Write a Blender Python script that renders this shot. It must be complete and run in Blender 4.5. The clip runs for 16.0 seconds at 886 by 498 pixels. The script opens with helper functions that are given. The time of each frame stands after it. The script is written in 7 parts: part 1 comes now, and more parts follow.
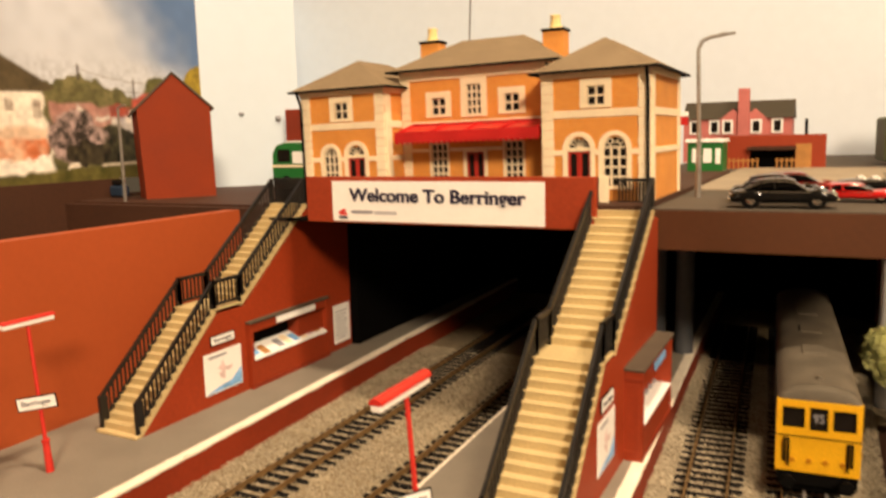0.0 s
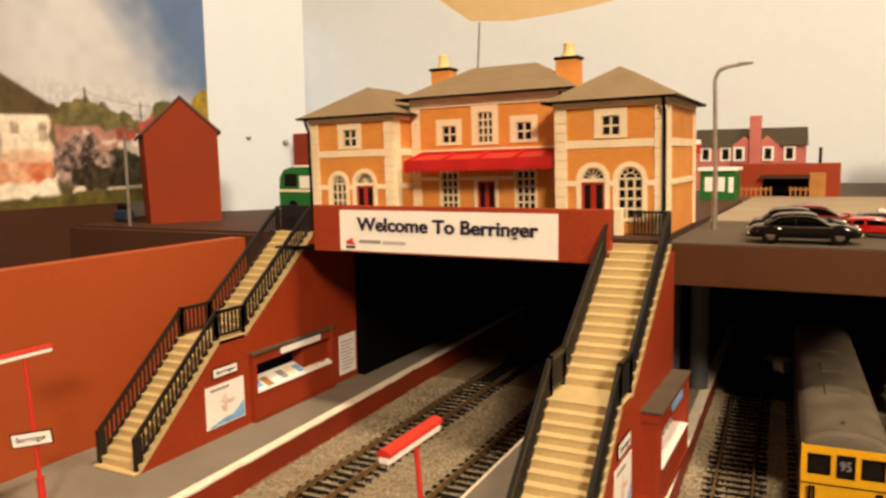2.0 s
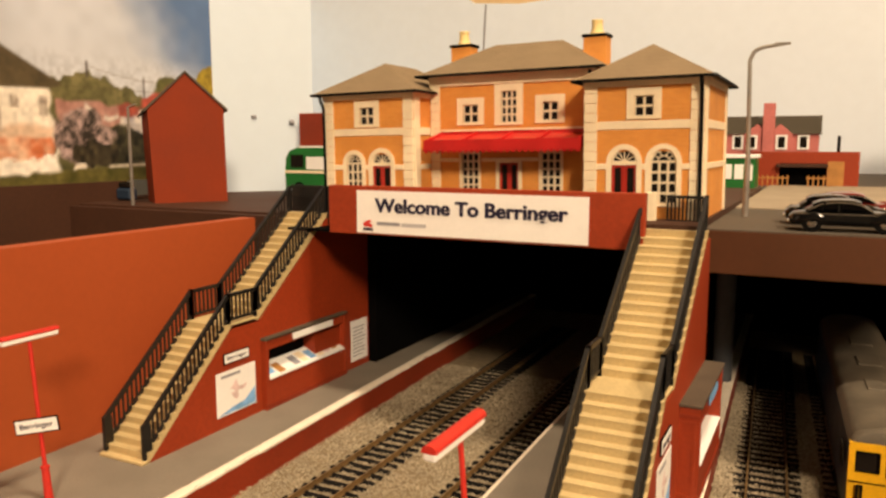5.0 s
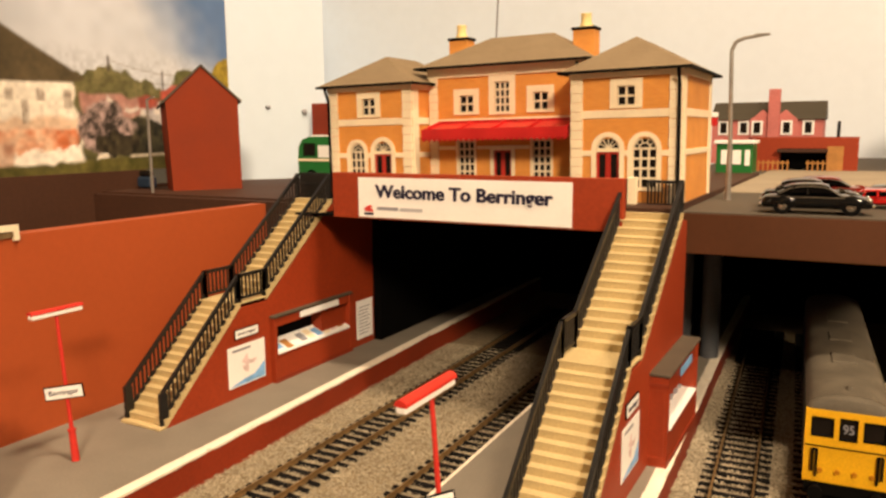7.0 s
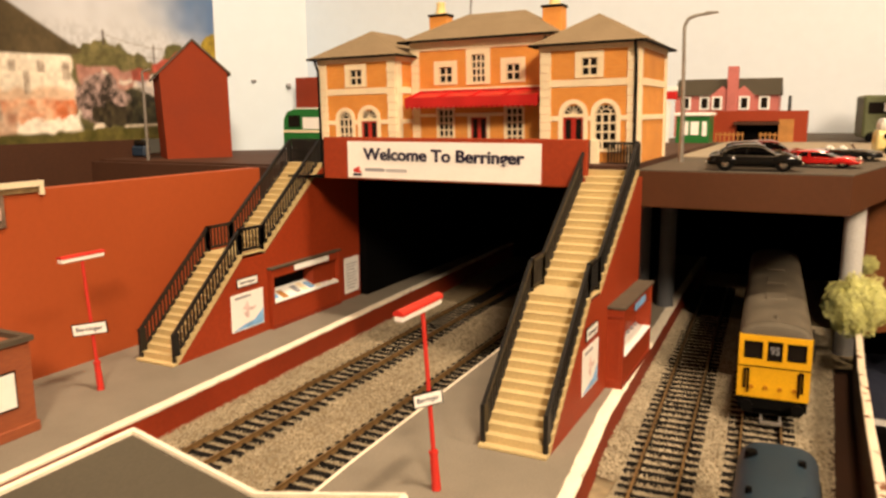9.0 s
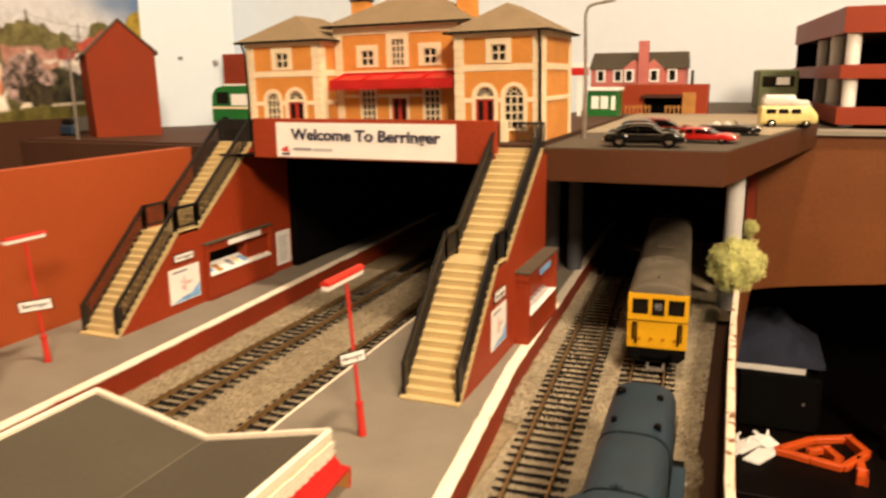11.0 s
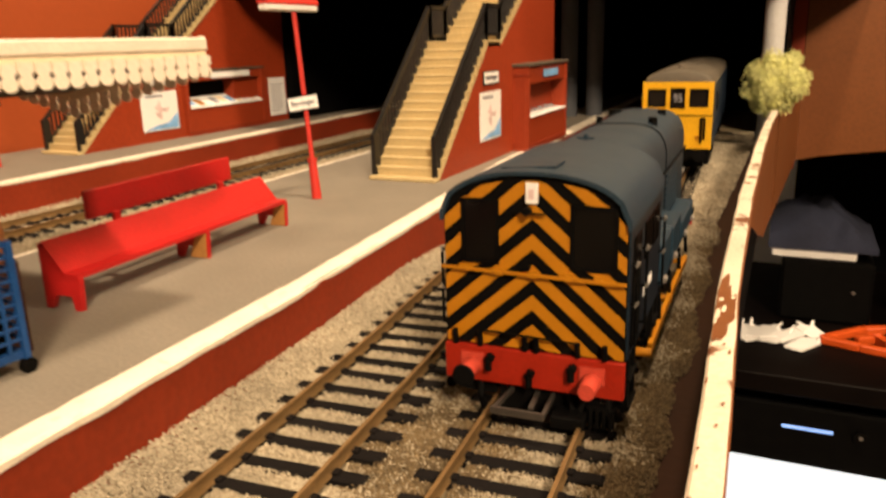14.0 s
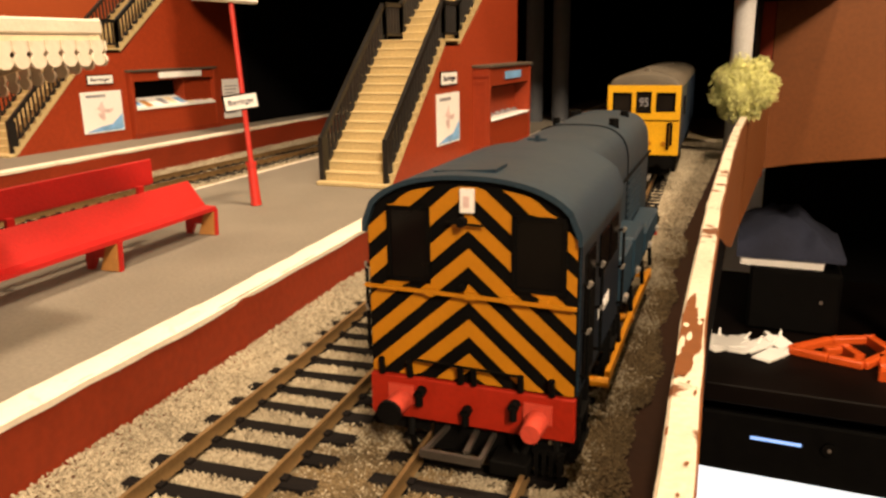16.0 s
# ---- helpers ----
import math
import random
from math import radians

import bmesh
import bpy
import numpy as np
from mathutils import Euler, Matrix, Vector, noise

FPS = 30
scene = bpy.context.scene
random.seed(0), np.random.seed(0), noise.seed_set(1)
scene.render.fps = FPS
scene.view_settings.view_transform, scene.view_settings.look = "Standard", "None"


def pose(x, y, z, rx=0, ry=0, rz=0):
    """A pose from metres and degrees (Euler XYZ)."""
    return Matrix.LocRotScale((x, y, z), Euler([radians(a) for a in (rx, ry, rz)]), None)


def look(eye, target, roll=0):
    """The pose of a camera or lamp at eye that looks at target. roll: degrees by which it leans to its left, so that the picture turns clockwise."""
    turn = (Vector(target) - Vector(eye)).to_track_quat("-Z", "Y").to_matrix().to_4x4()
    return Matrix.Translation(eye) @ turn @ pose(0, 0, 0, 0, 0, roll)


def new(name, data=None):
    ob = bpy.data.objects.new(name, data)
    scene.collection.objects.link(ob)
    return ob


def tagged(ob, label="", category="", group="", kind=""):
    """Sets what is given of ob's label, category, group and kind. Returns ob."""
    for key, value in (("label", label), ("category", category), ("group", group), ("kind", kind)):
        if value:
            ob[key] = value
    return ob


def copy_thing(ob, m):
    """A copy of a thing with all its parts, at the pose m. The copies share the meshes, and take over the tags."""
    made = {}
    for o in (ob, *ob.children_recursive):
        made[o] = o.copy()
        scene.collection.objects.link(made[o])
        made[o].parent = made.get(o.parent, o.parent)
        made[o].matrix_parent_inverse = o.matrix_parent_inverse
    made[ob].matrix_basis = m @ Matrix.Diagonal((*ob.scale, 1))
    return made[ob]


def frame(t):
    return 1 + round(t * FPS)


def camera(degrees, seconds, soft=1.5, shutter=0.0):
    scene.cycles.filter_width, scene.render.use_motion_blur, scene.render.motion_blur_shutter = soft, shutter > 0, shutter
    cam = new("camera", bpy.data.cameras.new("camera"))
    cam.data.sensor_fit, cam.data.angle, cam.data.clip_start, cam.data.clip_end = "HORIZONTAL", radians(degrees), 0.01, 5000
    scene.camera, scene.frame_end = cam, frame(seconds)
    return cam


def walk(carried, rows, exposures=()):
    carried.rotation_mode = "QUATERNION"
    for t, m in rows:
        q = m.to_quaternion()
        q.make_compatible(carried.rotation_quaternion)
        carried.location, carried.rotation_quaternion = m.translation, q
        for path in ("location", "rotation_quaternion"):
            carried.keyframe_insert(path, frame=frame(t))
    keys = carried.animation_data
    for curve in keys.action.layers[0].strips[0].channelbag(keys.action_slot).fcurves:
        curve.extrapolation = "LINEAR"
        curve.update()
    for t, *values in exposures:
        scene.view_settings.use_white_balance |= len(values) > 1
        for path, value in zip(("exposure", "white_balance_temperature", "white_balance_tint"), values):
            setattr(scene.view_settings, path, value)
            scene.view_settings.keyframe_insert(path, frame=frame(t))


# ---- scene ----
cam = camera(60.0, 16.0, soft=2.6, shutter=0.5)
PATH = [
    (0, (7.217, 7.996, 13.612), (6.325, 9.763, 13.325), -1.4),
    (0.5, (5.695, 8.172, 13.795), (4.774, 9.936, 13.589), -0.5),
    (1, (5.453, 8.905, 13.418), (4.503, 10.652, 13.207), -1.2),
    (1.5, (5.438, 9.025, 13.738), (4.516, 10.786, 13.516), -0.3),
    (2, (6.552, 8.867, 14.033), (5.645, 10.634, 13.8), -0.9),
    (2.5, (7.103, 9.136, 14.462), (6.233, 10.92, 14.22), -1.1),
    (3, (5.606, 8.57, 14.287), (4.755, 10.365, 14.051), -0.0),
    (3.5, (5.688, 8.985, 14.221), (4.838, 10.779, 13.982), -0.3),
    (4, (5.503, 8.96, 14.113), (4.645, 10.75, 13.869), -0.7),
    (4.5, (4.987, 9.242, 13.993), (4.112, 11.023, 13.742), -0.5),
    (5, (4.552, 9.634, 13.679), (3.662, 11.405, 13.412), -0.0),
    (5.2, (4.847, 9.682, 13.493), (3.952, 11.45, 13.22), -0.0),
    (7.5, (7.134, 7.134, 13.833), (6.183, 8.865, 13.517), -0.3),
    (8, (7.275, 6.431, 13.156), (6.344, 8.168, 12.814), 0.7),
    (8.2, (7.36, 7.067, 12.614), (6.434, 8.807, 12.275), 0.6),
    (10.3, (10.669, -3.042, 13.841), (9.869, -1.265, 13.391), -1.7),
    (10.5, (10.597, -2.754, 13.53), (9.755, -1.0, 13.063), -3.0),
    (11, (10.812, 0.678, 14.078), (10.099, 2.495, 13.642), -0.6),
    (11.5, (10.922, 3.002, 12.368), (10.249, 4.831, 11.92), -1.0),
    (12, (11.256, 3.072, 8.467), (10.472, 4.851, 7.998), -2.7),
    (12.5, (13.352, 2.626, 6.795), (12.49, 4.388, 6.404), -2.8),
    (13, (13.482, 1.274, 6.383), (12.55, 2.996, 5.978), -1.4),
    (13.5, (13.053, 2.412, 6.076), (12.145, 4.144, 5.659), -2.1),
    (14, (12.247, 4.176, 5.188), (11.432, 5.925, 4.663), -1.6),
    (14.5, (11.542, 5.403, 4.763), (10.772, 7.151, 4.169), -1.7),
    (15, (11.606, 6.188, 4.834), (10.804, 7.93, 4.267), -2.4),
    (15.5, (11.98, 6.148, 4.888), (11.198, 7.911, 4.358), -2.0),
    (16, (12.144, 6.097, 4.824), (11.394, 7.88, 4.315), -0.9),
]
S = 0.01    # the plan below is in centimetres of the model
walk(cam, [(t, look(Vector(eye) * S, Vector(aim) * S, roll)) for t, eye, aim, roll in PATH],
     [(0, -1.19), (2.5, -1.34), (5, -1.35), (7.5, -1.19), (11, -1.15), (12.5, -1.20), (14.5, -1.10), (16, -1.10)])

# ---- light: three ceiling lamps of the room, over the layout, beside it and behind the camera ----
world = bpy.data.worlds.new("world")
scene.world = world
world.use_nodes = True
world.node_tree.nodes["Background"].inputs[0].default_value = (1.0, 0.80, 0.55, 1)
world.node_tree.nodes["Background"].inputs[1].default_value = 0.02
LAMPS = (((25, 26, 138), 42, (-4, 30, 0), 0.16), ((106, 28, 134), 22, (-8, 30, 0), 0.22), ((115, -130, 126), 142, (-6, 40, 5), 0.38))
for place, watts, aim, wide in LAMPS:
    lamp_data = bpy.data.lights.new("room_lamp", "AREA")
    lamp_data.shape, lamp_data.size = "DISK", wide
    lamp_data.energy, lamp_data.color = watts, (1.0, 0.75, 0.505)
    room_lamp = new("room_lamp", lamp_data)
    room_lamp.matrix_world = look(Vector(place) * S, Vector(aim) * S)

# ---- materials ----
def shader(name):
    m = bpy.data.materials.new(name)
    m.use_nodes = True
    n = m.node_tree
    return m, n, n.nodes["Principled BSDF"]


def paint(name, col, rough=0.6, var=0.18, size=3.0, grain=0.12, bump=0.25, metal=0.0, rnd=0.0, worn=None, wear=0.0, spec=0.35, grit=0.35):
    """Painted or plastic surface: broad stains of about `size` cm, fine grain of `grain` cm, bump; worn: a second colour in patches."""
    m, n, b = shader(name)
    L = n.links.new
    tc = n.nodes.new("ShaderNodeTexCoord")
    big = n.nodes.new("ShaderNodeTexNoise")
    big.inputs["Scale"].default_value = 100.0 / size
    big.inputs["Detail"].default_value = 5
    fine = n.nodes.new("ShaderNodeTexNoise")
    fine.inputs["Scale"].default_value = 100.0 / grain
    fine.inputs["Detail"].default_value = 3
    for t in (big, fine):
        L(tc.outputs["Object"], t.inputs["Vector"])
    ramp = n.nodes.new("ShaderNodeValToRGB")
    dark = [c * (1 - var) for c in col]
    lite = [min(1, c * (1 + var)) for c in col]
    ramp.color_ramp.elements[0].position, ramp.color_ramp.elements[1].position = 0.3, 0.7
    ramp.color_ramp.elements[0].color, ramp.color_ramp.elements[1].color = (*dark, 1), (*lite, 1)
    L(big.outputs["Fac"], ramp.inputs["Fac"])
    mul = n.nodes.new("ShaderNodeMix")
    mul.data_type, mul.blend_type = "RGBA", "MULTIPLY"
    mul.inputs["Factor"].default_value = grit
    fr = n.nodes.new("ShaderNodeValToRGB")
    fr.color_ramp.elements[0].position, fr.color_ramp.elements[1].position = 0.35, 0.65
    fr.color_ramp.elements[0].color = (0.6, 0.6, 0.6, 1)
    L(fine.outputs["Fac"], fr.inputs["Fac"])
    L(ramp.outputs["Color"], mul.inputs["A"])
    L(fr.outputs["Color"], mul.inputs["B"])
    out = mul.outputs["Result"]
    if worn:
        wn = n.nodes.new("ShaderNodeTexNoise")
        wn.inputs["Scale"].default_value = 100.0 / (size * 0.35)
        wn.inputs["Detail"].default_value = 6
        L(tc.outputs["Object"], wn.inputs["Vector"])
        wr = n.nodes.new("ShaderNodeValToRGB")
        wr.color_ramp.elements[0].position, wr.color_ramp.elements[1].position = 0.62 - wear * 0.2, 0.66 - wear * 0.2
        L(wn.outputs["Fac"], wr.inputs["Fac"])
        wm = n.nodes.new("ShaderNodeMix")
        wm.data_type = "RGBA"
        L(wr.outputs["Color"], wm.inputs["Factor"])
        L(out, wm.inputs["A"])
        wm.inputs["B"].default_value = (*worn, 1)
        out = wm.outputs["Result"]
    if rnd:
        oi = n.nodes.new("ShaderNodeObjectInfo")
        mr = n.nodes.new("ShaderNodeMapRange")
        mr.inputs["To Min"].default_value, mr.inputs["To Max"].default_value = 1 - rnd, 1 + rnd
        L(oi.outputs["Random"], mr.inputs["Value"])
        hsv = n.nodes.new("ShaderNodeHueSaturation")
        L(mr.outputs["Result"], hsv.inputs["Value"])
        L(out, hsv.inputs["Color"])
        out = hsv.outputs["Color"]
    L(out, b.inputs["Base Color"])
    rr = n.nodes.new("ShaderNodeMapRange")
    rr.inputs["To Min"].default_value, rr.inputs["To Max"].default_value = max(0, rough - 0.12), min(1, rough + 0.12)
    L(big.outputs["Fac"], rr.inputs["Value"])
    L(rr.outputs["Result"], b.inputs["Roughness"])
    b.inputs["Metallic"].default_value = metal
    b.inputs["Specular IOR Level"].default_value = spec
    bp = n.nodes.new("ShaderNodeBump")
    bp.inputs["Strength"].default_value = bump
    bp.inputs["Distance"].default_value = 0.0003
    L(fine.outputs["Fac"], bp.inputs["Height"])
    L(bp.outputs["Normal"], b.inputs["Normal"])
    return m


def bricks(name, c1, c2, mortar, w=0.30, h=0.10, gap=0.012, rough=0.75):
    """Fine brick relief of the model's scale on upright walls."""
    m, n, b = shader(name)
    L = n.links.new
    tc = n.nodes.new("ShaderNodeTexCoord")
    sp = n.nodes.new("ShaderNodeSeparateXYZ")
    L(tc.outputs["Object"], sp.inputs[0])
    add = n.nodes.new("ShaderNodeMath")
    L(sp.outputs["X"], add.inputs[0])
    L(sp.outputs["Y"], add.inputs[1])
    cb = n.nodes.new("ShaderNodeCombineXYZ")
    L(add.outputs[0], cb.inputs["X"])
    L(sp.outputs["Z"], cb.inputs["Y"])
    br = n.nodes.new("ShaderNodeTexBrick")
    L(cb.outputs[0], br.inputs["Vector"])
    br.inputs["Scale"].default_value = 100.0
    br.inputs["Brick Width"].default_value, br.inputs["Row Height"].default_value = w, h
    br.inputs["Mortar Size"].default_value = gap
    br.inputs["Color1"].default_value, br.inputs["Color2"].default_value = (*c1, 1), (*c2, 1)
    br.inputs["Mortar"].default_value = (*mortar, 1)
    no = n.nodes.new("ShaderNodeTexNoise")
    no.inputs["Scale"].default_value = 60
    L(tc.outputs["Object"], no.inputs["Vector"])
    mx = n.nodes.new("ShaderNodeMix")
    mx.data_type, mx.blend_type = "RGBA", "MULTIPLY"
    mx.inputs["Factor"].default_value = 0.5
    rp = n.nodes.new("ShaderNodeValToRGB")
    rp.color_ramp.elements[0].position, rp.color_ramp.elements[0].color = 0.3, (0.6, 0.55, 0.5, 1)
    L(no.outputs["Fac"], rp.inputs["Fac"])
    L(br.outputs["Color"], mx.inputs["A"])
    L(rp.outputs["Color"], mx.inputs["B"])
    L(mx.outputs["Result"], b.inputs["Base Color"])
    b.inputs["Roughness"].default_value = rough
    bp = n.nodes.new("ShaderNodeBump")
    bp.inputs["Strength"].default_value, bp.inputs["Distance"].default_value = 0.4, 0.0002
    bp.invert = True
    L(br.outputs["Fac"], bp.inputs["Height"])
    L(bp.outputs["Normal"], b.inputs["Normal"])
    return m


def glow(name, col, power):
    m, n, b = shader(name)
    b.inputs["Base Color"].default_value = (*col, 1)
    b.inputs["Emission Color"].default_value = (*col, 1)
    b.inputs["Emission Strength"].default_value = power
    return m


RED = paint("oxide_red_paint", (0.295, 0.0365, 0.00774), 0.55, 0.12, 6, 0.2, 0.2)
RED_DARK = paint("oxide_red_platform_face", (0.235, 0.0271, 0.00602), 0.6, 0.18, 4, 0.15, 0.3)
TERRA = paint("terracotta_card", (0.36, 0.0692, 0.0155), 0.65, 0.06, 14, 0.3, 0.1, grit=0.12)
BROWN = paint("brown_emulsion", (0.186, 0.0583, 0.0124), 0.55, 0.14, 8, 0.3, 0.2)
# dark brown wood taken nearly to black for the shadow the desk lies in
DESK = paint("shaded_desk_wood", (0.0035, 0.002, 0.0015), 0.55, 0.25, 6, 0.3, 0.2, spec=0.08)
DECKBROWN = paint("deck_brown_paint", (0.085, 0.0281, 0.0086), 0.55, 0.14, 8, 0.3, 0.2, grit=0.2)
# brown of the bare bed; on the edge board it stands for shaded brown
BEDBROWN = paint("dark_umber_bed_and_shade", (0.028, 0.011, 0.005), 0.7, 0.2, 3, 0.2, 0.3, spec=0.15)
BROWN_DARK = paint("dark_brown_board", (0.055, 0.020, 0.0085), 0.7, 0.18, 8, 0.3, 0.2)
# near black that stands in for deep shade in tunnels, gaps and voids
BLACK = paint("shade_black_board", (0.0022, 0.0020, 0.0020), 0.9, 0.2, 8, 0.4, 0.2, spec=0.04)
GREY = paint("grey_platform_paint", (0.225, 0.198, 0.157), 0.75, 0.10, 2.5, 0.08, 0.35)
WHITE = paint("white_edge_paint", (0.86, 0.776, 0.636), 0.6, 0.06, 1.2, 0.1, 0.5, worn=(0.78, 0.683, 0.533), wear=0.0, grit=0.12)
CREAM = paint("cream_step_plastic", (0.581, 0.453, 0.227), 0.55, 0.10, 1.5, 0.1, 0.2, rnd=0.05)
IRON = paint("black_railing_plastic", (0.012, 0.011, 0.010), 0.4, 0.2, 2, 0.1, 0.2)
SLEEPER = paint("dark_sleeper_plastic", (0.009, 0.0075, 0.007), 0.85, 0.25, 1, 0.06, 0.4, rnd=0.25, spec=0.08)
RAIL = paint("tarnished_rail", (0.32, 0.20, 0.085), 0.42, 0.2, 1.5, 0.08, 0.2, metal=0.6)
SCARLET = paint("scarlet_paint", (0.50, 0.013, 0.012), 0.48, 0.14, 1.5, 0.06, 0.3)
POSTRED = paint("signal_red_paint", (0.55, 0.03, 0.02), 0.45, 0.1, 2, 0.1, 0.2)
FELT = paint("grey_roof_card", (0.068, 0.058, 0.0404), 0.85, 0.12, 4, 0.08, 0.4)
KIOSKROOF = paint("dark_grey_roof", (0.085, 0.064, 0.043), 0.8, 0.15, 1.5, 0.08, 0.3)
BRICK = bricks("orange_brick", (0.84, 0.346, 0.0559), (0.76, 0.29, 0.0473), (0.8, 0.393, 0.103))
BRICK_RED = bricks("red_brick", (0.34, 0.0888, 0.0258), (0.29, 0.0701, 0.0215), (0.3, 0.0935, 0.0387))
STONE = paint("cream_stone_paint", (0.88, 0.748, 0.525), 0.7, 0.06, 1.5, 0.15, 0.3, grit=0.15)
SLATE = bricks("slate_roof", (0.25, 0.187, 0.107), (0.235, 0.173, 0.0989), (0.215, 0.154, 0.0903), 0.16, 0.22, 0.012, 0.85)
CABGLASS = paint("black_cab_glazing", (0.0035, 0.003, 0.003), 0.12, 0.3, 3, 0.5, 0.03, spec=0.10)
GLASS = paint("dark_window_film", (0.014, 0.011, 0.009), 0.06, 0.3, 3, 0.5, 0.03, spec=0.12)
FRAMEW = paint("cream_window_frame", (0.8, 0.692, 0.499), 0.5, 0.05, 2, 0.1, 0.1)
DOORRED = paint("dark_red_door", (0.46, 0.03, 0.018), 0.45, 0.15, 1, 0.1, 0.2)
YELLOW = paint("warning_yellow", (0.78, 0.421, 0.0103), 0.42, 0.06, 2, 0.1, 0.15)
STRIPE = paint("stripe_yellow", (0.448, 0.176, 0.00413), 0.45, 0.08, 1, 0.06, 0.2, grit=0.15)
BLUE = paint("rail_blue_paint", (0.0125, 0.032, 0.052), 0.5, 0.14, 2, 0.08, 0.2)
# the cab blue again, darkened to carry the shade on the cab's sides
SHADEBLUE = paint("shaded_blue_side", (0.005, 0.010, 0.018), 0.5, 0.2, 1.5, 0.08, 0.2)
BLUE2 = paint("coach_blue_paint", (0.018, 0.034, 0.062), 0.4, 0.12, 2, 0.1, 0.15)
ROOFGREY = paint("weathered_grey_roof", (0.1, 0.0842, 0.0602), 0.7, 0.25, 1.5, 0.1, 0.3)
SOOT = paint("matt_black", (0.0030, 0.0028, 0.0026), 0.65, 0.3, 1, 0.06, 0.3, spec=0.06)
BEAMRED = paint("buffer_beam_red", (0.32, 0.016, 0.005), 0.4, 0.15, 1, 0.08, 0.2)
PINKRED = paint("buffer_shank_red", (0.50, 0.06, 0.035), 0.4, 0.1, 1, 0.08, 0.2)
STEEL = paint("dull_steel", (0.34, 0.32, 0.29), 0.4, 0.2, 1, 0.06, 0.2, metal=0.6)
PAPER = paint("white_print", (0.88, 0.87, 0.84), 0.55, 0.03, 3, 0.2, 0.05, grit=0.06)
NAVY = paint("navy_ink", (0.011, 0.010, 0.038), 0.5, 0.05, 2, 0.1, 0.0)
INKGREY = paint("grey_ink", (0.30, 0.30, 0.33), 0.5, 0.05, 2, 0.1, 0.0)
INKRED = paint("red_ink", (0.62, 0.05, 0.04), 0.5, 0.05, 2, 0.1, 0.0)
INKBLUE = paint("blue_ink", (0.20, 0.42, 0.72), 0.5, 0.25, 0.8, 0.1, 0.0)
INKPINK = paint("pink_ink", (0.80, 0.62, 0.60), 0.5, 0.2, 0.6, 0.1, 0.0)
TAN = paint("tan_wood", (0.42, 0.196, 0.0516), 0.6, 0.15, 1, 0.1, 0.2)
CAGEBLUE = paint("cage_blue_plastic", (0.011, 0.062, 0.215), 0.4, 0.15, 1, 0.08, 0.2)
WOOD = paint("brown_barrel", (0.19, 0.0701, 0.0258), 0.6, 0.2, 1, 0.08, 0.3)
GREEN = paint("bus_green", (0.02, 0.16, 0.035), 0.35, 0.12, 2, 0.1, 0.1)
SKYWALL = paint("pale_blue_wall_paint", (0.60, 0.70, 0.80), 0.8, 0.02, 60, 1.5, 0.1, grit=0.05)
ROOM = paint("room_wall_paint", (0.42, 0.37, 0.30), 0.9, 0.05, 60, 2, 0.1, grit=0.1)
CREAMWALL = paint("off_white_wall_paint", (0.76, 0.84, 0.93), 0.8, 0.02, 60, 1.5, 0.1, grit=0.05)
ROADGREY = paint("grey_road_card", (0.084, 0.0687, 0.0512), 0.85, 0.15, 4, 0.12, 0.3)
BALLAST = paint("ballast_bed", (0.264, 0.207, 0.124), 0.9, 0.25, 0.5, 0.08, 1.0)
STONES = paint("ballast_stone", (0.43, 0.375, 0.275), 0.85, 0.2, 1.6, 0.05, 0.5)
# brown dust, with the shunter's shadow on the ballast put into the colour
DUSTSHADE = paint("dusty_shaded_ballast", (0.17, 0.122, 0.063), 0.9, 0.25, 1.2, 0.05, 0.5)
for mat in (STONES, DUSTSHADE):
    nt = mat.node_tree
    shade_out = nt.nodes["Principled BSDF"].inputs["Base Color"].links[0].from_socket
    geo_node, tone, blend = nt.nodes.new("ShaderNodeNewGeometry"), nt.nodes.new("ShaderNodeValToRGB"), nt.nodes.new("ShaderNodeMix")
    blend.data_type, blend.blend_type = "RGBA", "MULTIPLY"
    blend.inputs["Factor"].default_value = 1.0
    tone.color_ramp.elements[0].color, tone.color_ramp.elements[1].color = (0.50, 0.46, 0.40, 1), (1.18, 1.17, 1.14, 1)
    mid = tone.color_ramp.elements.new(0.45)
    mid.color = (0.90, 0.88, 0.84, 1)
    nt.links.new(geo_node.outputs["Random Per Island"], tone.inputs["Fac"])
    nt.links.new(shade_out, blend.inputs["A"])
    nt.links.new(tone.outputs["Color"], blend.inputs["B"])
    nt.links.new(blend.outputs["Result"], nt.nodes["Principled BSDF"].inputs["Base Color"])


# ---- mesh helpers ----
def box(bm, x0, y0, z0, x1, y1, z1, bevel=0.0):
    made = bmesh.ops.create_cube(bm, size=1.0)["verts"]
    for v in made:
        v.co = Vector((x0 + (v.co.x + 0.5) * (x1 - x0), y0 + (v.co.y + 0.5) * (y1 - y0), z0 + (v.co.z + 0.5) * (z1 - z0)))
    if bevel:
        bmesh.ops.bevel(bm, geom=list({e for v in made for e in v.link_edges}), offset=bevel, segments=1, affect="EDGES", profile=0.5)
    return made


def prism(bm, pts, axis, a, b):
    """A polygon drawn in the plane across `axis`, pushed from a to b. For x the points are (y, z), for y (x, z), for z (x, y)."""
    def put(p, h):
        u, v = p
        return {"x": (h, u, v), "y": (u, h, v), "z": (u, v, h)}[axis]
    lo = [bm.verts.new(put(p, a)) for p in pts]
    hi = [bm.verts.new(put(p, b)) for p in pts]
    n = len(pts)
    made = [bm.faces.new(lo), bm.faces.new(hi[::-1])]
    for i in range(n):
        made.append(bm.faces.new((lo[i], hi[i], hi[(i + 1) % n], lo[(i + 1) % n])))
    bmesh.ops.recalc_face_normals(bm, faces=made)


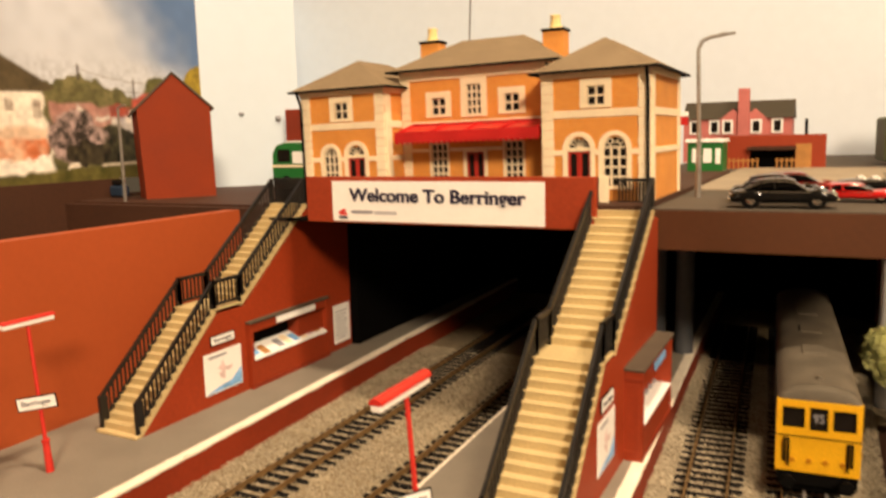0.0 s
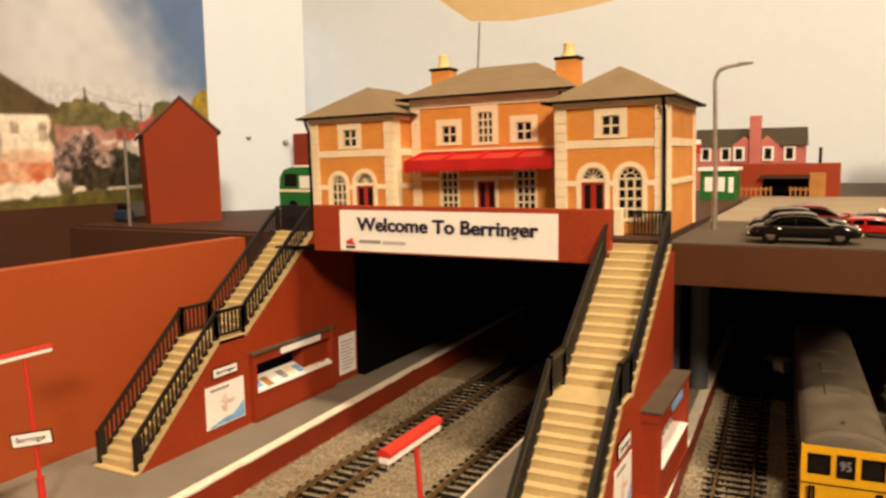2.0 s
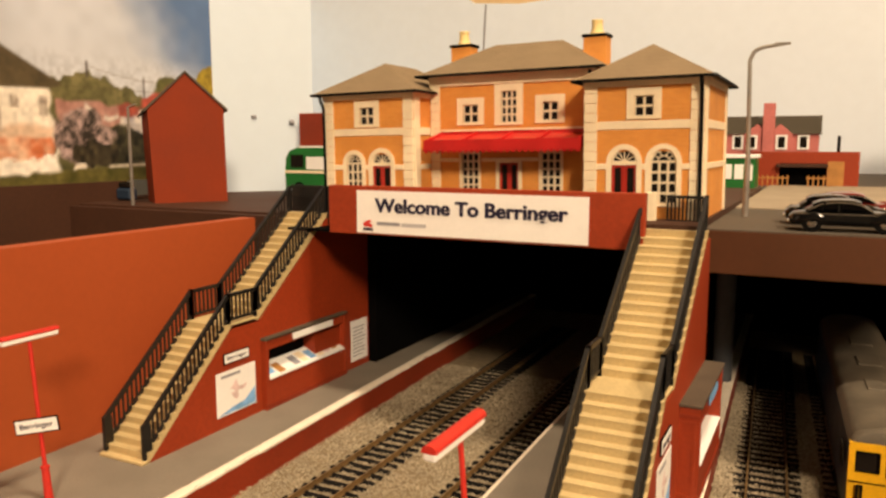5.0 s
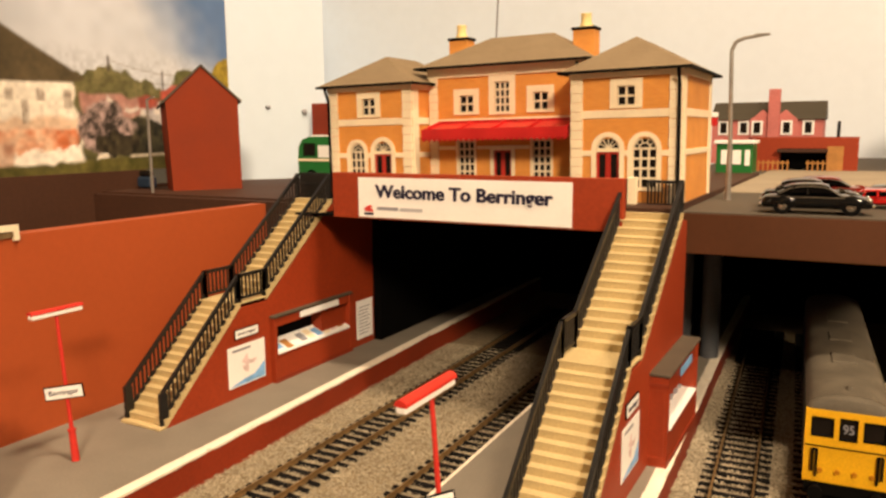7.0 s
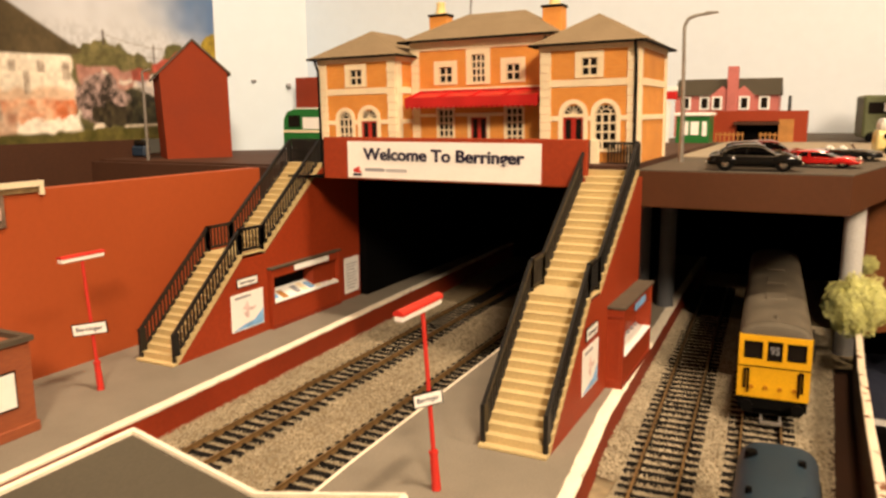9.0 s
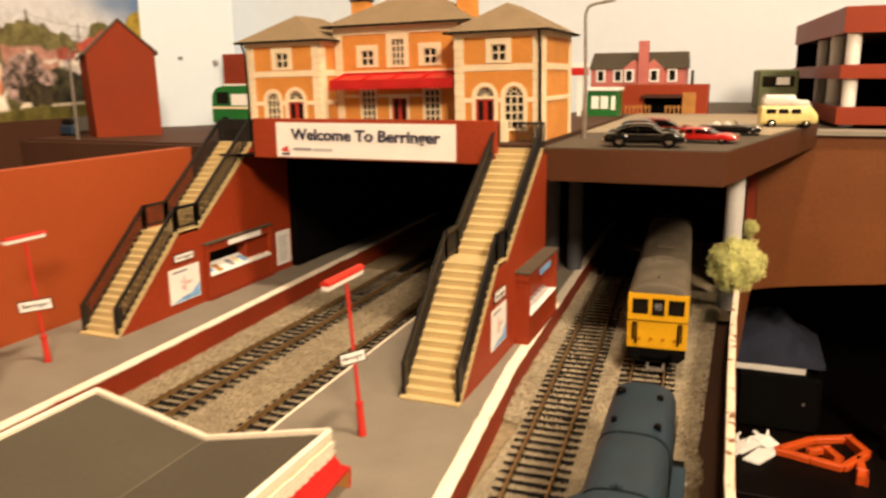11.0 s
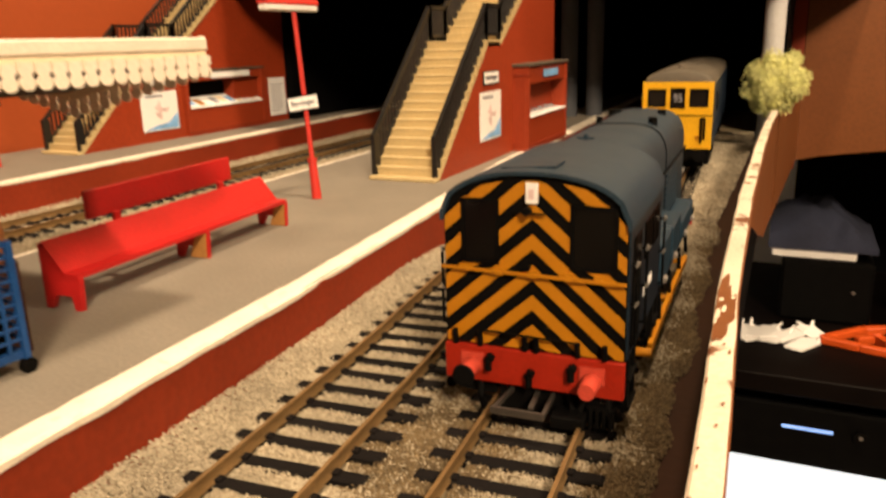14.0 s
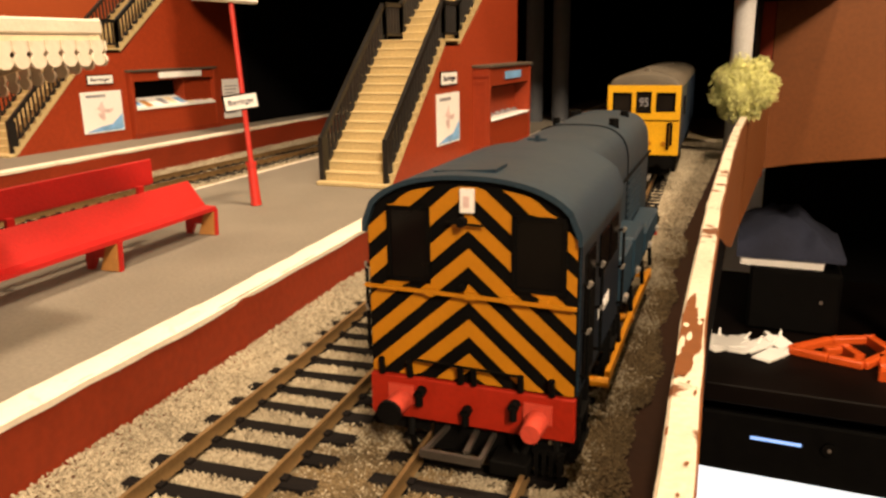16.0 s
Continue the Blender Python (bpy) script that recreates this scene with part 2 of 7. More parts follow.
def rod(bm, p0, p1, r0, r1=None, n=10):
    """A round bar from p0 to p1."""
    p0, p1 = Vector(p0), Vector(p1)
    d = p1 - p0
    m = Matrix.Translation((p0 + p1) / 2) @ d.to_track_quat("Z", "Y").to_matrix().to_4x4()
    bmesh.ops.create_cone(bm, cap_ends=True, segments=n, radius1=r0, radius2=r0 if r1 is None else r1, depth=d.length, matrix=m)


def bar(bm, p0, p1, w, h):
    """A square bar from p0 to p1, w across and h deep."""
    p0, p1 = Vector(p0), Vector(p1)
    d = p1 - p0
    made = bmesh.ops.create_cube(bm, size=1.0)["verts"]
    q = d.to_track_quat("Y", "Z").to_matrix()
    for v in made:
        v.co = (p0 + p1) / 2 + q @ Vector((v.co.x * w, v.co.y * d.length, v.co.z * h))


def holed(bm, x0, x1, z0, z1, y0, y1, holes):
    """One closed plate from y0 to y1 with rectangular holes (xa, xb, za, zb)."""
    xs = sorted({x0, x1, *[h[0] for h in holes], *[h[1] for h in holes]})
    zs = sorted({z0, z1, *[h[2] for h in holes], *[h[3] for h in holes]})
    full = {(i, j) for i in range(len(xs) - 1) for j in range(len(zs) - 1)
            if not any(h[0] < (xs[i] + xs[i + 1]) / 2 < h[1] and h[2] < (zs[j] + zs[j + 1]) / 2 < h[3] for h in holes)}
    cache = {}

    def at(i, j, y):
        if (i, j, y) not in cache:
            cache[i, j, y] = bm.verts.new((xs[i], y, zs[j]))
        return cache[i, j, y]
    for i, j in sorted(full):
        a, b, c, d = (i, j), (i + 1, j), (i + 1, j + 1), (i, j + 1)
        for y in (y0, y1):
            bm.faces.new([at(*p, y) for p in (a, b, c, d)])
        for n, p, q in (((i, j - 1), a, b), ((i + 1, j), b, c), ((i, j + 1), c, d), ((i - 1, j), d, a)):
            if n not in full:
                bm.faces.new((at(*p, y0), at(*q, y0), at(*q, y1), at(*p, y1)))
    bmesh.ops.recalc_face_normals(bm, faces=bm.faces)


def finish(name, bm, smooth=True):
    for v in bm.verts:
        v.co *= S
    me = bpy.data.meshes.new(name)
    bm.to_mesh(me)
    bm.free()
    if smooth:
        me.shade_smooth()
        me.set_sharp_from_angle(angle=radians(35))
    return me


def part(name, bm, material, parent=None, label=""):
    me = finish(name, bm)
    me.materials.append(material)
    ob = new(name, me)
    if parent:
        ob.parent = parent
    if label:
        tagged(ob, label)
    return ob


def piece(name, me, parent, loc, rz=0.0):
    ob = new(name, me)
    ob.parent = parent
    ob.matrix_basis = pose(*(c * S for c in loc), 0, 0, rz)
    return ob


def thing(name, label, category, loc=(0, 0, 0), rz=0.0, group="", rx=0.0):
    ob = new(name)
    ob.empty_display_size = 0.01
    ob.matrix_basis = pose(*(c * S for c in loc), rx, 0, rz)
    return tagged(ob, label, category, group)


def structure(name, bm, material, label):
    return tagged(part(name, bm, material), label, name.split("_")[0], kind="structure")


def slab(name, material, label, *dims, bevel=0.0):
    bm = bmesh.new()
    box(bm, *dims, bevel=bevel)
    return structure(name, bm, material, label)


def boxpart(name, material, parent, dims, bevel=0.0, label=""):
    bm = bmesh.new()
    box(bm, *dims, bevel=bevel)
    return part(name, bm, material, parent, label)


def lettering(name, words, material, parent, loc, height, width=None, rot=(90, 0, 0), tilt=0.0, bold=0.022):
    """Words in the built-in font as a flat mesh, `height` the capitals' height; width squeezes the line to that length."""
    cu = bpy.data.curves.new(name, "FONT")
    cu.body, cu.size, cu.extrude = words, height * 1.42 * S, 0.00003
    cu.offset = bold * height * S
    tmp = new(name, cu)
    bpy.context.view_layer.update()
    me = bpy.data.meshes.new_from_object(tmp)
    bpy.data.objects.remove(tmp)
    me.materials.clear()
    me.materials.append(material)
    xs = [v.co.x for v in me.vertices]
    k = width * S / (max(xs) - min(xs)) if width else 1.0
    for v in me.vertices:
        v.co.x = (v.co.x - min(xs)) * k
    ob = new(name, me)
    ob.parent = parent
    ob.matrix_basis = pose(*(c * S for c in loc), *rot) @ pose(0, 0, 0, 0, 0, tilt)
    return ob


def along(pts, y):
    """x at y on a line through points (x, y)."""
    return float(np.interp(y, [p[1] for p in pts], [p[0] for p in pts]))
# ---- the room round the layout ----
bm = bmesh.new()
prism(bm, [(-110, -95), (90, -95), (90, 42), (-10, 41), (-20, 38.5), (-27.8, 37.1), (-33.7, 36.5), (-41.3, 36.1), (-49.4, 36.8), (-53.7, 39.9), (-58, 43), (-110, 54)], "y", 128, 130)
structure("wall_back", bm, CREAMWALL, "off-white painted backscene board behind the layout")
cable = thing("wall_cable", "thin grey cable hanging on the backscene board", "cable", (-47.4, 127.9, 0))
bm = bmesh.new()
for za, zb in ((28.5, 32.4), (32.4, 36.4)):
    rod(bm, (0.05 * (za - 30), 0, za), (0.05 * (zb - 30), 0, zb), 0.16, n=6)
part("wire", bm, INKGREY, cable)
slab("wall_room_back", paint("warm_room_wall", (0.80, 0.62, 0.36), 0.9, 0.04, 60, 2, 0.1, grit=0.1), "cream room wall above the backscene", -170, 150, -95, 190, 153, 150)
slab("wall_left", ROOM, "cream room wall", -173, -200, -95, -170, 150, 150)
slab("wall_right", ROOM, "cream room wall", 190, -200, -95, 193, 150, 150)
slab("wall_front", ROOM, "cream room wall behind the camera", -170, -203, -95, 190, -200, 150)
slab("ceiling", ROOM, "cream ceiling", -170, -200, 150, 190, 150, 153)
slab("floor", BROWN_DARK, "dark carpeted floor", -170, -200, -98, 190, 150, -95)
for (lx, ly, lz), watts, aim, wide in LAMPS:
    fixture = thing("ceiling_light", "round white ceiling light, switched on", "light", (lx, ly, 150), group="ceiling lights")
    bm = bmesh.new()
    rod(bm, (0, 0, -3), (0, 0, 0), 52 * wide, 48 * wide, 32)
    part("base", bm, PAPER, fixture)
    bm = bmesh.new()
    rod(bm, (0, 0, -7), (0, 0, -3), 54 * wide, 60 * wide, 32)
    part("diffuser", bm, glow("lamp_diffuser", (1.0, 0.8, 0.55), 3.0), fixture, "glowing white diffuser")

# ---- baseboard and trackbed ----
FRONT = [(3.35, 0), (3.2, 8), (2.95, 12), (2.66, 17.6), (1.85, 26.5), (1.0, 35.5), (0.1, 59), (-0.4, 76)]
BACK = [(-5.6, 0), (-6.0, 12), (-6.75, 27), (-7.05, 43), (-7.5, 76)]
LEFT = [(-16.8, 0), (-17.2, 18), (-17.45, 27), (-17.75, 36), (-18.25, 48), (-19.2, 76)]
RAILTOP, BED = -1.05, -1.45
EDGE = [(11.9, -4), (11.9, 6), (11.57, 12.9), (11.31, 17.7), (11.05, 26), (10.9, 36), (10.85, 44), (10.95, 51.5), (11.1, 52), (12.1, 78)]
bm = bmesh.new()
prism(bm, [(-22, -25), (11.9, -25)] + EDGE + [(-22, 78)], "z", BED - 1.5, BED)
structure("ground", bm, BALLAST, "sand-coloured ballast bed on the baseboard")
bm = bmesh.new()
prism(bm, [(10.75, 4), (10.5, 15), (10.42, 20), (10.0, 28), (9.7, 36), (9.6, 51)] + [(x - 0.02, y) for x, y in EDGE[::-1] if 6 <= y <= 51.5], "z", BED, BED + 0.03)
structure("trim", bm, BEDBROWN, "bare dark brown strip of the bed along the edge board")
slab("floor_baseboard", BROWN_DARK, "dark plywood baseboard of the layout", -60, -25, BED - 3.0, 10.9, 78, BED - 1.52)


def edge_strip(pts, inward, width, top, drop, name, parent, wob=0.03, step=0.35):
    """An uneven painted edging along a platform: a flat top with a drooping lip."""
    bm = bmesh.new()
    rings = []
    y = pts[0][1]
    while y <= pts[-1][1]:
        x = along(pts, y)
        n1, n2 = noise.noise((y * 0.9, x, 1.0)), noise.noise((y * 2.7, x, 5.0))
        w = width * (1 + 0.10 * n2)
        o = wob * (n1 + 0.5 * n2)
        ring = [(x + inward * w, y, top + 0.004), (x + inward * 0.05 + o, y, top + 0.02 + 0.02 * n2), (x - inward * 0.03 + o, y, top - 0.03),
                (x - inward * 0.02 + o, y, top - drop * (1 + 0.25 * n1)), (x + inward * 0.06, y, top - drop * 1.05), (x + inward * w, y, top - drop)]
        rings.append([bm.verts.new(p) for p in ring])
        y += step
    for a, b in zip(rings, rings[1:]):
        for i in range(6):
            bm.faces.new((a[i], a[(i + 1) % 6], b[(i + 1) % 6], b[i]))
    bm.faces.new(rings[0])
    bm.faces.new(rings[-1][::-1])
    bmesh.ops.recalc_face_normals(bm, faces=bm.faces)
    return part(name, bm, WHITE, parent, "uneven white-painted edging")


def platform(name, label, right, left):
    """Raised platform: red face below, grey top; right and left are its edge lines."""
    base = thing(name, label, "platform")
    bm = bmesh.new()
    prism(bm, [(x, y) for x, y in right] + [(x, y) for x, y in reversed(left)], "z", BED - 0.2, -0.06)
    part("face", bm, RED_DARK, base, "oxide red painted platform face")
    bm = bmesh.new()
    prism(bm, [(x - 0.02, y) for x, y in right] + [(x + 0.02, y) for x, y in reversed(left)], "z", -0.058, 0.0)
    part("paving", bm, GREY, base, "plain grey painted platform top")
    return base


island = platform("island_platform", "grey island platform with red sides and white edges", FRONT, BACK)
edge_strip(FRONT, -1, 0.52, 0.0, 0.14, "edging", island)
edge_strip(BACK, 1, 0.16, 0.0, 0.06, "edging", island, 0.01)
left_platform = platform("side_platform", "grey side platform with a red face and a white edge", LEFT, [(-27.2, 0), (-27.2, 76)])
edge_strip(LEFT, -1, 0.45, 0.0, 0.14, "edging", left_platform)


def track(name, pts, y0, y1, label):
    """Model railway track: two rails on separate dark sleepers."""
    base = thing(name, label, "track", group="tracks of the station")
    xs = lambda y: along(pts, y)
    for side in (-0.825, 0.825):
        bm = bmesh.new()
        prof = [(-0.045, -0.25), (0.045, -0.25), (0.018, -0.21), (0.018, -0.06), (0.034, -0.045), (0.034, 0), (-0.034, 0), (-0.034, -0.045), (-0.018, -0.06), (-0.018, -0.21)]
        rings = []
        for y in np.arange(y0, y1 + 0.1, 1.5):
            rings.append([bm.verts.new((xs(y) + side + u, y, RAILTOP + v)) for u, v in prof])
        for a, b in zip(rings, rings[1:]):
            for i in range(10):
                bm.faces.new((a[i], b[i], b[(i + 1) % 10], a[(i + 1) % 10]))
        bmesh.ops.recalc_face_normals(bm, faces=bm.faces)
        part("rail", bm, RAIL, base, "tarnished metal rail")
    bm = bmesh.new()
    box(bm, -1.42, -0.145, -0.42, 1.42, 0.145, -0.245, bevel=0.04)
    for s in (-0.825, 0.825):
        box(bm, s - 0.13, -0.08, -0.25, s + 0.13, 0.08, -0.20)
    me = finish("sleeper", bm)
    me.materials.append(SLEEPER)
    rng = random.Random(name)
    for y in np.arange(y0, y1, 0.70):
        a = math.degrees(math.atan2(xs(y - 1) - xs(y + 1), 2))
        piece("sleeper", me, base, (xs(y), y + rng.uniform(-0.03, 0.03), RAILTOP), a + rng.uniform(-1, 1))
    return base


TRACK_C = [(5.9, 5), (5.3, 12.5), (4.9, 17.5), (4.4, 22), (4.05, 26), (3.1, 41), (2.3, 54), (1.4, 70)]
TRACK_D = [(9.3, 4), (8.65, 14), (7.6, 29), (6.9, 40), (5.9, 56), (5.0, 70)]
TRACK_A = [(-14.0, 6), (-14.25, 28), (-14.3, 41), (-14.6, 70)]
TRACK_B = [(-8.2, 6), (-8.5, 28), (-8.5, 43), (-8.9, 70)]
track("railway_track", TRACK_A, 8, 70, "model railway track beside the side platform, ballasted")
track("railway_track", TRACK_B, 8, 70, "model railway track beside the island platform, ballasted")
track("railway_track", TRACK_C, 6, 70, "empty model railway track along the island platform front")
track("railway_track", TRACK_D, 6, 70, "model railway track carrying two locomotives")


def stones(name, n, area, size, seed, label, material=STONES, where=None):
    """Loose ballast: many small angular stones in one mesh, kept off the rails and sleepers' tops."""
    rng = np.random.default_rng(seed)
    x0, y0, x1, y1 = area
    c = np.c_[rng.uniform(x0, x1, n), rng.uniform(y0, y1, n), np.zeros(n)]
    keep = np.ones(n, bool)
    for pts in (TRACK_A, TRACK_B, TRACK_C, TRACK_D):
        px = np.interp(c[:, 1], [p[1] for p in pts], [p[0] for p in pts])
        d = np.abs(c[:, 0] - px)
        keep &= ~(np.abs(d - 0.825) < 0.08)
        on = d < 1.40 - 0.16 * rng.uniform(0, 1, n) ** 2
        first = 6 if pts in (TRACK_C, TRACK_D) else 8
        ph = np.abs(((c[:, 1] - first) / 0.70 + 0.5) % 1 - 0.5) * 0.70
        keep &= ~(on & (ph < 0.14 + 0.035 * rng.uniform(-1, 1, n)) & (rng.uniform(0, 1, n) < 0.985))
    c = c[keep if where is None else keep & where(c[:, 0], c[:, 1])]
    n = len(c)
    ground = BED + 0.07
    c[:, 2] = ground + rng.uniform(-0.03, 0.06, n)
    for pts, side in ((FRONT, 1), (BACK, -1)):
        px = np.interp(c[:, 1], [p[1] for p in pts], [p[0] for p in pts])
        d = (c[:, 0] - px) * side
        c[:, 2] += np.where((d > 0) & (d < 1.0), 0.28 * (1 - d), 0)
        c[(d < 0.05) & (d > -9), 2] = -50 if side > 0 and pts is FRONT else c[(d < 0.05) & (d > -9), 2]
    c = c[c[:, 2] > -10]
    n = len(c)
    base = np.array([(1, 0, -0.4), (-1, 0, -0.4), (0, 1, -0.4), (0, -1, -0.4), (0, 0, 1)], float)
    tri = np.array([(0, 2, 4), (2, 1, 4), (1, 3, 4), (3, 0, 4)])
    r = size * rng.uniform(0.55, 1.25, (n, 1, 1)) * rng.uniform(0.65, 1.25, (n, 5, 1))
    a = rng.uniform(0, 6.28, n)
    rot = np.zeros((n, 3, 3))
    rot[:, 0, 0], rot[:, 0, 1], rot[:, 1, 0], rot[:, 1, 1], rot[:, 2, 2] = np.cos(a), -np.sin(a), np.sin(a), np.cos(a), 0.8
    v = np.einsum("nij,nkj->nki", rot, base[None] * r) + rng.uniform(-0.25, 0.25, (n, 5, 3)) * size + c[:, None]
    f = tri[None] + 5 * np.arange(n)[:, None, None]
    me = bpy.data.meshes.new(name)
    me.from_pydata((v.reshape(-1, 3) * S).tolist(), [], f.reshape(-1, 3).tolist())
    me.materials.append(material)
    return tagged(new(name, me), label, "ballast", kind="stuff")


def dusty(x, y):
    """Where stones are darker: brown dust by the edge board, dust and painted shade beside and before the shunter;
    edges mixed grain by grain.
    """
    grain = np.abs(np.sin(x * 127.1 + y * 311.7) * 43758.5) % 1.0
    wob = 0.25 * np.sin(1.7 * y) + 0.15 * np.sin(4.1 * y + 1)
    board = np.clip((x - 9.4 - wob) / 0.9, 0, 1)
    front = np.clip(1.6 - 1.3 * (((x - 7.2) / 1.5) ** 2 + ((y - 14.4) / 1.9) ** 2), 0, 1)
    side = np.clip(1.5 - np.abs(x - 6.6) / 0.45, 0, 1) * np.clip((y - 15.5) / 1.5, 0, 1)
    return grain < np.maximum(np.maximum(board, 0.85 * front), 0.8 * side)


def spilled(x, y):
    """Ballast stops short of the edge board, where the painted bed lies bare."""
    return x < np.interp(y, (8, 15, 20, 28, 36), (10.95, 10.68, 10.62, 10.2, 9.9)) + 0.10 * np.sin(1.3 * y) + 0.05 * np.sin(4.1 * y + 2 * np.sin(x)) - 0.25 * (np.abs(np.sin(x * 91.7 + y * 57.3) * 9173.1) % 1.0) ** 2


for y0, y1, n, size, seed in ((8, 20, 230000, 0.027, 3), (20, 32, 130000, 0.035, 23)):
    stones("ballast", n, (2.2, y0, 11.2, y1), size, seed, "loose pale grey-brown ballast stones between the rails", STONES, lambda x, y: ~dusty(x, y) & spilled(x, y))
    stones("ballast", n, (2.2, y0, 11.2, y1), size, seed + 10, "dusty brown ballast, darkened also for the shunting locomotive's shade", DUSTSHADE, lambda x, y: dusty(x, y) & spilled(x, y))
stones("ballast", 60000, (-1.0, 32, 9.9, 60), 0.055, 4, "loose pale grey-brown ballast stones between the rails")
stones("ballast", 70000, (-19, 17, -6.4, 56), 0.042, 5, "loose pale grey-brown ballast stones between the rails")

# ---- front fence board at the layout's edge ----
FENCE = [(12.2, -4), (11.95, 6), (11.62, 12.9), (11.36, 17.7), (11.1, 26), (10.95, 36), (10.9, 44), (11.0, 51.5)]
fence = thing("edge_board", "brown edge board with a flaking white-painted top", "board")
bm = bmesh.new()
rings = []
for y in np.arange(-4, 51.6, 0.8):
    x = along(FENCE, y)
    rings.append([bm.verts.new(p) for p in ((x - 0.13, y, BED - 1.1), (x - 0.13, y, 0.93), (x + 0.17, y, 0.93), (x + 0.17, y, BED - 1.1))])
for a, b in zip(rings, rings[1:]):
    for i in range(4):
        bm.faces.new((a[i], a[(i + 1) % 4], b[(i + 1) % 4], b[i]))
bm.faces.new(rings[0]), bm.faces.new(rings[-1][::-1])
bmesh.ops.recalc_face_normals(bm, faces=bm.faces)
# inner face darker than the outer board, its shade being in the colour
part("board", bm, BEDBROWN, fence, "brown inner board coloured darker for shade")
low = lambda y: float(np.interp(y, (-4, 20, 26, 36, 44, 51.6), (0.74, 0.70, 0.1, -2.6, -4.6, -5.2)))
bm = bmesh.new()
rings = []
for y in np.arange(-4, 51.6, 0.8):
    x = along(FENCE, y)
    rings.append([bm.verts.new(p) for p in ((x + 0.172, y, BED - 1.1), (x + 0.172, y, 0.89), (x + 0.186, y, 0.89), (x + 0.186, y, BED - 1.1))])
for a, b in zip(rings, rings[1:]):
    for i in range(4):
        bm.faces.new((a[i], a[(i + 1) % 4], b[(i + 1) % 4], b[i]))
bm.faces.new(rings[0]), bm.faces.new(rings[-1][::-1])
bmesh.ops.recalc_face_normals(bm, faces=bm.faces)
# outer face blackened so that it sinks into the shaded space beside it
part("backing_board", bm, BLACK, fence, "outer face coloured black for the shade below")
bm = bmesh.new()
rings = []
for y in np.arange(-4, 51.6, 0.8):
    x = along(FENCE, y)
    rings.append([bm.verts.new(p) for p in ((x + 0.189, y, low(y)), (x + 0.189, y, 0.86), (x + 0.215, y, 0.84), (x + 0.215, y, low(y)))])
for a, b in zip(rings, rings[1:]):
    for i in range(4):
        bm.faces.new((a[i], a[(i + 1) % 4], b[(i + 1) % 4], b[i]))
bm.faces.new(rings[0]), bm.faces.new(rings[-1][::-1])
bmesh.ops.recalc_face_normals(bm, faces=bm.faces)
part("outer_board", bm, BROWN, fence, "brown outer board with a rising lower edge")
bm = bmesh.new()
prism(bm, [(11.19, 51.6), (11.24, 51.6), (12.25, 74.4), (12.17, 74.4)], "z", -5.2, 0.95)
part("return_board", bm, BROWN, fence, "brown board leading to the fascia")
FLAKE = paint("flaking_white_paint", (0.72, 0.63, 0.49), 0.6, 0.12, 2.2, 0.1, 0.5, worn=(0.16, 0.06, 0.025), wear=0.14)
bm = bmesh.new()
rings = []
for y in np.arange(-4, 51.6, 0.3):
    x = along(FENCE, y) + 0.02 * noise.noise((y * 0.8, 2, 0))
    z = 1.0 + 0.015 * noise.noise((y * 1.7, 7, 0))
    j = 0.02 * noise.noise((y * 2.3, 9, 0))
    rings.append([bm.verts.new(p) for p in ((x - 0.15, y, 0.90 + j), (x - 0.145, y, z - 0.03), (x - 0.11, y, z), (x + 0.15, y, z), (x + 0.185, y, z - 0.03), (x + 0.19, y, 0.90))])
for a, b in zip(rings, rings[1:]):
    for i in range(6):
        bm.faces.new((a[i], a[(i + 1) % 6], b[(i + 1) % 6], b[i]))
bm.faces.new(rings[0]), bm.faces.new(rings[-1][::-1])
bmesh.ops.recalc_face_normals(bm, faces=bm.faces)
part("capping", bm, FLAKE, fence, "white paint flaking off to brown")
def flake(cx, cy, rx, ry, z, material, seed, n=40, rough=0.35):
    """A flat irregular flake of paint or bare board on the capping."""
    bm = bmesh.new()
    ring = []
    for k in range(n):
        a = k * math.tau / n
        q = 1 + rough * (noise.noise((3 * math.cos(a), 3 * math.sin(a), seed)) + 0.6 * noise.noise((9 * math.cos(a), 9 * math.sin(a), seed)))
        y = cy + ry * q * math.sin(a)
        mid = along(FENCE, y) + 0.02
        ring.append(bm.verts.new((min(max(cx + rx * q * math.cos(a), mid - 0.15), mid + 0.15), y, z)))
    bm.faces.new(ring)
    return part("bare_patch" if material is BROWN else "paint_flake", bm, material, fence)


mid_x = along(FENCE, 16.4)
flake(mid_x - 0.02, 16.35, 0.19, 1.15, 1.020, BROWN, 1.0)
flake(mid_x - 0.10, 17.45, 0.07, 0.75, 1.0205, BROWN, 2.0)
flake(mid_x - 0.02, 15.35, 0.16, 0.5, 1.0203, BROWN, 3.0)
rng = random.Random(31)
for i in range(9):
    flake(mid_x + rng.uniform(-0.11, 0.10), rng.uniform(15.6, 17.1), rng.uniform(0.025, 0.05), rng.uniform(0.07, 0.17), 1.0225 + 0.0002 * i, FLAKE, 10.0 + i, 14)
for i in range(9):
    y = rng.choice((rng.uniform(11.0, 14.8), rng.uniform(11.0, 14.8), rng.uniform(18, 42)))
    r = rng.uniform(0.008, 0.022)
    flake(along(FENCE, y) + rng.choice((-0.1, 0.09)) + rng.uniform(-0.05, 0.05), y, r, r * rng.uniform(2, 6), 1.0206 + 0.0002 * i, BROWN, 30.0 + i, 14)

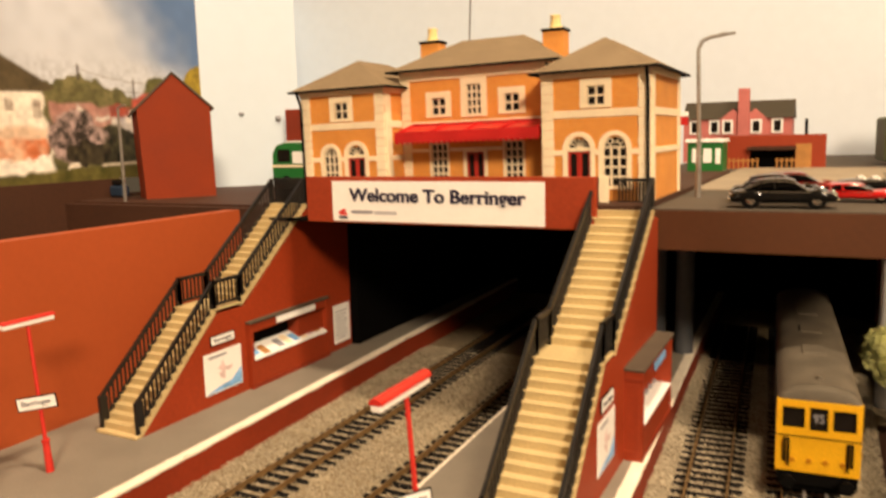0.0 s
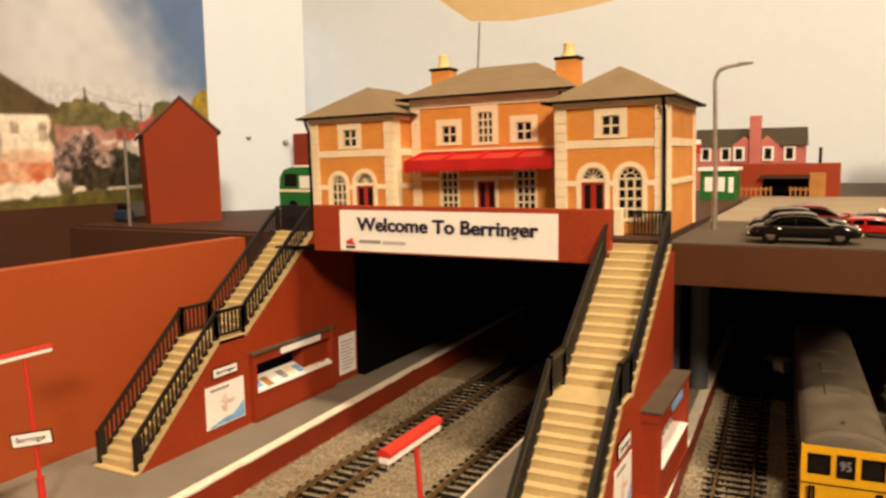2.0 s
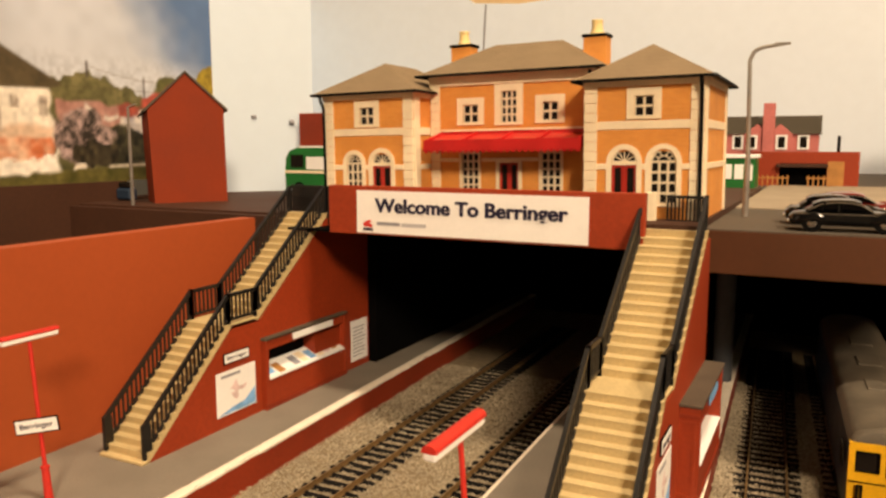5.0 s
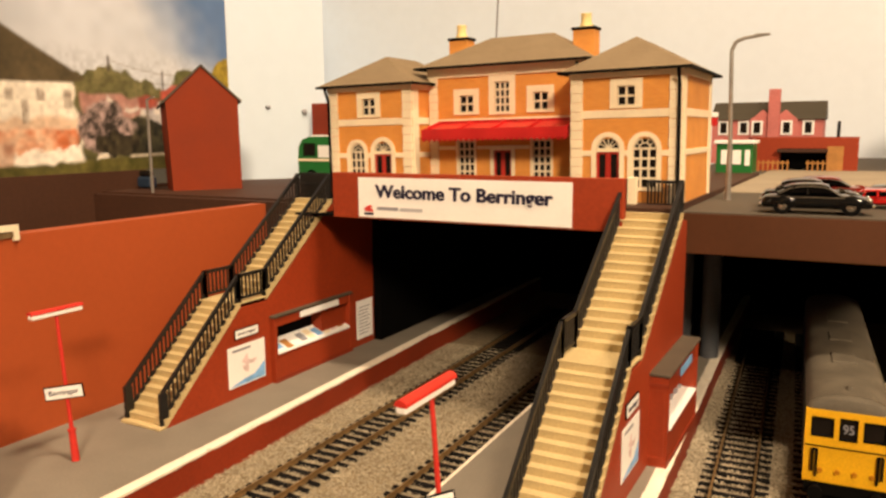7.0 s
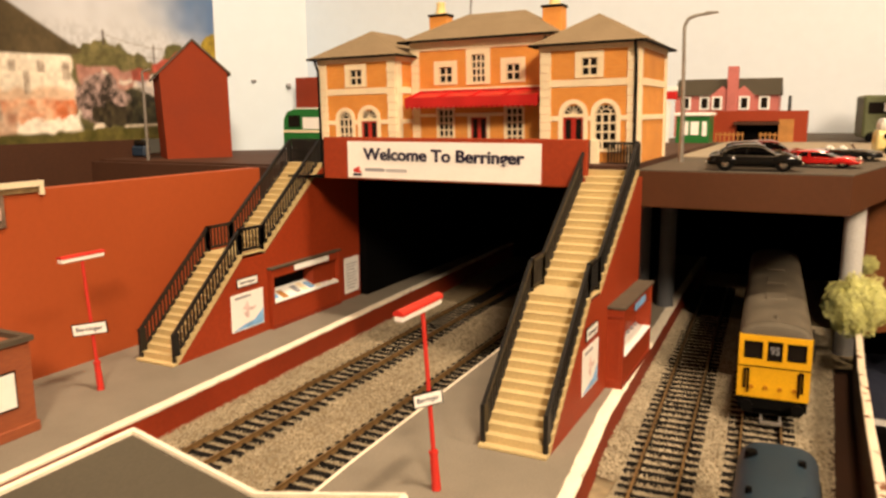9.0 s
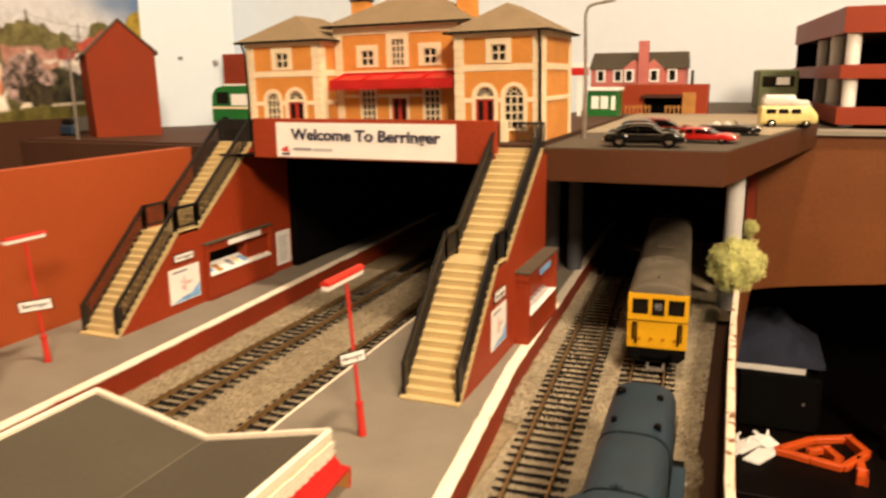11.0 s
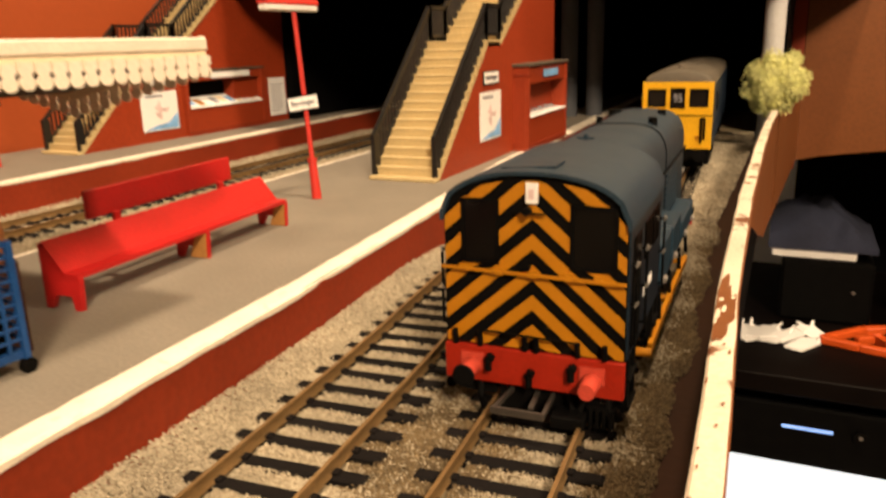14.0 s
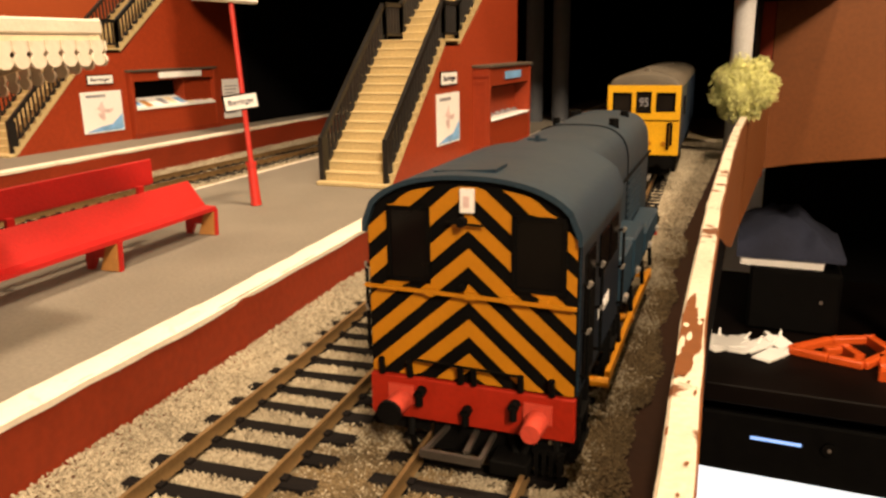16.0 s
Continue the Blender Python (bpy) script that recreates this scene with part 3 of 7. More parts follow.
# ---- terracotta retaining wall on the far side ----
slab("wall_terracotta", TERRA, "plain terracotta retaining wall behind the side platform", -27.0, -5, BED, -26.0, 45.4, 9.42)
slab("wall_photo_base", BROWN_DARK, "dark brown board below the photographic backscene", -47.5, -5, 2, -45.6, 53.3, 10.9)
slab("wall_photo_base_low", BROWN_DARK, "dark brown board below the photographic backscene", -47.5, 53.35, 2, -45.6, 63.8, 9.55)
# black slab in place of the gap's shade
slab("floor_gap", BLACK, "black slab standing in for the shaded gap behind the retaining wall", -45.55, -5, 2, -27.05, 45.3, 4.0)
slab("wall_brown_return", BROWN_DARK, "dark brown fascia of the upper level", -45.55, 47.9, 2, -25.2, 48.6, 9.25)
slab("floor_upper_left", BROWN_DARK, "grey card ground of the upper level", -45.5, 48.65, 8.2, -22.6, 127, 9.4)
bm = bmesh.new()
prism(bm, [(-46.2, 63.9), (-40.3, 71.0), (-84, 127.9), (-110, 127.9), (-110, 63.9)], "z", -1, 40)
structure("wall_column", bm, SKYWALL, "pale blue painted wall corner beside the photograph")
# ---- station deck, beam and tunnels ----
slab("wall_beam", RED, "oxide red beam over the tracks", -19.15, 43.3, 9.1, -2.55, 43.75, 11.62, bevel=0.03)
bm = bmesh.new()
prism(bm, [(-19.2, 43.8), (-0.45, 43.8), (-0.45, 78.15), (-22.5, 78.15), (-22.5, 48.7), (-19.2, 48.7)], "z", 9.15, 10.25)
structure("floor_deck", bm, BROWN_DARK, "station forecourt deck over the tracks")
slab("floor_stair_landing", BROWN_DARK, "dark landing at the head of the side staircase", -24.6, 46.0, 9.2, -19.25, 48.6, 9.83)
slab("wall_tunnel_left", RED, "oxide red tunnel side wall", -22.2, 44.5, BED, -21.15, 50.2, 9.14)
# tunnel insides: their darkness is in the colour; wall_tunnel_side also blocks lamp light
slab("wall_tunnel_dark", BLACK, "tunnel side wall coloured black for shade", -23.2, 50.25, BED, -20.6, 78, 9.14)
slab("wall_tunnel_back", BLACK, "tunnel end coloured black for shade", -24, 76.5, BED - 0.2, 17, 79, 7.9)
slab("wall_tunnel_lintel", BLACK, "tunnel end coloured black for shade", -24, 76.5, 7.91, -0.5, 79, 9.0)
slab("wall_tunnel_side", BLACK, "side wall under the road deck, coloured black for shade", 10.95, 57, BED - 0.2, 11.2, 74.3, 7.9)
slab("wall_tunnel_mid", BLACK, "wall between the two tunnels, coloured black for shade", -3.6, 60, BED - 0.2, -2.9, 76.4, 9.0)
slab("wall_tunnel_right", RED_DARK, "dull red wall end under the road deck", 10.9, 74.4, -6, 12.15, 76.4, 7.9)
# deck underside blackened to hold the tunnel's shade
slab("ceiling_tunnel_left", BLACK, "underside of the station deck, coloured black for shade", -22.5, 44.0, 9.02, -0.5, 78, 9.13)
DECK = [(-0.42, 45.6), (9.9, 45.6), (16.6, 74.4), (16.6, 127), (-8, 127), (-8, 78.2), (-0.42, 78.2)]
bm = bmesh.new()
prism(bm, DECK, "z", 8.0, 9.9)
structure("wall_road_deck", bm, DECKBROWN, "brown painted road deck over the goods line")
bm = bmesh.new()
prism(bm, [(x, y) if y > 46 else (x, y + 0.15) for x, y in DECK], "z", 9.902, 9.96)
structure("road", bm, ROADGREY, "dark grey card road surface")
bm = bmesh.new()
prism(bm, [(-0.4, 58.5), (12.5, 58.5), (16.2, 74.4), (16.2, 88), (-0.4, 88)], "z", 9.962, 10.03)
structure("pavement", bm, paint("pale_pavement_card", (0.36, 0.30, 0.215), 0.85, 0.1, 3, 0.1, 0.2), "pale grey card pavement round the shelter")
# black sheet under the road deck, shade put into its colour
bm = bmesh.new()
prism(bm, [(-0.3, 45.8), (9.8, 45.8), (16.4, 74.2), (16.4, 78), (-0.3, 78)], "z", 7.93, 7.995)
structure("ceiling_road_deck", bm, BLACK, "underside of the road deck, coloured black for shade")
bm = bmesh.new()
foot = [(12.2, -5.3), (14.0, -4.9), (17.0, -4.5), (20.0, -4.15), (24.0, -3.7), (32, -3.2), (50, -3.0), (90, -3.0)]
prism(bm, foot + [(90, 8.9), (12.2, 8.9)], "y", 74.45, 75.4)
structure("wall_right_board", bm, BROWN, "large plain brown fascia board")
slab("floor_right_level", ROADGREY, "grey ground of the upper level", 16.62, 75.45, 7.2, 90, 127, 9.1)
slab("trim_right_level", paint("pale_grey_card", (0.32, 0.29, 0.24), 0.8, 0.1, 3, 0.1, 0.2), "pale grey card strip on the board's edge", 16.0, 74.0, 8.92, 90, 77, 9.3)
# added black board that closes the view into the unlit space
slab("wall_front_void", BLACK, "black board standing in for the dark space below the layout edge", 12.5, 100, -95, 90, 102, -4.7)
for x, y in ((-2.0, 55.5), (-0.45, 56.2)):
    bm = bmesh.new()
    rod(bm, (x, y, 0.0), (x, y, 9.0), 0.55, n=20)
    tagged(part("pillar", bm, paint("grey_card_tube", (0.07, 0.075, 0.085), 0.7, 0.1, 2, 0.1, 0.2)), "blue-grey tube pillar under the deck", "pillar", "deck pillars")
bm = bmesh.new()
rod(bm, (10.5, 54.5, BED), (10.5, 54.5, 7.92), 0.58, n=24)
tagged(part("pillar", bm, paint("white_card_tube", (0.62, 0.62, 0.62), 0.7, 0.06, 2, 0.1, 0.2)), "white tube pillar at the road deck's corner", "pillar", "deck pillars")

# ---- staircases ----
def staircase(label, x0, x1, y0, z_top, runs, rz=0.0, deep=0.0, notch=None):
    """Two flights with a landing between solid cheeks. runs: lengths of flight, landing, flight along +y."""
    st = thing("staircase", label, "staircase", (0, y0, 0), group="platform staircases")
    r1, rl, r2 = runs
    n = 15
    z1 = z_top / 2 + 0.12
    w = x1 - x0
    bm = bmesh.new()
    box(bm, x0, 0, 0.0, x1, 0.45, 0.16, bevel=0.03)
    part("foot_slab", bm, CREAM, st)
    for z_a, z_b, ya, run in ((0.16, z1, 0.35, r1 - 0.35), (z1, z_top, r1 + rl, r2)):
        rise, go = (z_b - z_a) / n, run / n
        bm = bmesh.new()
        prism(bm, [(0, -rise - 0.20), (go, -0.20), (go, -0.01), (0.03, -0.01), (0.03, -0.07), (0, -0.07)], "x", x0, x1)
        prism(bm, [(-0.035, -0.065), (-0.035, -0.02), (-0.015, 0.0), (go + 0.03, 0.0), (go + 0.03, -0.065)], "x", x0 - 0.02, x1 + 0.02)
        me = finish("step", bm)
        me.materials.append(CREAM)
        for i in range(n):
            piece("step", me, st, (0, ya + i * go, z_a + (i + 1) * rise))
    boxpart("landing", CREAM, st, (x0 + 0.01, r1 - 0.05, z1 - 0.09, x1 - 0.01, r1 + rl + 0.1, z1 + 0.003), 0.015)
    ye = r1 + rl + r2 + deep
    prof = [(0.35, 0.0), (ye, 0.0), (ye, z_top - 0.45), (r1 + rl + r2, z_top - 0.3), (r1 + rl + 0.15, z1 - 0.28), (r1 + 0.05, z1 - 0.28)]
    for a, b in ((x0 + 0.02, x0 + 0.14), (x1 - 0.14, x1 - 0.02)):
        bm = bmesh.new()
        cut_out = [(notch[0], 0), (notch[0], notch[2]), (notch[1], notch[2]), (notch[1], 0)] if notch and a > x0 + 1 else []
        prism(bm, prof[:1] + cut_out + prof[1:], "x", a, b)
        part("cheek", bm, RED, st, "oxide red solid side panel")
    H = 1.42
    bm = bmesh.new()
    rod(bm, (0, 0, 0), (0, 0, 1), 0.058, n=6)
    balu = finish("baluster", bm)
    balu.materials.append(IRON)
    for x in (x0 + 0.12, x1 - 0.12):
        runsz = (((0.30, 0.22), (r1, z1)), ((r1, z1), (r1 + rl, z1)), ((r1 + rl, z1), (r1 + rl + r2 - 0.1, z_top)))
        for (ya, za), (yb, zb) in runsz:
            bm = bmesh.new()
            bar(bm, (x, ya, za + H), (x, yb, zb + H), 0.16, 0.17)
            bar(bm, (x, ya, za + 0.22), (x, yb, zb + 0.22), 0.12, 0.12)
            for y, z in ((ya, za), (yb, zb)):
                box(bm, x - 0.09, y - 0.09, z - 0.05, x + 0.09, y + 0.09, z + H + 0.09)
            if ya < 0.5:
                box(bm, x - 0.085, ya, za - 0.02, x + 0.085, ya + 0.34, za + H + 0.06)
            rail = part("railing", bm, IRON, st, "black moulded railing")
            k = max(3, int((yb - ya) / 0.255))
            for i in range(1, k):
                u = i / k
                ob = piece("baluster", balu, rail, (x, ya + (yb - ya) * u, za + (zb - za) * u + 0.2))
                ob.scale = (1, 1, H - 0.2)
    return st


stair_r = staircase("cream staircase with black railings and red cheeks on the island platform", -2.85, 0.0, 29.9, 10.05, (5.65, 1.6, 7.1), deep=1.0)
stair_l = staircase("cream staircase with black railings and red cheeks on the side platform", -23.75, -21.12, 31.9, 9.85, (5.75, 2.0, 6.2), deep=3.5, notch=(7.95, 15.4, 3.75))
slab("floor_stair_top", ROADGREY, "grey landing at the stair head", -3.0, 44.2, 9.5, -0.46, 46.4, 10.06)


def notice(name, label, x, y0, y1, z0, z1, kind, facing=1):
    """A printed board on a wall that faces +x, with its printing as flat shapes."""
    s = thing(name, label, "sign" if kind == "name" else "poster", (x, (y0 + y1) / 2, z0))
    w, h = y1 - y0, z1 - z0
    t = 0.05 * facing
    if kind == "name":
        boxpart("backing", SOOT, s, (0, -w / 2 - 0.05, -0.05, t, w / 2 + 0.05, h + 0.05))
        boxpart("face", PAPER, s, (t, -w / 2, 0, t + 0.02, w / 2, h))
        lettering("lettering", "Berringer", NAVY, s, (t + 0.03, -w * 0.40, h * 0.34), h * 0.42, w * 0.8, (90, 0, 90))
    else:
        boxpart("sheet", PAPER, s, (0, -w / 2, 0, 0.03, w / 2, h))
        rng = random.Random(label)
        bm = bmesh.new()
        prism(bm, [(-w / 2 + 0.05, 0.05), (w / 2 - 0.05, 0.05), (w / 2 - 0.05, h * 0.42), (w * 0.2, h * 0.18), (-w * 0.1, h * 0.14)], "x", 0.03, 0.036)
        part("print", bm, INKBLUE, s, "pale blue printed area")
        bm = bmesh.new()
        lobes = [(0.30 * w * (0.55 + 0.45 * math.sin(3 * a + 1) * rng.uniform(0.6, 1)) * math.cos(a), h * 0.52 + 0.24 * h * (0.6 + 0.4 * math.cos(4 * a)) * math.sin(a)) for a in np.arange(0, 6.28, 0.2)]
        prism(bm, lobes, "x", 0.037, 0.042)
        part("map", bm, INKPINK, s, "pink printed map")
        bm = bmesh.new()
        box(bm, 0.03, -w * 0.38, h * 0.86, 0.038, w * 0.1, h * 0.92)
        part("caption_bar", bm, INKGREY, s)
    return s


notice("poster", "white network-map poster on the red stair cheek", 0.0, 34.5, 36.95, 0.95, 3.0, "map")
notice("name_board", "white station name board on the red stair cheek", 0.0, 34.95, 36.6, 3.35, 3.82, "name")
notice("poster", "white network-map poster on the red stair cheek", -21.12, 36.5, 39.3, 0.62, 2.8, "map")
notice("name_board", "white station name board on the red stair cheek", -21.12, 37.1, 38.8, 3.2, 3.62, "name")
pp = thing("poster", "pale printed timetable sheet beside the kiosk", "poster", (-21.1, 49.0, 0.45))
boxpart("sheet", PAPER, pp, (0, -0.92, 0, 0.03, 0.92, 2.55))
for i in range(9):
    boxpart("text_bar", INKGREY, pp, (0.03, -0.7, 0.3 + 0.22 * i, 0.036, 0.35 + 0.3 * ((i * 7) % 3) / 2, 0.36 + 0.22 * i))


def kiosk(label, loc, depth, w, h, open0, open1, panel=True, display=False):
    """Red kiosk with an open counter towards +x, a dark roof and a sign; w runs along y."""
    k = thing("kiosk", label, "kiosk", loc)
    o0, o1 = open0, open1
    bm = bmesh.new()
    box(bm, -depth, 0, 0, 0, 0.25, h)
    box(bm, -depth, w - 0.25, 0, 0, w, h)
    box(bm, -depth, 0.25, 0, 0, w - 0.25, o0)
    box(bm, -depth, 0.25, o1, 0, w - 0.25, h)
    part("body", bm, RED, k)
    # black sheets at the back and top give the opening its inner shade
    boxpart("shade_lining", SOOT, k, (-depth + 0.02, 0.26, o0, -depth + 0.1, w - 0.26, o1), label="kiosk interior coloured black for shade")
    boxpart("shade_lining", SOOT, k, (-depth + 0.1, 0.26, o1 - 0.05, -0.05, w - 0.26, o1 - 0.01))
    boxpart("counter", PAPER, k, (-depth + 0.12, 0.26, o0, 0.08, w - 0.26, o0 + 0.07), 0.01, "white counter top")
    if display:
        bm = bmesh.new()
        prism(bm, [(0.04, o0 + 0.07), (0.07, o0 + 0.12), (-depth + 0.16, o0 + 0.62), (-depth + 0.12, o0 + 0.07)], "y", 0.3, w - 0.3)
        rack = part("display_rack", bm, PAPER, k, "sloping white display of printed papers")
        rng = random.Random(2)
        for i in range(9):
            y = 0.42 + (w - 0.95) * i / 9
            ink_col = (INKBLUE, TAN, PAPER, INKGREY, STONE, INKBLUE, STONE, INKPINK, TAN)[i]
            bm = bmesh.new()
            a0, a1 = rng.uniform(0.05, 0.2), rng.uniform(0.7, 0.95)
            at = lambda u: (0.07 - u * (depth - 0.09) , o0 + 0.126 + u * 0.5)
            (xa, za), (xb, zb) = at(a0), at(a1)
            vs = [bm.verts.new(p) for p in ((xa, y, za), (xa, y + 0.55, za), (xb, y + 0.55, zb), (xb, y, zb))]
            bm.faces.new(vs)
            part("printed_paper", bm, ink_col, rack)
    boxpart("roof", KIOSKROOF, k, (-depth, -0.1, h, 0.12, w + 0.1, h + 0.13), 0.02, "dark grey flat roof")
    boxpart("plinth", RED_DARK, k, (0.0, -0.04, 0, 0.05, w + 0.04, 0.28), 0.01)
    for y in (0.0, w - 0.22):
        boxpart("pilaster", RED, k, (0.0, y, 0.28, 0.05, y + 0.22, h), 0.01)
    if panel:
        boxpart("cornice", RED_DARK, k, (-depth, -0.06, h - 0.42, 0.06, -0.0, h - 0.30), 0.01)
        bm = bmesh.new()
        for d in ((-depth + 0.12, 0.3, -depth + 0.22, h - 0.55), (-0.22, 0.3, -0.1, h - 0.55), (-depth + 0.22, 0.3, -0.22, 0.45), (-depth + 0.22, h - 0.68, -0.22, h - 0.55)):
            box(bm, d[0], -0.04, d[1], d[2], 0.0, d[3])
        part("panel_moulding", bm, RED, k)
    bm = bmesh.new()
    rng = random.Random(label)
    for i in range(7):
        y = 0.5 + (w - 1.0) * i / 6
        box(bm, -depth + 0.25, y - 0.2, o0 + 0.07, -depth + 0.6, y + 0.2, o0 + 0.12 + rng.uniform(0.02, 0.2))
    part("paper_stack", bm, INKGREY, k, "stacked papers on the counter")
    return k


kr = kiosk("red painted wooden kiosk with an open counter on the island platform", (0.72, 38.7, 0), 1.2, 6.4, 3.9, 1.55, 3.1)
boxpart("sign", INKBLUE, kr, (0.05, 2.2, 3.35, 0.09, 4.6, 3.7), label="small blue sign over the counter")
kl = kiosk("red kiosk with an open counter built into the stair cheek", (-20.9, 39.9, 0), 1.15, 7.35, 3.72, 1.6, 3.2, False, True)
boxpart("sign", PAPER, kl, (0.05, 2.2, 3.32, 0.11, 5.9, 3.66), label="long white sign over the counter")

# ---- the welcome sign ----
sg = thing("welcome_sign", "white station sign with navy lettering on the red beam", "sign", (-11.19, 43.3, 9.2))
boxpart("board", PAPER, sg, (-6.17, -0.06, 0, 6.17, 0, 2.19))
for i, (dx, dz) in enumerate(((-0.028, 0), (0.028, 0), (0, 0.014), (0, -0.014))):    # a heavy face, built up from close strokes
    lettering("lettering", "Welcome To Berringer", NAVY, sg, (-5.05 + dx, -0.072 - 0.003 * i, 1.12 + dz), 0.68, 10.25, tilt=-0.4, bold=0.026)
bm = bmesh.new()
prism(bm, [(-5.75, 0.34), (-5.25, 0.30), (-5.2, 0.42), (-5.4, 0.5), (-5.25, 0.62), (-5.45, 0.68), (-5.8, 0.5)], "y", -0.075, -0.06)
part("red_emblem", bm, INKRED, sg, "red emblem shape")
boxpart("blue_emblem", NAVY, sg, (-5.8, -0.072, 0.12, -5.2, -0.06, 0.26))
boxpart("caption_bar", INKGREY, sg, (-4.95, -0.072, 0.42, -3.6, -0.06, 0.60))
boxpart("caption_bar", paint("light_grey_ink", (0.5, 0.5, 0.52), 0.5, 0.05, 2, 0.1, 0.0), sg, (-3.5, -0.072, 0.40, -2.1, -0.06, 0.58))

# ---- station building ----
stn = thing("station_building", "orange brick station building with cream stonework and slate roofs", "building", (0, 46.5, 10.25))


def wall_with_holes(x0, x1, z0, z1, y, holes, parent, thick=0.5, name="wall"):
    """A brick front between x0 and x1 facing -y, with rectangular holes (xa, xb, za, zb)."""
    bm = bmesh.new()
    holed(bm, x0, x1, z0, z1, y, y + thick, holes)
    return part(name, bm, BRICK, parent)


def stone(parent, *dims):
    return boxpart("stone_trim", STONE, parent, dims, 0.02)


def arch_ring(bm, cx, z, r0, r1, y0, y1, n=12):
    pts = [(cx + r1 * math.cos(a), z + r1 * math.sin(a)) for a in np.linspace(0, math.pi, n)]
    pts += [(cx + r0 * math.cos(a), z + r0 * math.sin(a)) for a in np.linspace(math.pi, 0, n)]
    for i in range(n - 1):
        quad = [pts[i], pts[i + 1], pts[2 * n - 2 - i], pts[2 * n - 1 - i]]
        prism(bm, quad, "y", y0, y1)


def window(parent, xa, xb, za, zb, y, cols, rows, arched=False, surround=0.22):
    """A glazed window: dark pane, cream frame and bars, stone surround and sill; arched ones get a fan head."""
    w = thing_part("window", parent, (0, 0, 0))
    cx, hw = (xa + xb) / 2, (xb - xa) / 2
    bm = bmesh.new()
    if arched:
        prism(bm, [(xa, za), (xb, za), (xb, zb)] + [(cx + hw * math.cos(a), zb + hw * math.sin(a)) for a in np.linspace(0.2, math.pi - 0.2, 9)] + [(xa, zb)], "y", y + 0.10, y + 0.16)
    else:
        box(bm, xa, y + 0.10, za, xb, y + 0.16, zb)
    part("pane", bm, GLASS, w, "dark glazing")
    bm = bmesh.new()
    t = 0.055
    for i in range(cols + 1):
        x = xa + (xb - xa) * i / cols
        box(bm, x - t, y + 0.04, za, x + t, y + 0.10, zb)
    for j in range(rows + 1):
        z = za + (zb - za) * j / rows
        box(bm, xa, y + 0.045, z - t, xb, y + 0.098, z + t)
    if arched:
        arch_ring(bm, cx, zb, hw - 0.09, hw + 0.01, y + 0.03, y + 0.11)
        arch_ring(bm, cx, zb, hw * 0.42, hw * 0.52, y + 0.05, y + 0.10, 8)
        for a in (0.6, 1.2, 1.94, 2.54):
            bar(bm, (cx + hw * 0.5 * math.cos(a), y + 0.07, zb + hw * 0.5 * math.sin(a)), (cx + hw * math.cos(a), y + 0.07, zb + hw * math.sin(a)), 0.05, 0.05)
    part("frame", bm, FRAMEW, w, "cream glazing bars")
    bm = bmesh.new()
    s = surround
    box(bm, xa - s, y - 0.07, za, xa, y + 0.12, zb)
    box(bm, xb, y - 0.07, za, xb + s, y + 0.12, zb)
    if arched:
        arch_ring(bm, cx, zb, hw, hw + s, y - 0.07, y + 0.12)
    else:
        box(bm, xa - s, y - 0.07, zb, xb + s, y + 0.12, zb + s)
    part("surround", bm, STONE, w)
    boxpart("sill", STONE, w, (xa - s, y - 0.12, za - 0.14, xb + s, y + 0.12, za), 0.02)
    return w


def thing_part(name, parent, loc):
    """An empty part that gathers the pieces of a window or door."""
    ob = new(name)
    ob.empty_display_size = 0.005
    ob.parent = parent
    ob.matrix_basis = pose(*(c * S for c in loc))
    return ob


def door(parent, xa, xb, za, zb, y, fan=False, surround=0.2, spring=0.0):
    """Red double door; fan: a half-round light over it, springing at `spring`."""
    d = thing_part("door", parent, (0, 0, 0))
    cx, hw = (xa + xb) / 2, (xb - xa) / 2
    bm = bmesh.new()
    box(bm, xa, y + 0.08, za, xb, y + 0.16, zb)
    box(bm, cx - 0.02, y + 0.05, za, cx + 0.02, y + 0.08, zb)
    for s in (-1, 1):
        box(bm, cx + s * hw * 0.5 - hw * 0.3, y + 0.06, za + 0.1, cx + s * hw * 0.5 + hw * 0.3, y + 0.08, za + 0.45)
    part("leaf", bm, DOORRED, d, "dark red double door")
    bm = bmesh.new()
    for s in (-1, 1):
        box(bm, cx + s * hw * 0.5 - hw * 0.26, y + 0.065, za + 0.55, cx + s * hw * 0.5 + hw * 0.26, y + 0.082, zb - 0.12)
    part("pane", bm, GLASS, d)
    bm = bmesh.new()
    leaf_top, zb = zb, spring or zb
    box(bm, xa - surround, y - 0.07, za, xa, y + 0.12, zb)
    box(bm, xb, y - 0.07, za, xb + surround, y + 0.12, zb)
    if fan:
        box(bm, xa, y - 0.01, leaf_top, xb, y + 0.12, zb + 0.03)
        arch_ring(bm, cx, zb, hw, hw + surround, y - 0.07, y + 0.12)
    else:
        box(bm, xa - surround, y - 0.07, zb, xb + surround, y + 0.12, zb + surround)
    part("surround", bm, STONE, d)
    if fan:
        bm = bmesh.new()
        prism(bm, [(cx + hw * math.cos(a), zb + hw * math.sin(a)) for a in np.linspace(0, math.pi, 9)], "y", y + 0.10, y + 0.14)
        part("fanlight", bm, GLASS, d, "dark half-round fanlight")
        bm = bmesh.new()
        arch_ring(bm, cx, zb, hw - 0.08, hw, y + 0.03, y + 0.10)
        box(bm, xa, y + 0.03, zb - 0.04, xb, y + 0.10, zb + 0.05)
        for a in (0.55, 1.05, 1.57, 2.09, 2.59):
            bar(bm, (cx, y + 0.07, zb), (cx + hw * math.cos(a), y + 0.07, zb + hw * math.sin(a)), 0.05, 0.05)
        part("fan_bars", bm, FRAMEW, d)
    return d


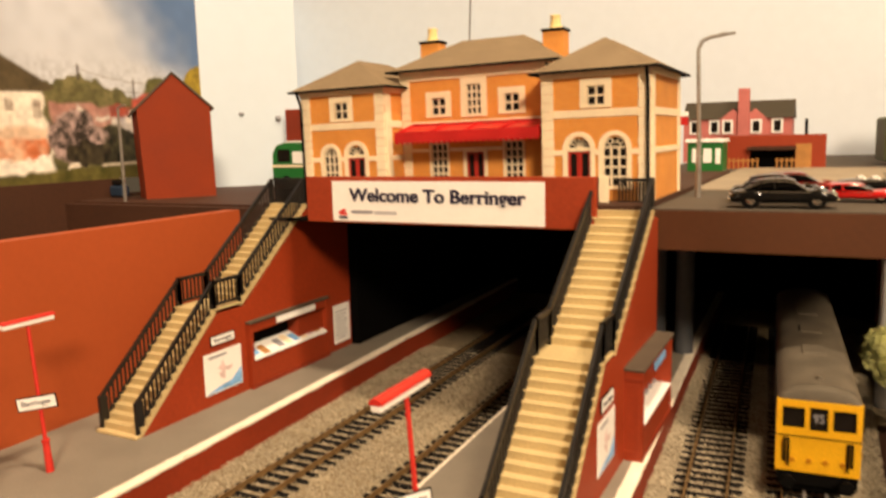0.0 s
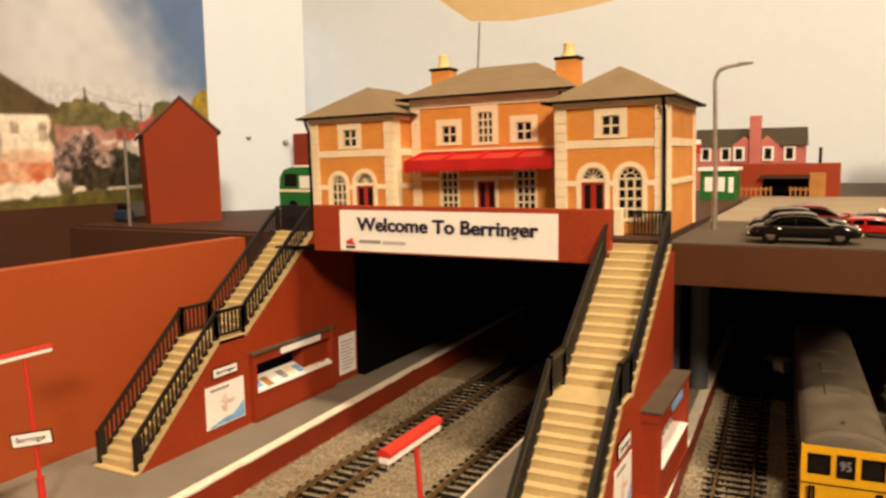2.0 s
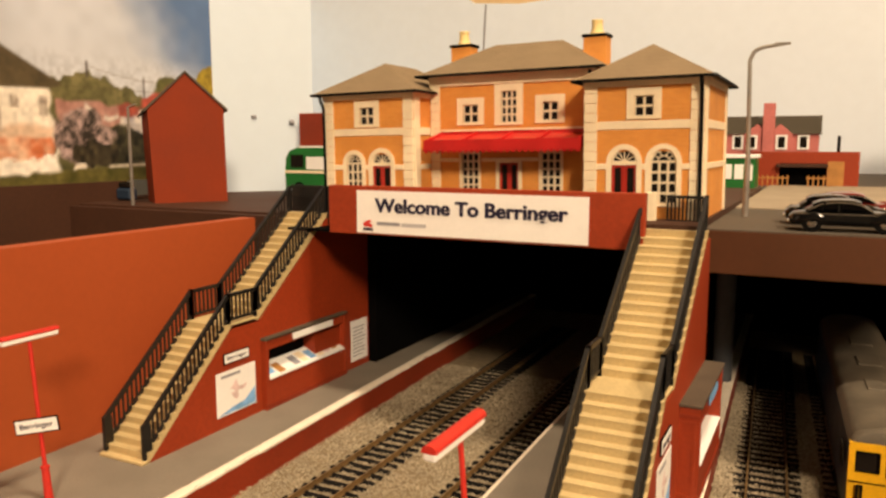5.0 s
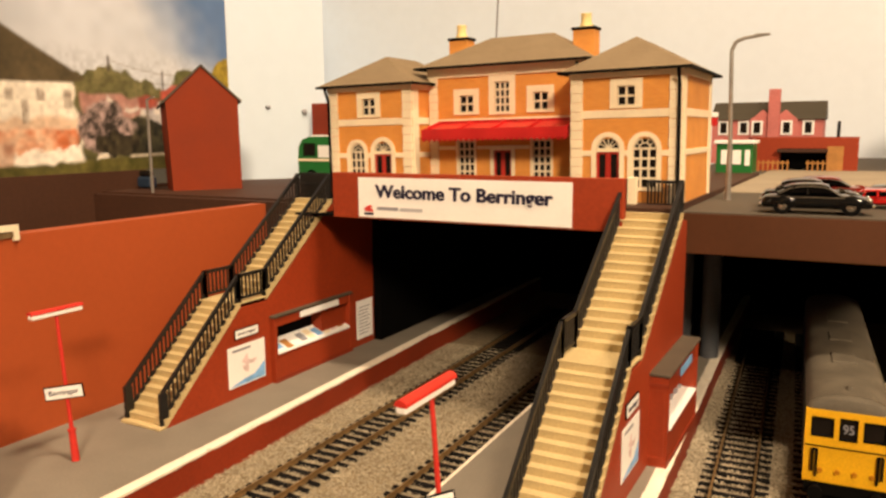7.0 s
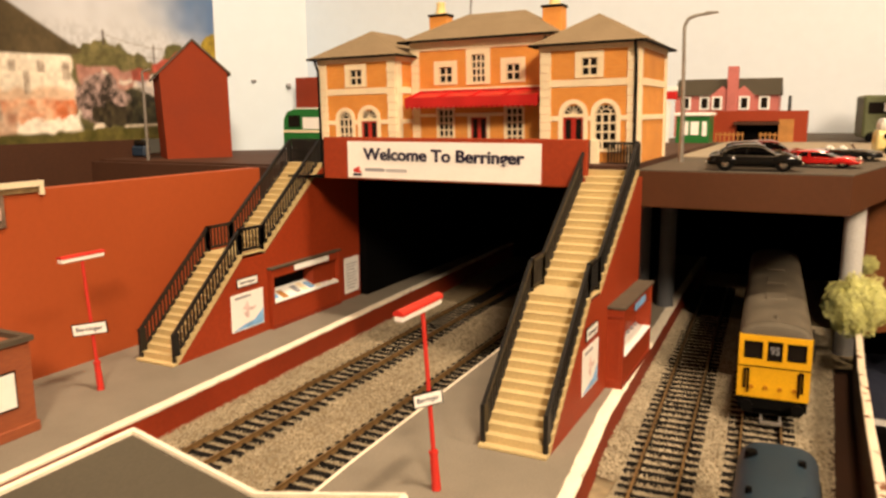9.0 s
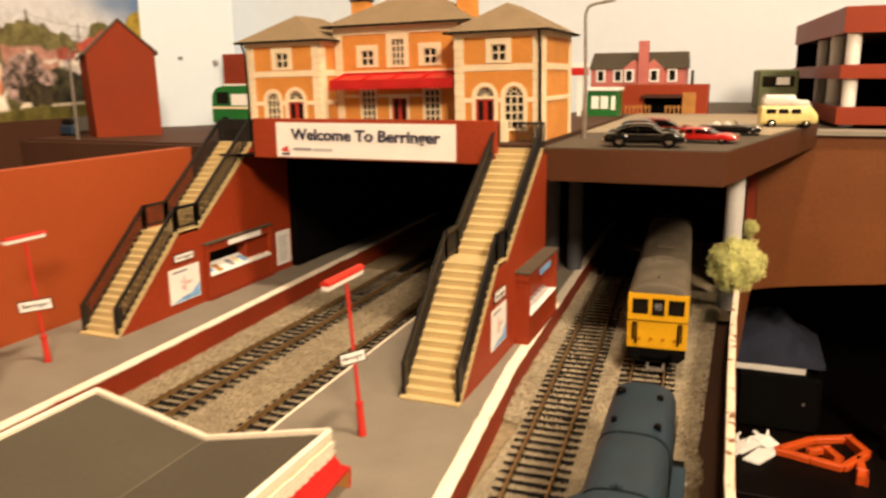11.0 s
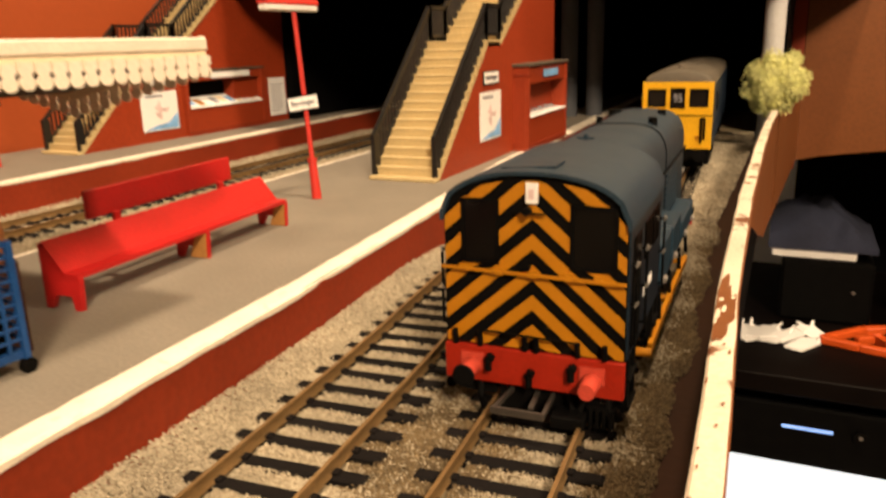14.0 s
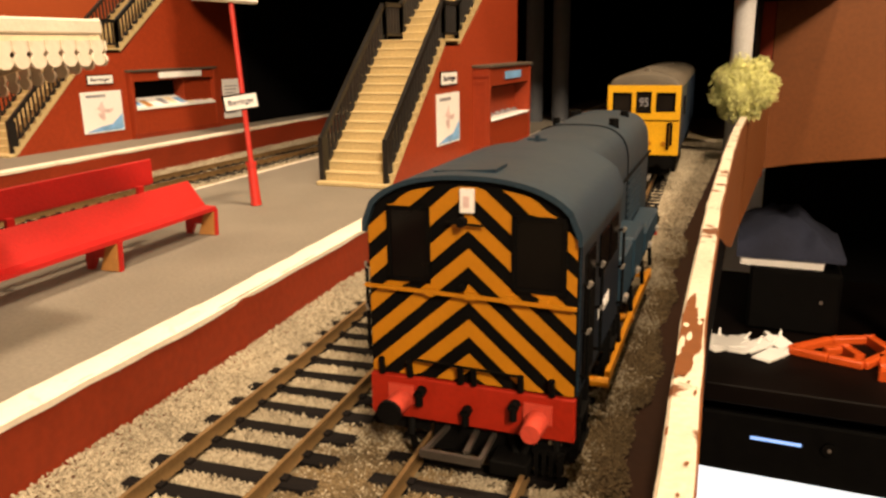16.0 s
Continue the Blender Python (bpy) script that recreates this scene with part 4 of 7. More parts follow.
def hip_roof(parent, x0, y0, x1, y1, z0, z1, inset, name="roof"):
    """A hipped roof with eaves; inset: how far the ridge's ends stand from the ends of the long side."""
    bm = bmesh.new()
    lx, ly = x1 - x0, y1 - y0
    cx, cy = (x0 + x1) / 2, (y0 + y1) / 2
    if lx > ly:
        r = [(x0 + inset, cy, z1), (x1 - inset, cy, z1)]
    else:
        r = [(cx, y0 + inset, z1), (cx, y1 - inset, z1)]
    c = [bm.verts.new(p) for p in ((x0, y0, z0), (x1, y0, z0), (x1, y1, z0), (x0, y1, z0))]
    a, b = (bm.verts.new(p) for p in r)
    if lx > ly:
        fs = [(c[0], c[1], b, a), (c[1], c[2], b), (c[2], c[3], a, b), (c[3], c[0], a)]
    else:
        fs = [(c[0], c[1], a), (c[1], c[2], b, a), (c[2], c[3], b), (c[3], c[0], a, b)]
    for f in fs:
        bm.faces.new(f)
    bm.faces.new(c[::-1])
    bmesh.ops.recalc_face_normals(bm, faces=bm.faces)
    roof = part(name, bm, SLATE, parent, "weathered brown-grey slate roof")
    bm = bmesh.new()
    t = 0.10
    box(bm, x0 - t, y0 - t, z0 - 0.13, x1 + t, y0, z0)
    box(bm, x0 - t, y1, z0 - 0.13, x1 + t, y1 + t, z0)
    box(bm, x0 - t, y0, z0 - 0.13, x0, y1, z0)
    box(bm, x1, y0, z0 - 0.13, x1 + t, y1, z0)
    part("gutter", bm, SOOT, roof, "black gutter")
    return roof


# wings and centre, heights above the forecourt; the model leans a little to its far end
stn.matrix_basis = pose(0, 46.5 * S, 10.25 * S, 0, -0.85, 0)
WL, WR, MID = (-21.5, -15.7), (-6.2, -0.6), (-15.7, -6.2)
ZW, ZM, YM = 6.62, 7.5, 2.0
BAND, IMPOST, SPRING = (4.25, 4.65), (2.36, 2.64), 2.72


def downpipe(x, y, z, out):
    """Black rainwater pipe with a swan neck below the gutter."""
    bm = bmesh.new()
    for p, q in (((x, y - out, z), (x, y - out, z - 0.25)), ((x, y - out, z - 0.25), (x, y - 0.12, z - 0.75)), ((x, y - 0.12, z - 0.75), (x, y - 0.12, 0))):
        rod(bm, p, q, 0.085, n=8)
    return part("downpipe", bm, SOOT, stn, "black rainwater pipe")


def chequers(x0, x1, y0, z_top, name="quoin"):
    """Cream corner stones, alternately long and short."""
    z, i = 0.0, 0
    while z < z_top - 0.05:
        h = min(0.46, z_top - z)
        d = 0.0 if i % 2 else 0.012
        boxpart(name, STONE, stn, (x0 - d, y0 - 0.085 - d, z + 0.008, x1 + d, y0 + 0.04, z + h - 0.008), 0.018)
        z, i = z + h, i + 1


for (xa, xb), tag in ((WL, "l"), (WR, "r")):
    if tag == "l":
        big, small, win = (-20.05, -19.05), (-18.35, -17.15), (-19.1, -18.2)
    else:
        big, small, win = (-3.0, -1.8), (-4.85, -3.65), (-3.8, -2.9)
    holes = [(big[0], big[1], 0.75, SPRING + 0.5), (small[0], small[1], 0.05, SPRING + 0.5), (win[0], win[1], 4.85, 5.82)]
    wall_with_holes(xa, xb, 0, ZW, 0.0, holes, stn)
    bm = bmesh.new()
    prism(bm, [(xa, 0.5), (xa, 7.7), (xb, 7.7), (xb, 0.5), (xb - 0.5, 0.5), (xb - 0.5, 7.2), (xa + 0.5, 7.2), (xa + 0.5, 0.5)], "z", 0, ZW)
    part("wall", bm, BRICK, stn)
    window(stn, big[0], big[1], 0.75, SPRING, 0.0, 3, 4, True, 0.24)
    door(stn, small[0], small[1], 0.05, SPRING - 0.15, 0.0, True, 0.25, SPRING)
    window(stn, win[0], win[1], 4.85, 5.82, 0.0, 2, 2, False, 0.36)
    for x0, x1 in ((xa, xa + 0.62), (xb - 0.62, xb)):
        chequers(x0, x1, 0.0, ZW - 0.36)
    stone(stn, xa + 0.62, -0.06, BAND[0], xb - 0.62, 0.02, BAND[1])
    spans = sorted([(big[0] - 0.24, big[1] + 0.24), (small[0] - 0.25, small[1] + 0.25)])
    edges = [xa + 0.62, spans[0][0], spans[0][1], spans[1][0], spans[1][1], xb - 0.62]
    for x0, x1 in zip(edges[::2], edges[1::2]):
        if x1 - x0 > 0.04:
            stone(stn, x0, -0.075, IMPOST[0], x1, 0.02, IMPOST[1])
    stone(stn, xa - 0.06, -0.13, ZW - 0.36, xb + 0.06, 0.1, ZW)
    for xs, xe in ((xb - 0.02, xb + 0.06), (xa - 0.06, xa + 0.02)):
        stone(stn, xs, 0.06, BAND[0], xe, 7.7, BAND[1])
        stone(stn, xs, 0.06, IMPOST[0], xe, 7.7, IMPOST[1])
        stone(stn, xs, 0.06, ZW - 0.36, xe, 7.75, ZW)
        for y in (0.05, 7.1):
            stone(stn, xs - 0.01, y, 0, xe + 0.012, y + 0.62, ZW - 0.36)
    hip_roof(stn, xa - 0.42, -0.55, xb + 0.42, 8.2, ZW, ZW + 1.78, 2.6)
downpipe(-0.72, -0.1, ZW - 0.05, 0.42)
downpipe(-21.42, -0.1, ZW - 0.05, 0.42)
downpipe(-6.35, YM - 0.05, ZM - 0.2, 0.6)
# centre
lower = ((-13.75, -12.75), (-9.1, -8.05))
upper = ((-13.65, -12.75, 4.87, 5.85), (-11.4, -10.5, 4.82, 6.52), (-9.08, -8.2, 4.87, 5.85))
holes = [(a, b, 1.05, 3.2) for a, b in lower] + [(-11.5, -10.4, 0.05, 2.68)] + list(upper)
wall_with_holes(MID[0], MID[1], 0, ZM, YM, holes, stn)
bm = bmesh.new()
box(bm, MID[0], 6.7, 0, MID[1], 7.2, ZM)
part("wall", bm, BRICK, stn)
for a, b in lower:
    window(stn, a, b, 1.05, 3.2, YM, 3, 5, False, 0.14)
door(stn, -11.5, -10.4, 0.05, 2.68, YM)
for a, b, z0, z1 in upper:
    window(stn, a, b, z0, z1, YM, 2 if z1 < 6 else 3, 2 if z1 < 6 else 4, False, 0.36)
stone(stn, MID[0] + 0.62, YM - 0.05, 4.28, MID[1] - 0.62, YM + 0.02, 4.52)
stone(stn, MID[0] + 0.62, YM - 0.05, 2.75, -13.95, YM + 0.02, 2.95)
stone(stn, -12.55, YM - 0.05, 2.75, -9.3, YM + 0.02, 2.95)
stone(stn, MID[0], YM - 0.13, ZM - 0.62, MID[1], YM + 0.1, ZM)
chequers(MID[0] + 0.07, MID[0] + 0.62, YM, ZM - 0.62)
chequers(MID[1] - 0.62, MID[1] - 0.07, YM, ZM - 0.62)
hip_roof(stn, MID[0] - 0.45, YM - 0.7, MID[1] + 0.45, 8.7, ZM, ZM + 1.85, 3.2)
POT = paint("clay_pot", (0.80, 0.62, 0.28), 0.7, 0.1, 1, 0.1, 0.2)
for x, y in ((-14.75, 4.6), (-6.9, 4.6)):
    ch = thing_part("chimney", stn, (x, y, 6.6))
    boxpart("shaft", BRICK, ch, (-0.62, -0.5, 0, 0.62, 0.5, 2.72), 0.02, "orange brick stack")
    boxpart("cap", SOOT, ch, (-0.7, -0.58, 2.66, 0.7, 0.58, 2.82), 0.03, "dark corbelled cap")
    bm = bmesh.new()
    rod(bm, (0, 0, 2.82), (0, 0, 3.02), 0.40, 0.34, 14)
    rod(bm, (0, 0, 3.02), (0, 0, 3.50), 0.31, 0.27, 14)
    rod(bm, (0, 0, 3.46), (0, 0, 3.58), 0.31, 0.30, 14)
    part("pot", bm, POT, ch, "yellow clay pot")
aw = thing_part("awning", stn, (0, 0, 0))
AX0, AX1 = -15.15, -6.4
bm = bmesh.new()
prism(bm, [(YM - 0.03, 4.22), (YM - 0.03, 4.30), (0.12, 3.86), (0.12, 3.78)], "x", AX0 + 0.3, AX1 - 0.1)
part("canopy", bm, paint("awning_glazing", (0.50, 0.022, 0.018), 0.35, 0.1, 2, 0.1, 0.05), aw, "red glazed awning")
bm = bmesh.new()
for x in np.linspace(AX0 + 0.25, AX1 - 0.1, 5):
    bar(bm, (x, YM - 0.03, 4.36), (x, 0.1, 3.92), 0.17, 0.12)
bar(bm, (AX0 + 0.3, YM - 0.06, 4.34), (AX1 - 0.1, YM - 0.06, 4.34), 0.14, 0.14)
box(bm, AX0, 0.04, 3.40, AX1, 0.16, 3.94)
for x in (AX0, AX1 - 0.14):
    prism(bm, [(0.16, 3.42), (0.16, 3.90), (YM - 0.05, 4.34), (YM - 0.05, 4.1)], "x", x, x + 0.14)
part("frame", bm, SCARLET, aw)
bm = bmesh.new()
teeth = [(AX0 + (AX1 - AX0) * i / 52, 3.22 if i % 2 else 3.38) for i in range(53)]
prism(bm, teeth + [(AX1, 3.42), (AX0, 3.42)], "y", 0.05, 0.10)
part("valance", bm, SCARLET, aw)
# small fence at the stair head and a post box
fn = thing("railing_panel", "black railing panel at the stair head", "railing", (-2.0, 45.9, 10.06))
bm = bmesh.new()
for z in (0.10, 1.22):
    box(bm, -0.12, -0.06, z, 1.66, 0.06, z + 0.14)
part("rail", bm, IRON, fn)
for i in range(11):
    boxpart("bar", IRON, fn, (-0.1 + i * 0.17, -0.035, 0, -0.02 + i * 0.17, 0.035, 1.3))
fn = thing("railing_panel", "black railing panel closing the side staircase's head", "railing", (-23.8, 46.35, 9.83))
bm = bmesh.new()
for z in (0.08, 0.75, 1.40):
    box(bm, -0.1, -0.06, z, 3.6, 0.06, z + 0.16)
part("rail", bm, IRON, fn)
for i in range(22):
    boxpart("bar", IRON, fn, (-0.08 + i * 0.165, -0.045, 0, 0.04 + i * 0.165, 0.045, 1.5))
pil = thing("gate_pillar", "cream stone gate pillar beside the stair head", "pillar", (-2.75, 45.6, 10.06))
boxpart("shaft", STONE, pil, (-0.22, -0.2, 0, 0.22, 0.2, 1.5), 0.03)
# ---- island platform: hut, canopy, bench, cage trolley, lamp posts ----
hut = thing("waiting_room", "red brick waiting room with a cream-silled window, under the canopy", "building", (0, 0, 0))
bm = bmesh.new()
WY0, WY1, WZ0, WZ1 = 8.93, 9.76, 1.42, 2.92
prof_x = 1.0
for y0, y1, z0, z1 in ((-6, WY0, 0, 4.2), (WY1, 10.75, 0, 4.2), (WY0, WY1, 0, WZ0), (WY0, WY1, WZ1, 4.2)):
    box(bm, 0.6, y0, z0, prof_x, y1, z1)
box(bm, -6.0, 10.35, 0, 0.6, 10.75, 4.2)
box(bm, -6.0, -6, 0, -5.6, 10.35, 4.2)
part("wall", bm, BRICK_RED, hut)
bm = bmesh.new()
box(bm, prof_x, -6, 0, prof_x + 0.12, 10.8, 0.55, bevel=0.04)
box(bm, -6.0, 10.75, 0, prof_x + 0.12, 10.87, 0.55, bevel=0.04)
part("plinth", bm, BRICK_RED, hut, "projecting brick plinth")
win = thing_part("window", hut, (prof_x, (WY0 + WY1) / 2, WZ0))
hw, hh = (WY1 - WY0) / 2, WZ1 - WZ0
boxpart("pane", CABGLASS, win, (-0.22, -hw, 0, -0.16, hw, hh), label="black glazing")
bm = bmesh.new()
for y in (-hw, 0, hw):
    box(bm, -0.16, y - 0.022, 0, -0.12, y + 0.022, hh)
for z in (0.02, hh * 0.52, hh - 0.02):
    box(bm, -0.158, -hw, z - 0.022, -0.122, hw, z + 0.022)
part("frame", bm, FRAMEW, win, "thin white glazing bars")
boxpart("sill", STONE, win, (-0.05, -hw - 0.12, -0.24, 0.16, hw + 0.32, -0.02), 0.02, "cream stone sill")
bm = bmesh.new()
prism(bm, [(-hw - 0.06, hh), (hw + 0.06, hh), (hw + 0.06, hh + 0.14), (0, hh + 0.2), (-hw - 0.06, hh + 0.14)], "x", -0.05, 0.03)
part("lintel", bm, BRICK_RED, win)
boxpart("corner_post", WOOD, hut, (0.75, 10.87, 3.55, 1.15, 11.3, 4.6), 0.03, "brown timber bracket")

can = thing("platform_canopy", "butterfly platform canopy with grey felt roof and white valance", "canopy", (-2.40, 0, 0))
HWD, ZE, ZV = 3.88, 5.27, 4.42
Y0, Y1 = -7.0, 16.42
for s in (-1, 1):
    bm = bmesh.new()
    prism(bm, [(0, ZV), (s * HWD, ZE), (s * HWD, ZE - 0.12), (0, ZV - 0.12)], "y", Y0, Y1)
    part("roof_slope", bm, FELT, can, "dark grey felt roof slope")
    bm = bmesh.new()
    x = s * HWD
    box(bm, x - 0.10 if s > 0 else x - 0.06, Y0, ZE - 0.15, x + 0.06 if s > 0 else x + 0.10, Y1 + 0.04, ZE + 0.10, bevel=0.03)
    part("fascia", bm, WHITE, can, "white gutter board")
    bm = bmesh.new()
    box(bm, x - 0.05, Y0, ZE - 0.32, x + 0.03, Y1, ZE - 0.165)
    part("rail", bm, STONE, can, "cream rail behind the valance")
    pts = [(-0.135, 0), (0.135, 0), (0.135, -0.15), (0.088, -0.20), (0.092, -0.225), (0.135, -0.27), (0.138, -0.33), (0.10, -0.39), (0.045, -0.42), (-0.045, -0.42), (-0.10, -0.39), (-0.138, -0.33), (-0.135, -0.27), (-0.092, -0.225), (-0.088, -0.20), (-0.135, -0.15)]
    bm = bmesh.new()
    prism(bm, pts, "x", -0.025, 0.025)
    me = finish("valance_board", bm)
    me.materials.append(WHITE)
    n = int((Y1 - Y0) / 0.30)
    rng = random.Random(s)
    for i in range(n):
        piece("valance_board", me, can, (x + s * 0.06 + rng.uniform(-0.008, 0.008), Y1 - 0.14 - i * 0.30, ZE - 0.245 + rng.uniform(-0.012, 0.012)), rng.uniform(-2, 2))
bm = bmesh.new()
for s in (-1, 1):
    bar(bm, (0, Y1, ZV + 0.02), (s * HWD, Y1, ZE + 0.02), 0.12, 0.20)
part("end_board", bm, WHITE, can, "white board along the canopy end")
bm = bmesh.new()
for s in (-1, 1):
    bar(bm, (0, Y1 - 0.02, ZV - 0.18), (s * HWD, Y1 - 0.02, ZE - 0.18), 0.07, 0.24)
part("end_rail", bm, STONE, can, "cream rail behind the end valance")
for i in range(-12, 13):
    x = 0.318 * i
    piece("valance_board", me, can, (x, Y1 + 0.045, ZV + (ZE - ZV) * abs(x) / HWD - 0.24), 90 + 1.5 * math.sin(7 * i))
bm = bmesh.new()
bar(bm, (0, Y0, ZV + 0.005), (0, Y1 - 0.1, ZV + 0.005), 0.05, 0.03)
bar(bm, (-3.2, 9.2, ZV + 0.715), (0, 9.2, ZV + 0.01), 0.04, 0.02)
part("seam", bm, paint("pale_seam", (0.12, 0.105, 0.075), 0.8, 0.1, 2, 0.1, 0.2), can, "pale joint in the felt")

bench = thing("platform_bench", "long bright red wooden platform bench with high back board", "bench", (-1.36, 18.5, 0), 3.6)
bm = bmesh.new()
prism(bm, [(-0.62, 1.38), (-0.54, 1.44), (-0.04, 0.80), (0.30, 0.78), (0.30, 0.68), (-0.10, 0.68)], "y", -3.95, 3.9)
part("seat", bm, SCARLET, bench, "sloping red seat")
prof = [(-0.66, 0), (-0.50, 0), (-0.36, 0.30), (0.06, 0.30), (0.12, 0), (0.30, 0), (0.34, 0.72), (-0.02, 0.70), (-0.55, 1.38), (-0.66, 1.38)]
inner = [(-0.22, 0.02), (0.27, 0.02), (0.30, 0.66), (0.02, 0.66)]
for y in (-3.95, 0.15, 3.78):
    bm = bmesh.new()
    prism(bm, prof, "y", y, y + 0.12)
    leg = part("leg", bm, SCARLET, bench)
    if y > 0:
        bm = bmesh.new()
        prism(bm, inner, "y", y - 0.04, y - 0.003)
        part("facing", bm, TAN, leg, "unpainted tan inner face")
bm = bmesh.new()
box(bm, -0.92, -2.4, 1.52, -0.82, 2.9, 2.16, bevel=0.02)
part("backrest", bm, SCARLET, bench, "raised red back board")
for y in (-1.7, 2.2):
    boxpart("back_post", SCARLET, bench, (-0.82, y, 0.9, -0.72, y + 0.2, 1.56), 0.01)
    boxpart("brace", SCARLET, bench, (-0.82, y, 1.15, -0.58, y + 0.2, 1.36), 0.01)

cage = thing("cage_trolley", "blue plastic roll cage trolley with black wheels", "trolley", (0.42, 11.55, 0), -4)
bm = bmesh.new()
X, Y, Hc = 0.42, 0.52, 2.28
box(bm, -X, -Y, 0.28, X, Y, 0.42)
for sx in (-X, X):
    for sy in (-Y, Y):
        box(bm, sx - 0.05, sy - 0.05, 0.2, sx + 0.05, sy + 0.05, Hc)
part("frame", bm, CAGEBLUE, cage)
for k in range(9):
    z = 0.62 + 0.2 * k
    bm = bmesh.new()
    for sx in (-X, X):
        box(bm, sx - 0.022, -Y, z - 0.024, sx + 0.022, Y, z + 0.024)
    for sy in (-Y, Y):
        box(bm, -X, sy - 0.022, z - 0.024, X, sy + 0.022, z + 0.024)
    part("hoop", bm, CAGEBLUE, cage)
for sx in (-X, X):
    for k in (-1, 0, 1):
        boxpart("upright", CAGEBLUE, cage, (sx - 0.025, k * 0.26 - 0.025, 0.4, sx + 0.025, k * 0.26 + 0.025, Hc))
boxpart("load", SOOT, cage, (-0.3, -0.4, 0.42, 0.3, 0.4, 1.1), 0.03, "dark load inside")
boxpart("plate", CAGEBLUE, cage, (X + 0.03, -0.25, 1.4, X + 0.05, 0.25, 1.72), 0.0, "blue name plate")
for sx in (-X, X):
    for sy in (-Y, Y):
        bm = bmesh.new()
        rod(bm, (sx - 0.06, sy, 0.14), (sx + 0.06, sy, 0.14), 0.14, n=12)
        part("wheel", bm, SOOT, cage)
brl = thing("barrel", "brown wooden barrel standing on a crate behind the trolley", "barrel", (-0.30, 12.35, 0))
boxpart("crate", BROWN_DARK, brl, (-0.4, -0.4, 0, 0.4, 0.4, 1.7), 0.03)
bm = bmesh.new()
rod(bm, (0, 0, 1.7), (0, 0, 2.2), 0.34, 0.41, 18)
rod(bm, (0, 0, 2.2), (0, 0, 2.7), 0.41, 0.35, 18)
part("cask", bm, paint("oak_cask", (0.33, 0.13, 0.04), 0.6, 0.2, 1, 0.08, 0.3), brl)
for z in (1.85, 2.5):
    bm = bmesh.new()
    rod(bm, (0, 0, z), (0, 0, z + 0.09), 0.40, 0.40, 18)
    part("hoop", bm, WOOD, brl, "dark hoop")


def lamp_post(label, foot, head, bar_y, board, board_z, turn, thick=0.15):
    """Red station lamp post with a strip light and a name board facing -y."""
    p = thing("lamp_post", label, "lamp post", foot, group="station lamp posts")
    hx, hy, hz = (head[i] - foot[i] for i in range(3))
    bm = bmesh.new()
    rod(bm, (0, 0, 0), (hx * 0.2, hy * 0.2, hz * 0.2), 0.17, 0.14, 12)
    rod(bm, (hx * 0.2, hy * 0.2, hz * 0.2), (hx, hy, hz), 0.085, 0.075, 10)
    rod(bm, (hx * 0.195, hy * 0.195, hz * 0.195), (hx * 0.215, hy * 0.215, hz * 0.215), 0.17, n=12)
    part("post", bm, POSTRED, p)
    d = thing_part("strip_light", p, (hx, hy, hz))
    bm = bmesh.new()
    prism(bm, [(0.20 * math.cos(a), 0.03 + thick * math.sin(a)) for a in np.linspace(0, math.pi, 9)] + [(-0.20, -0.02), (0.20, -0.02)], "y", bar_y[0], bar_y[1])
    part("hood", bm, POSTRED, d, "red half-round hood")
    boxpart("tube", PAPER, d, (-0.18, bar_y[0] + 0.02, -0.24, 0.18, bar_y[1] - 0.02, -0.021), 0.05, "white light diffuser")
    k = board_z / hz
    nb = thing_part("name_plate", p, (hx * k, hy * k - 0.1, board_z))
    w, h = board
    nb.matrix_basis = nb.matrix_basis @ pose(0, 0, 0, 0, -7, turn)
    boxpart("backing", SOOT, nb, (-w / 2 - 0.05, -0.03, -0.05, w / 2 + 0.05, 0.03, h + 0.05))
    boxpart("face", PAPER, nb, (-w / 2, -0.045, 0, w / 2, -0.03, h))
    lettering("lettering", "Berringer", NAVY, nb, (-w * 0.40, -0.05, h * 0.34), h * 0.42, w * 0.8)
    return p


lamp_post("leaning red lamp post with strip light on the island platform", (-2.74, 26.1, 0), (-3.5, 26.6, 6.5), (-1.7, 1.25), (1.0, 0.42), 3.05, 45)
lamp_post("red lamp post with strip light on the side platform", (-21.8, 28.0, 0), (-22.6, 28.2, 6.5), (-1.2, 1.2), (1.55, 0.5), 2.75, 32, 0.07)


# ---- locomotives ----
def wheelset(parent, y, r, x=0.80):
    bm = bmesh.new()
    for s in (-x, x):
        rod(bm, (s - 0.11, y, r), (s + 0.11, y, r), r, n=24)
    rod(bm, (-x, y, r), (x, y, r), 0.12, n=8)
    return part("wheel", bm, SOOT, parent)


def buffer(parent, x, y, z, back):
    b = thing_part("buffer", parent, (x, y, z))
    bm = bmesh.new()
    rod(bm, (0, 0, 0), (0, -back * 0.75, 0), 0.17, 0.14, 14)
    box(bm, -0.21, -0.06 * back, -0.05, 0.21, 0.0, 0.25)
    part("shank", bm, PINKRED, b, "pinkish red buffer shank")
    if x > 0:
        return
    bm = bmesh.new()
    rod(bm, (0, -back * 0.75, 0), (0, -back * 0.83, 0), 0.20, 0.19, 20)
    rod(bm, (0, -back * 0.62, 0), (0, -back * 0.75, 0), 0.11, n=10)
    part("head", bm, SOOT, b, "black buffer head")


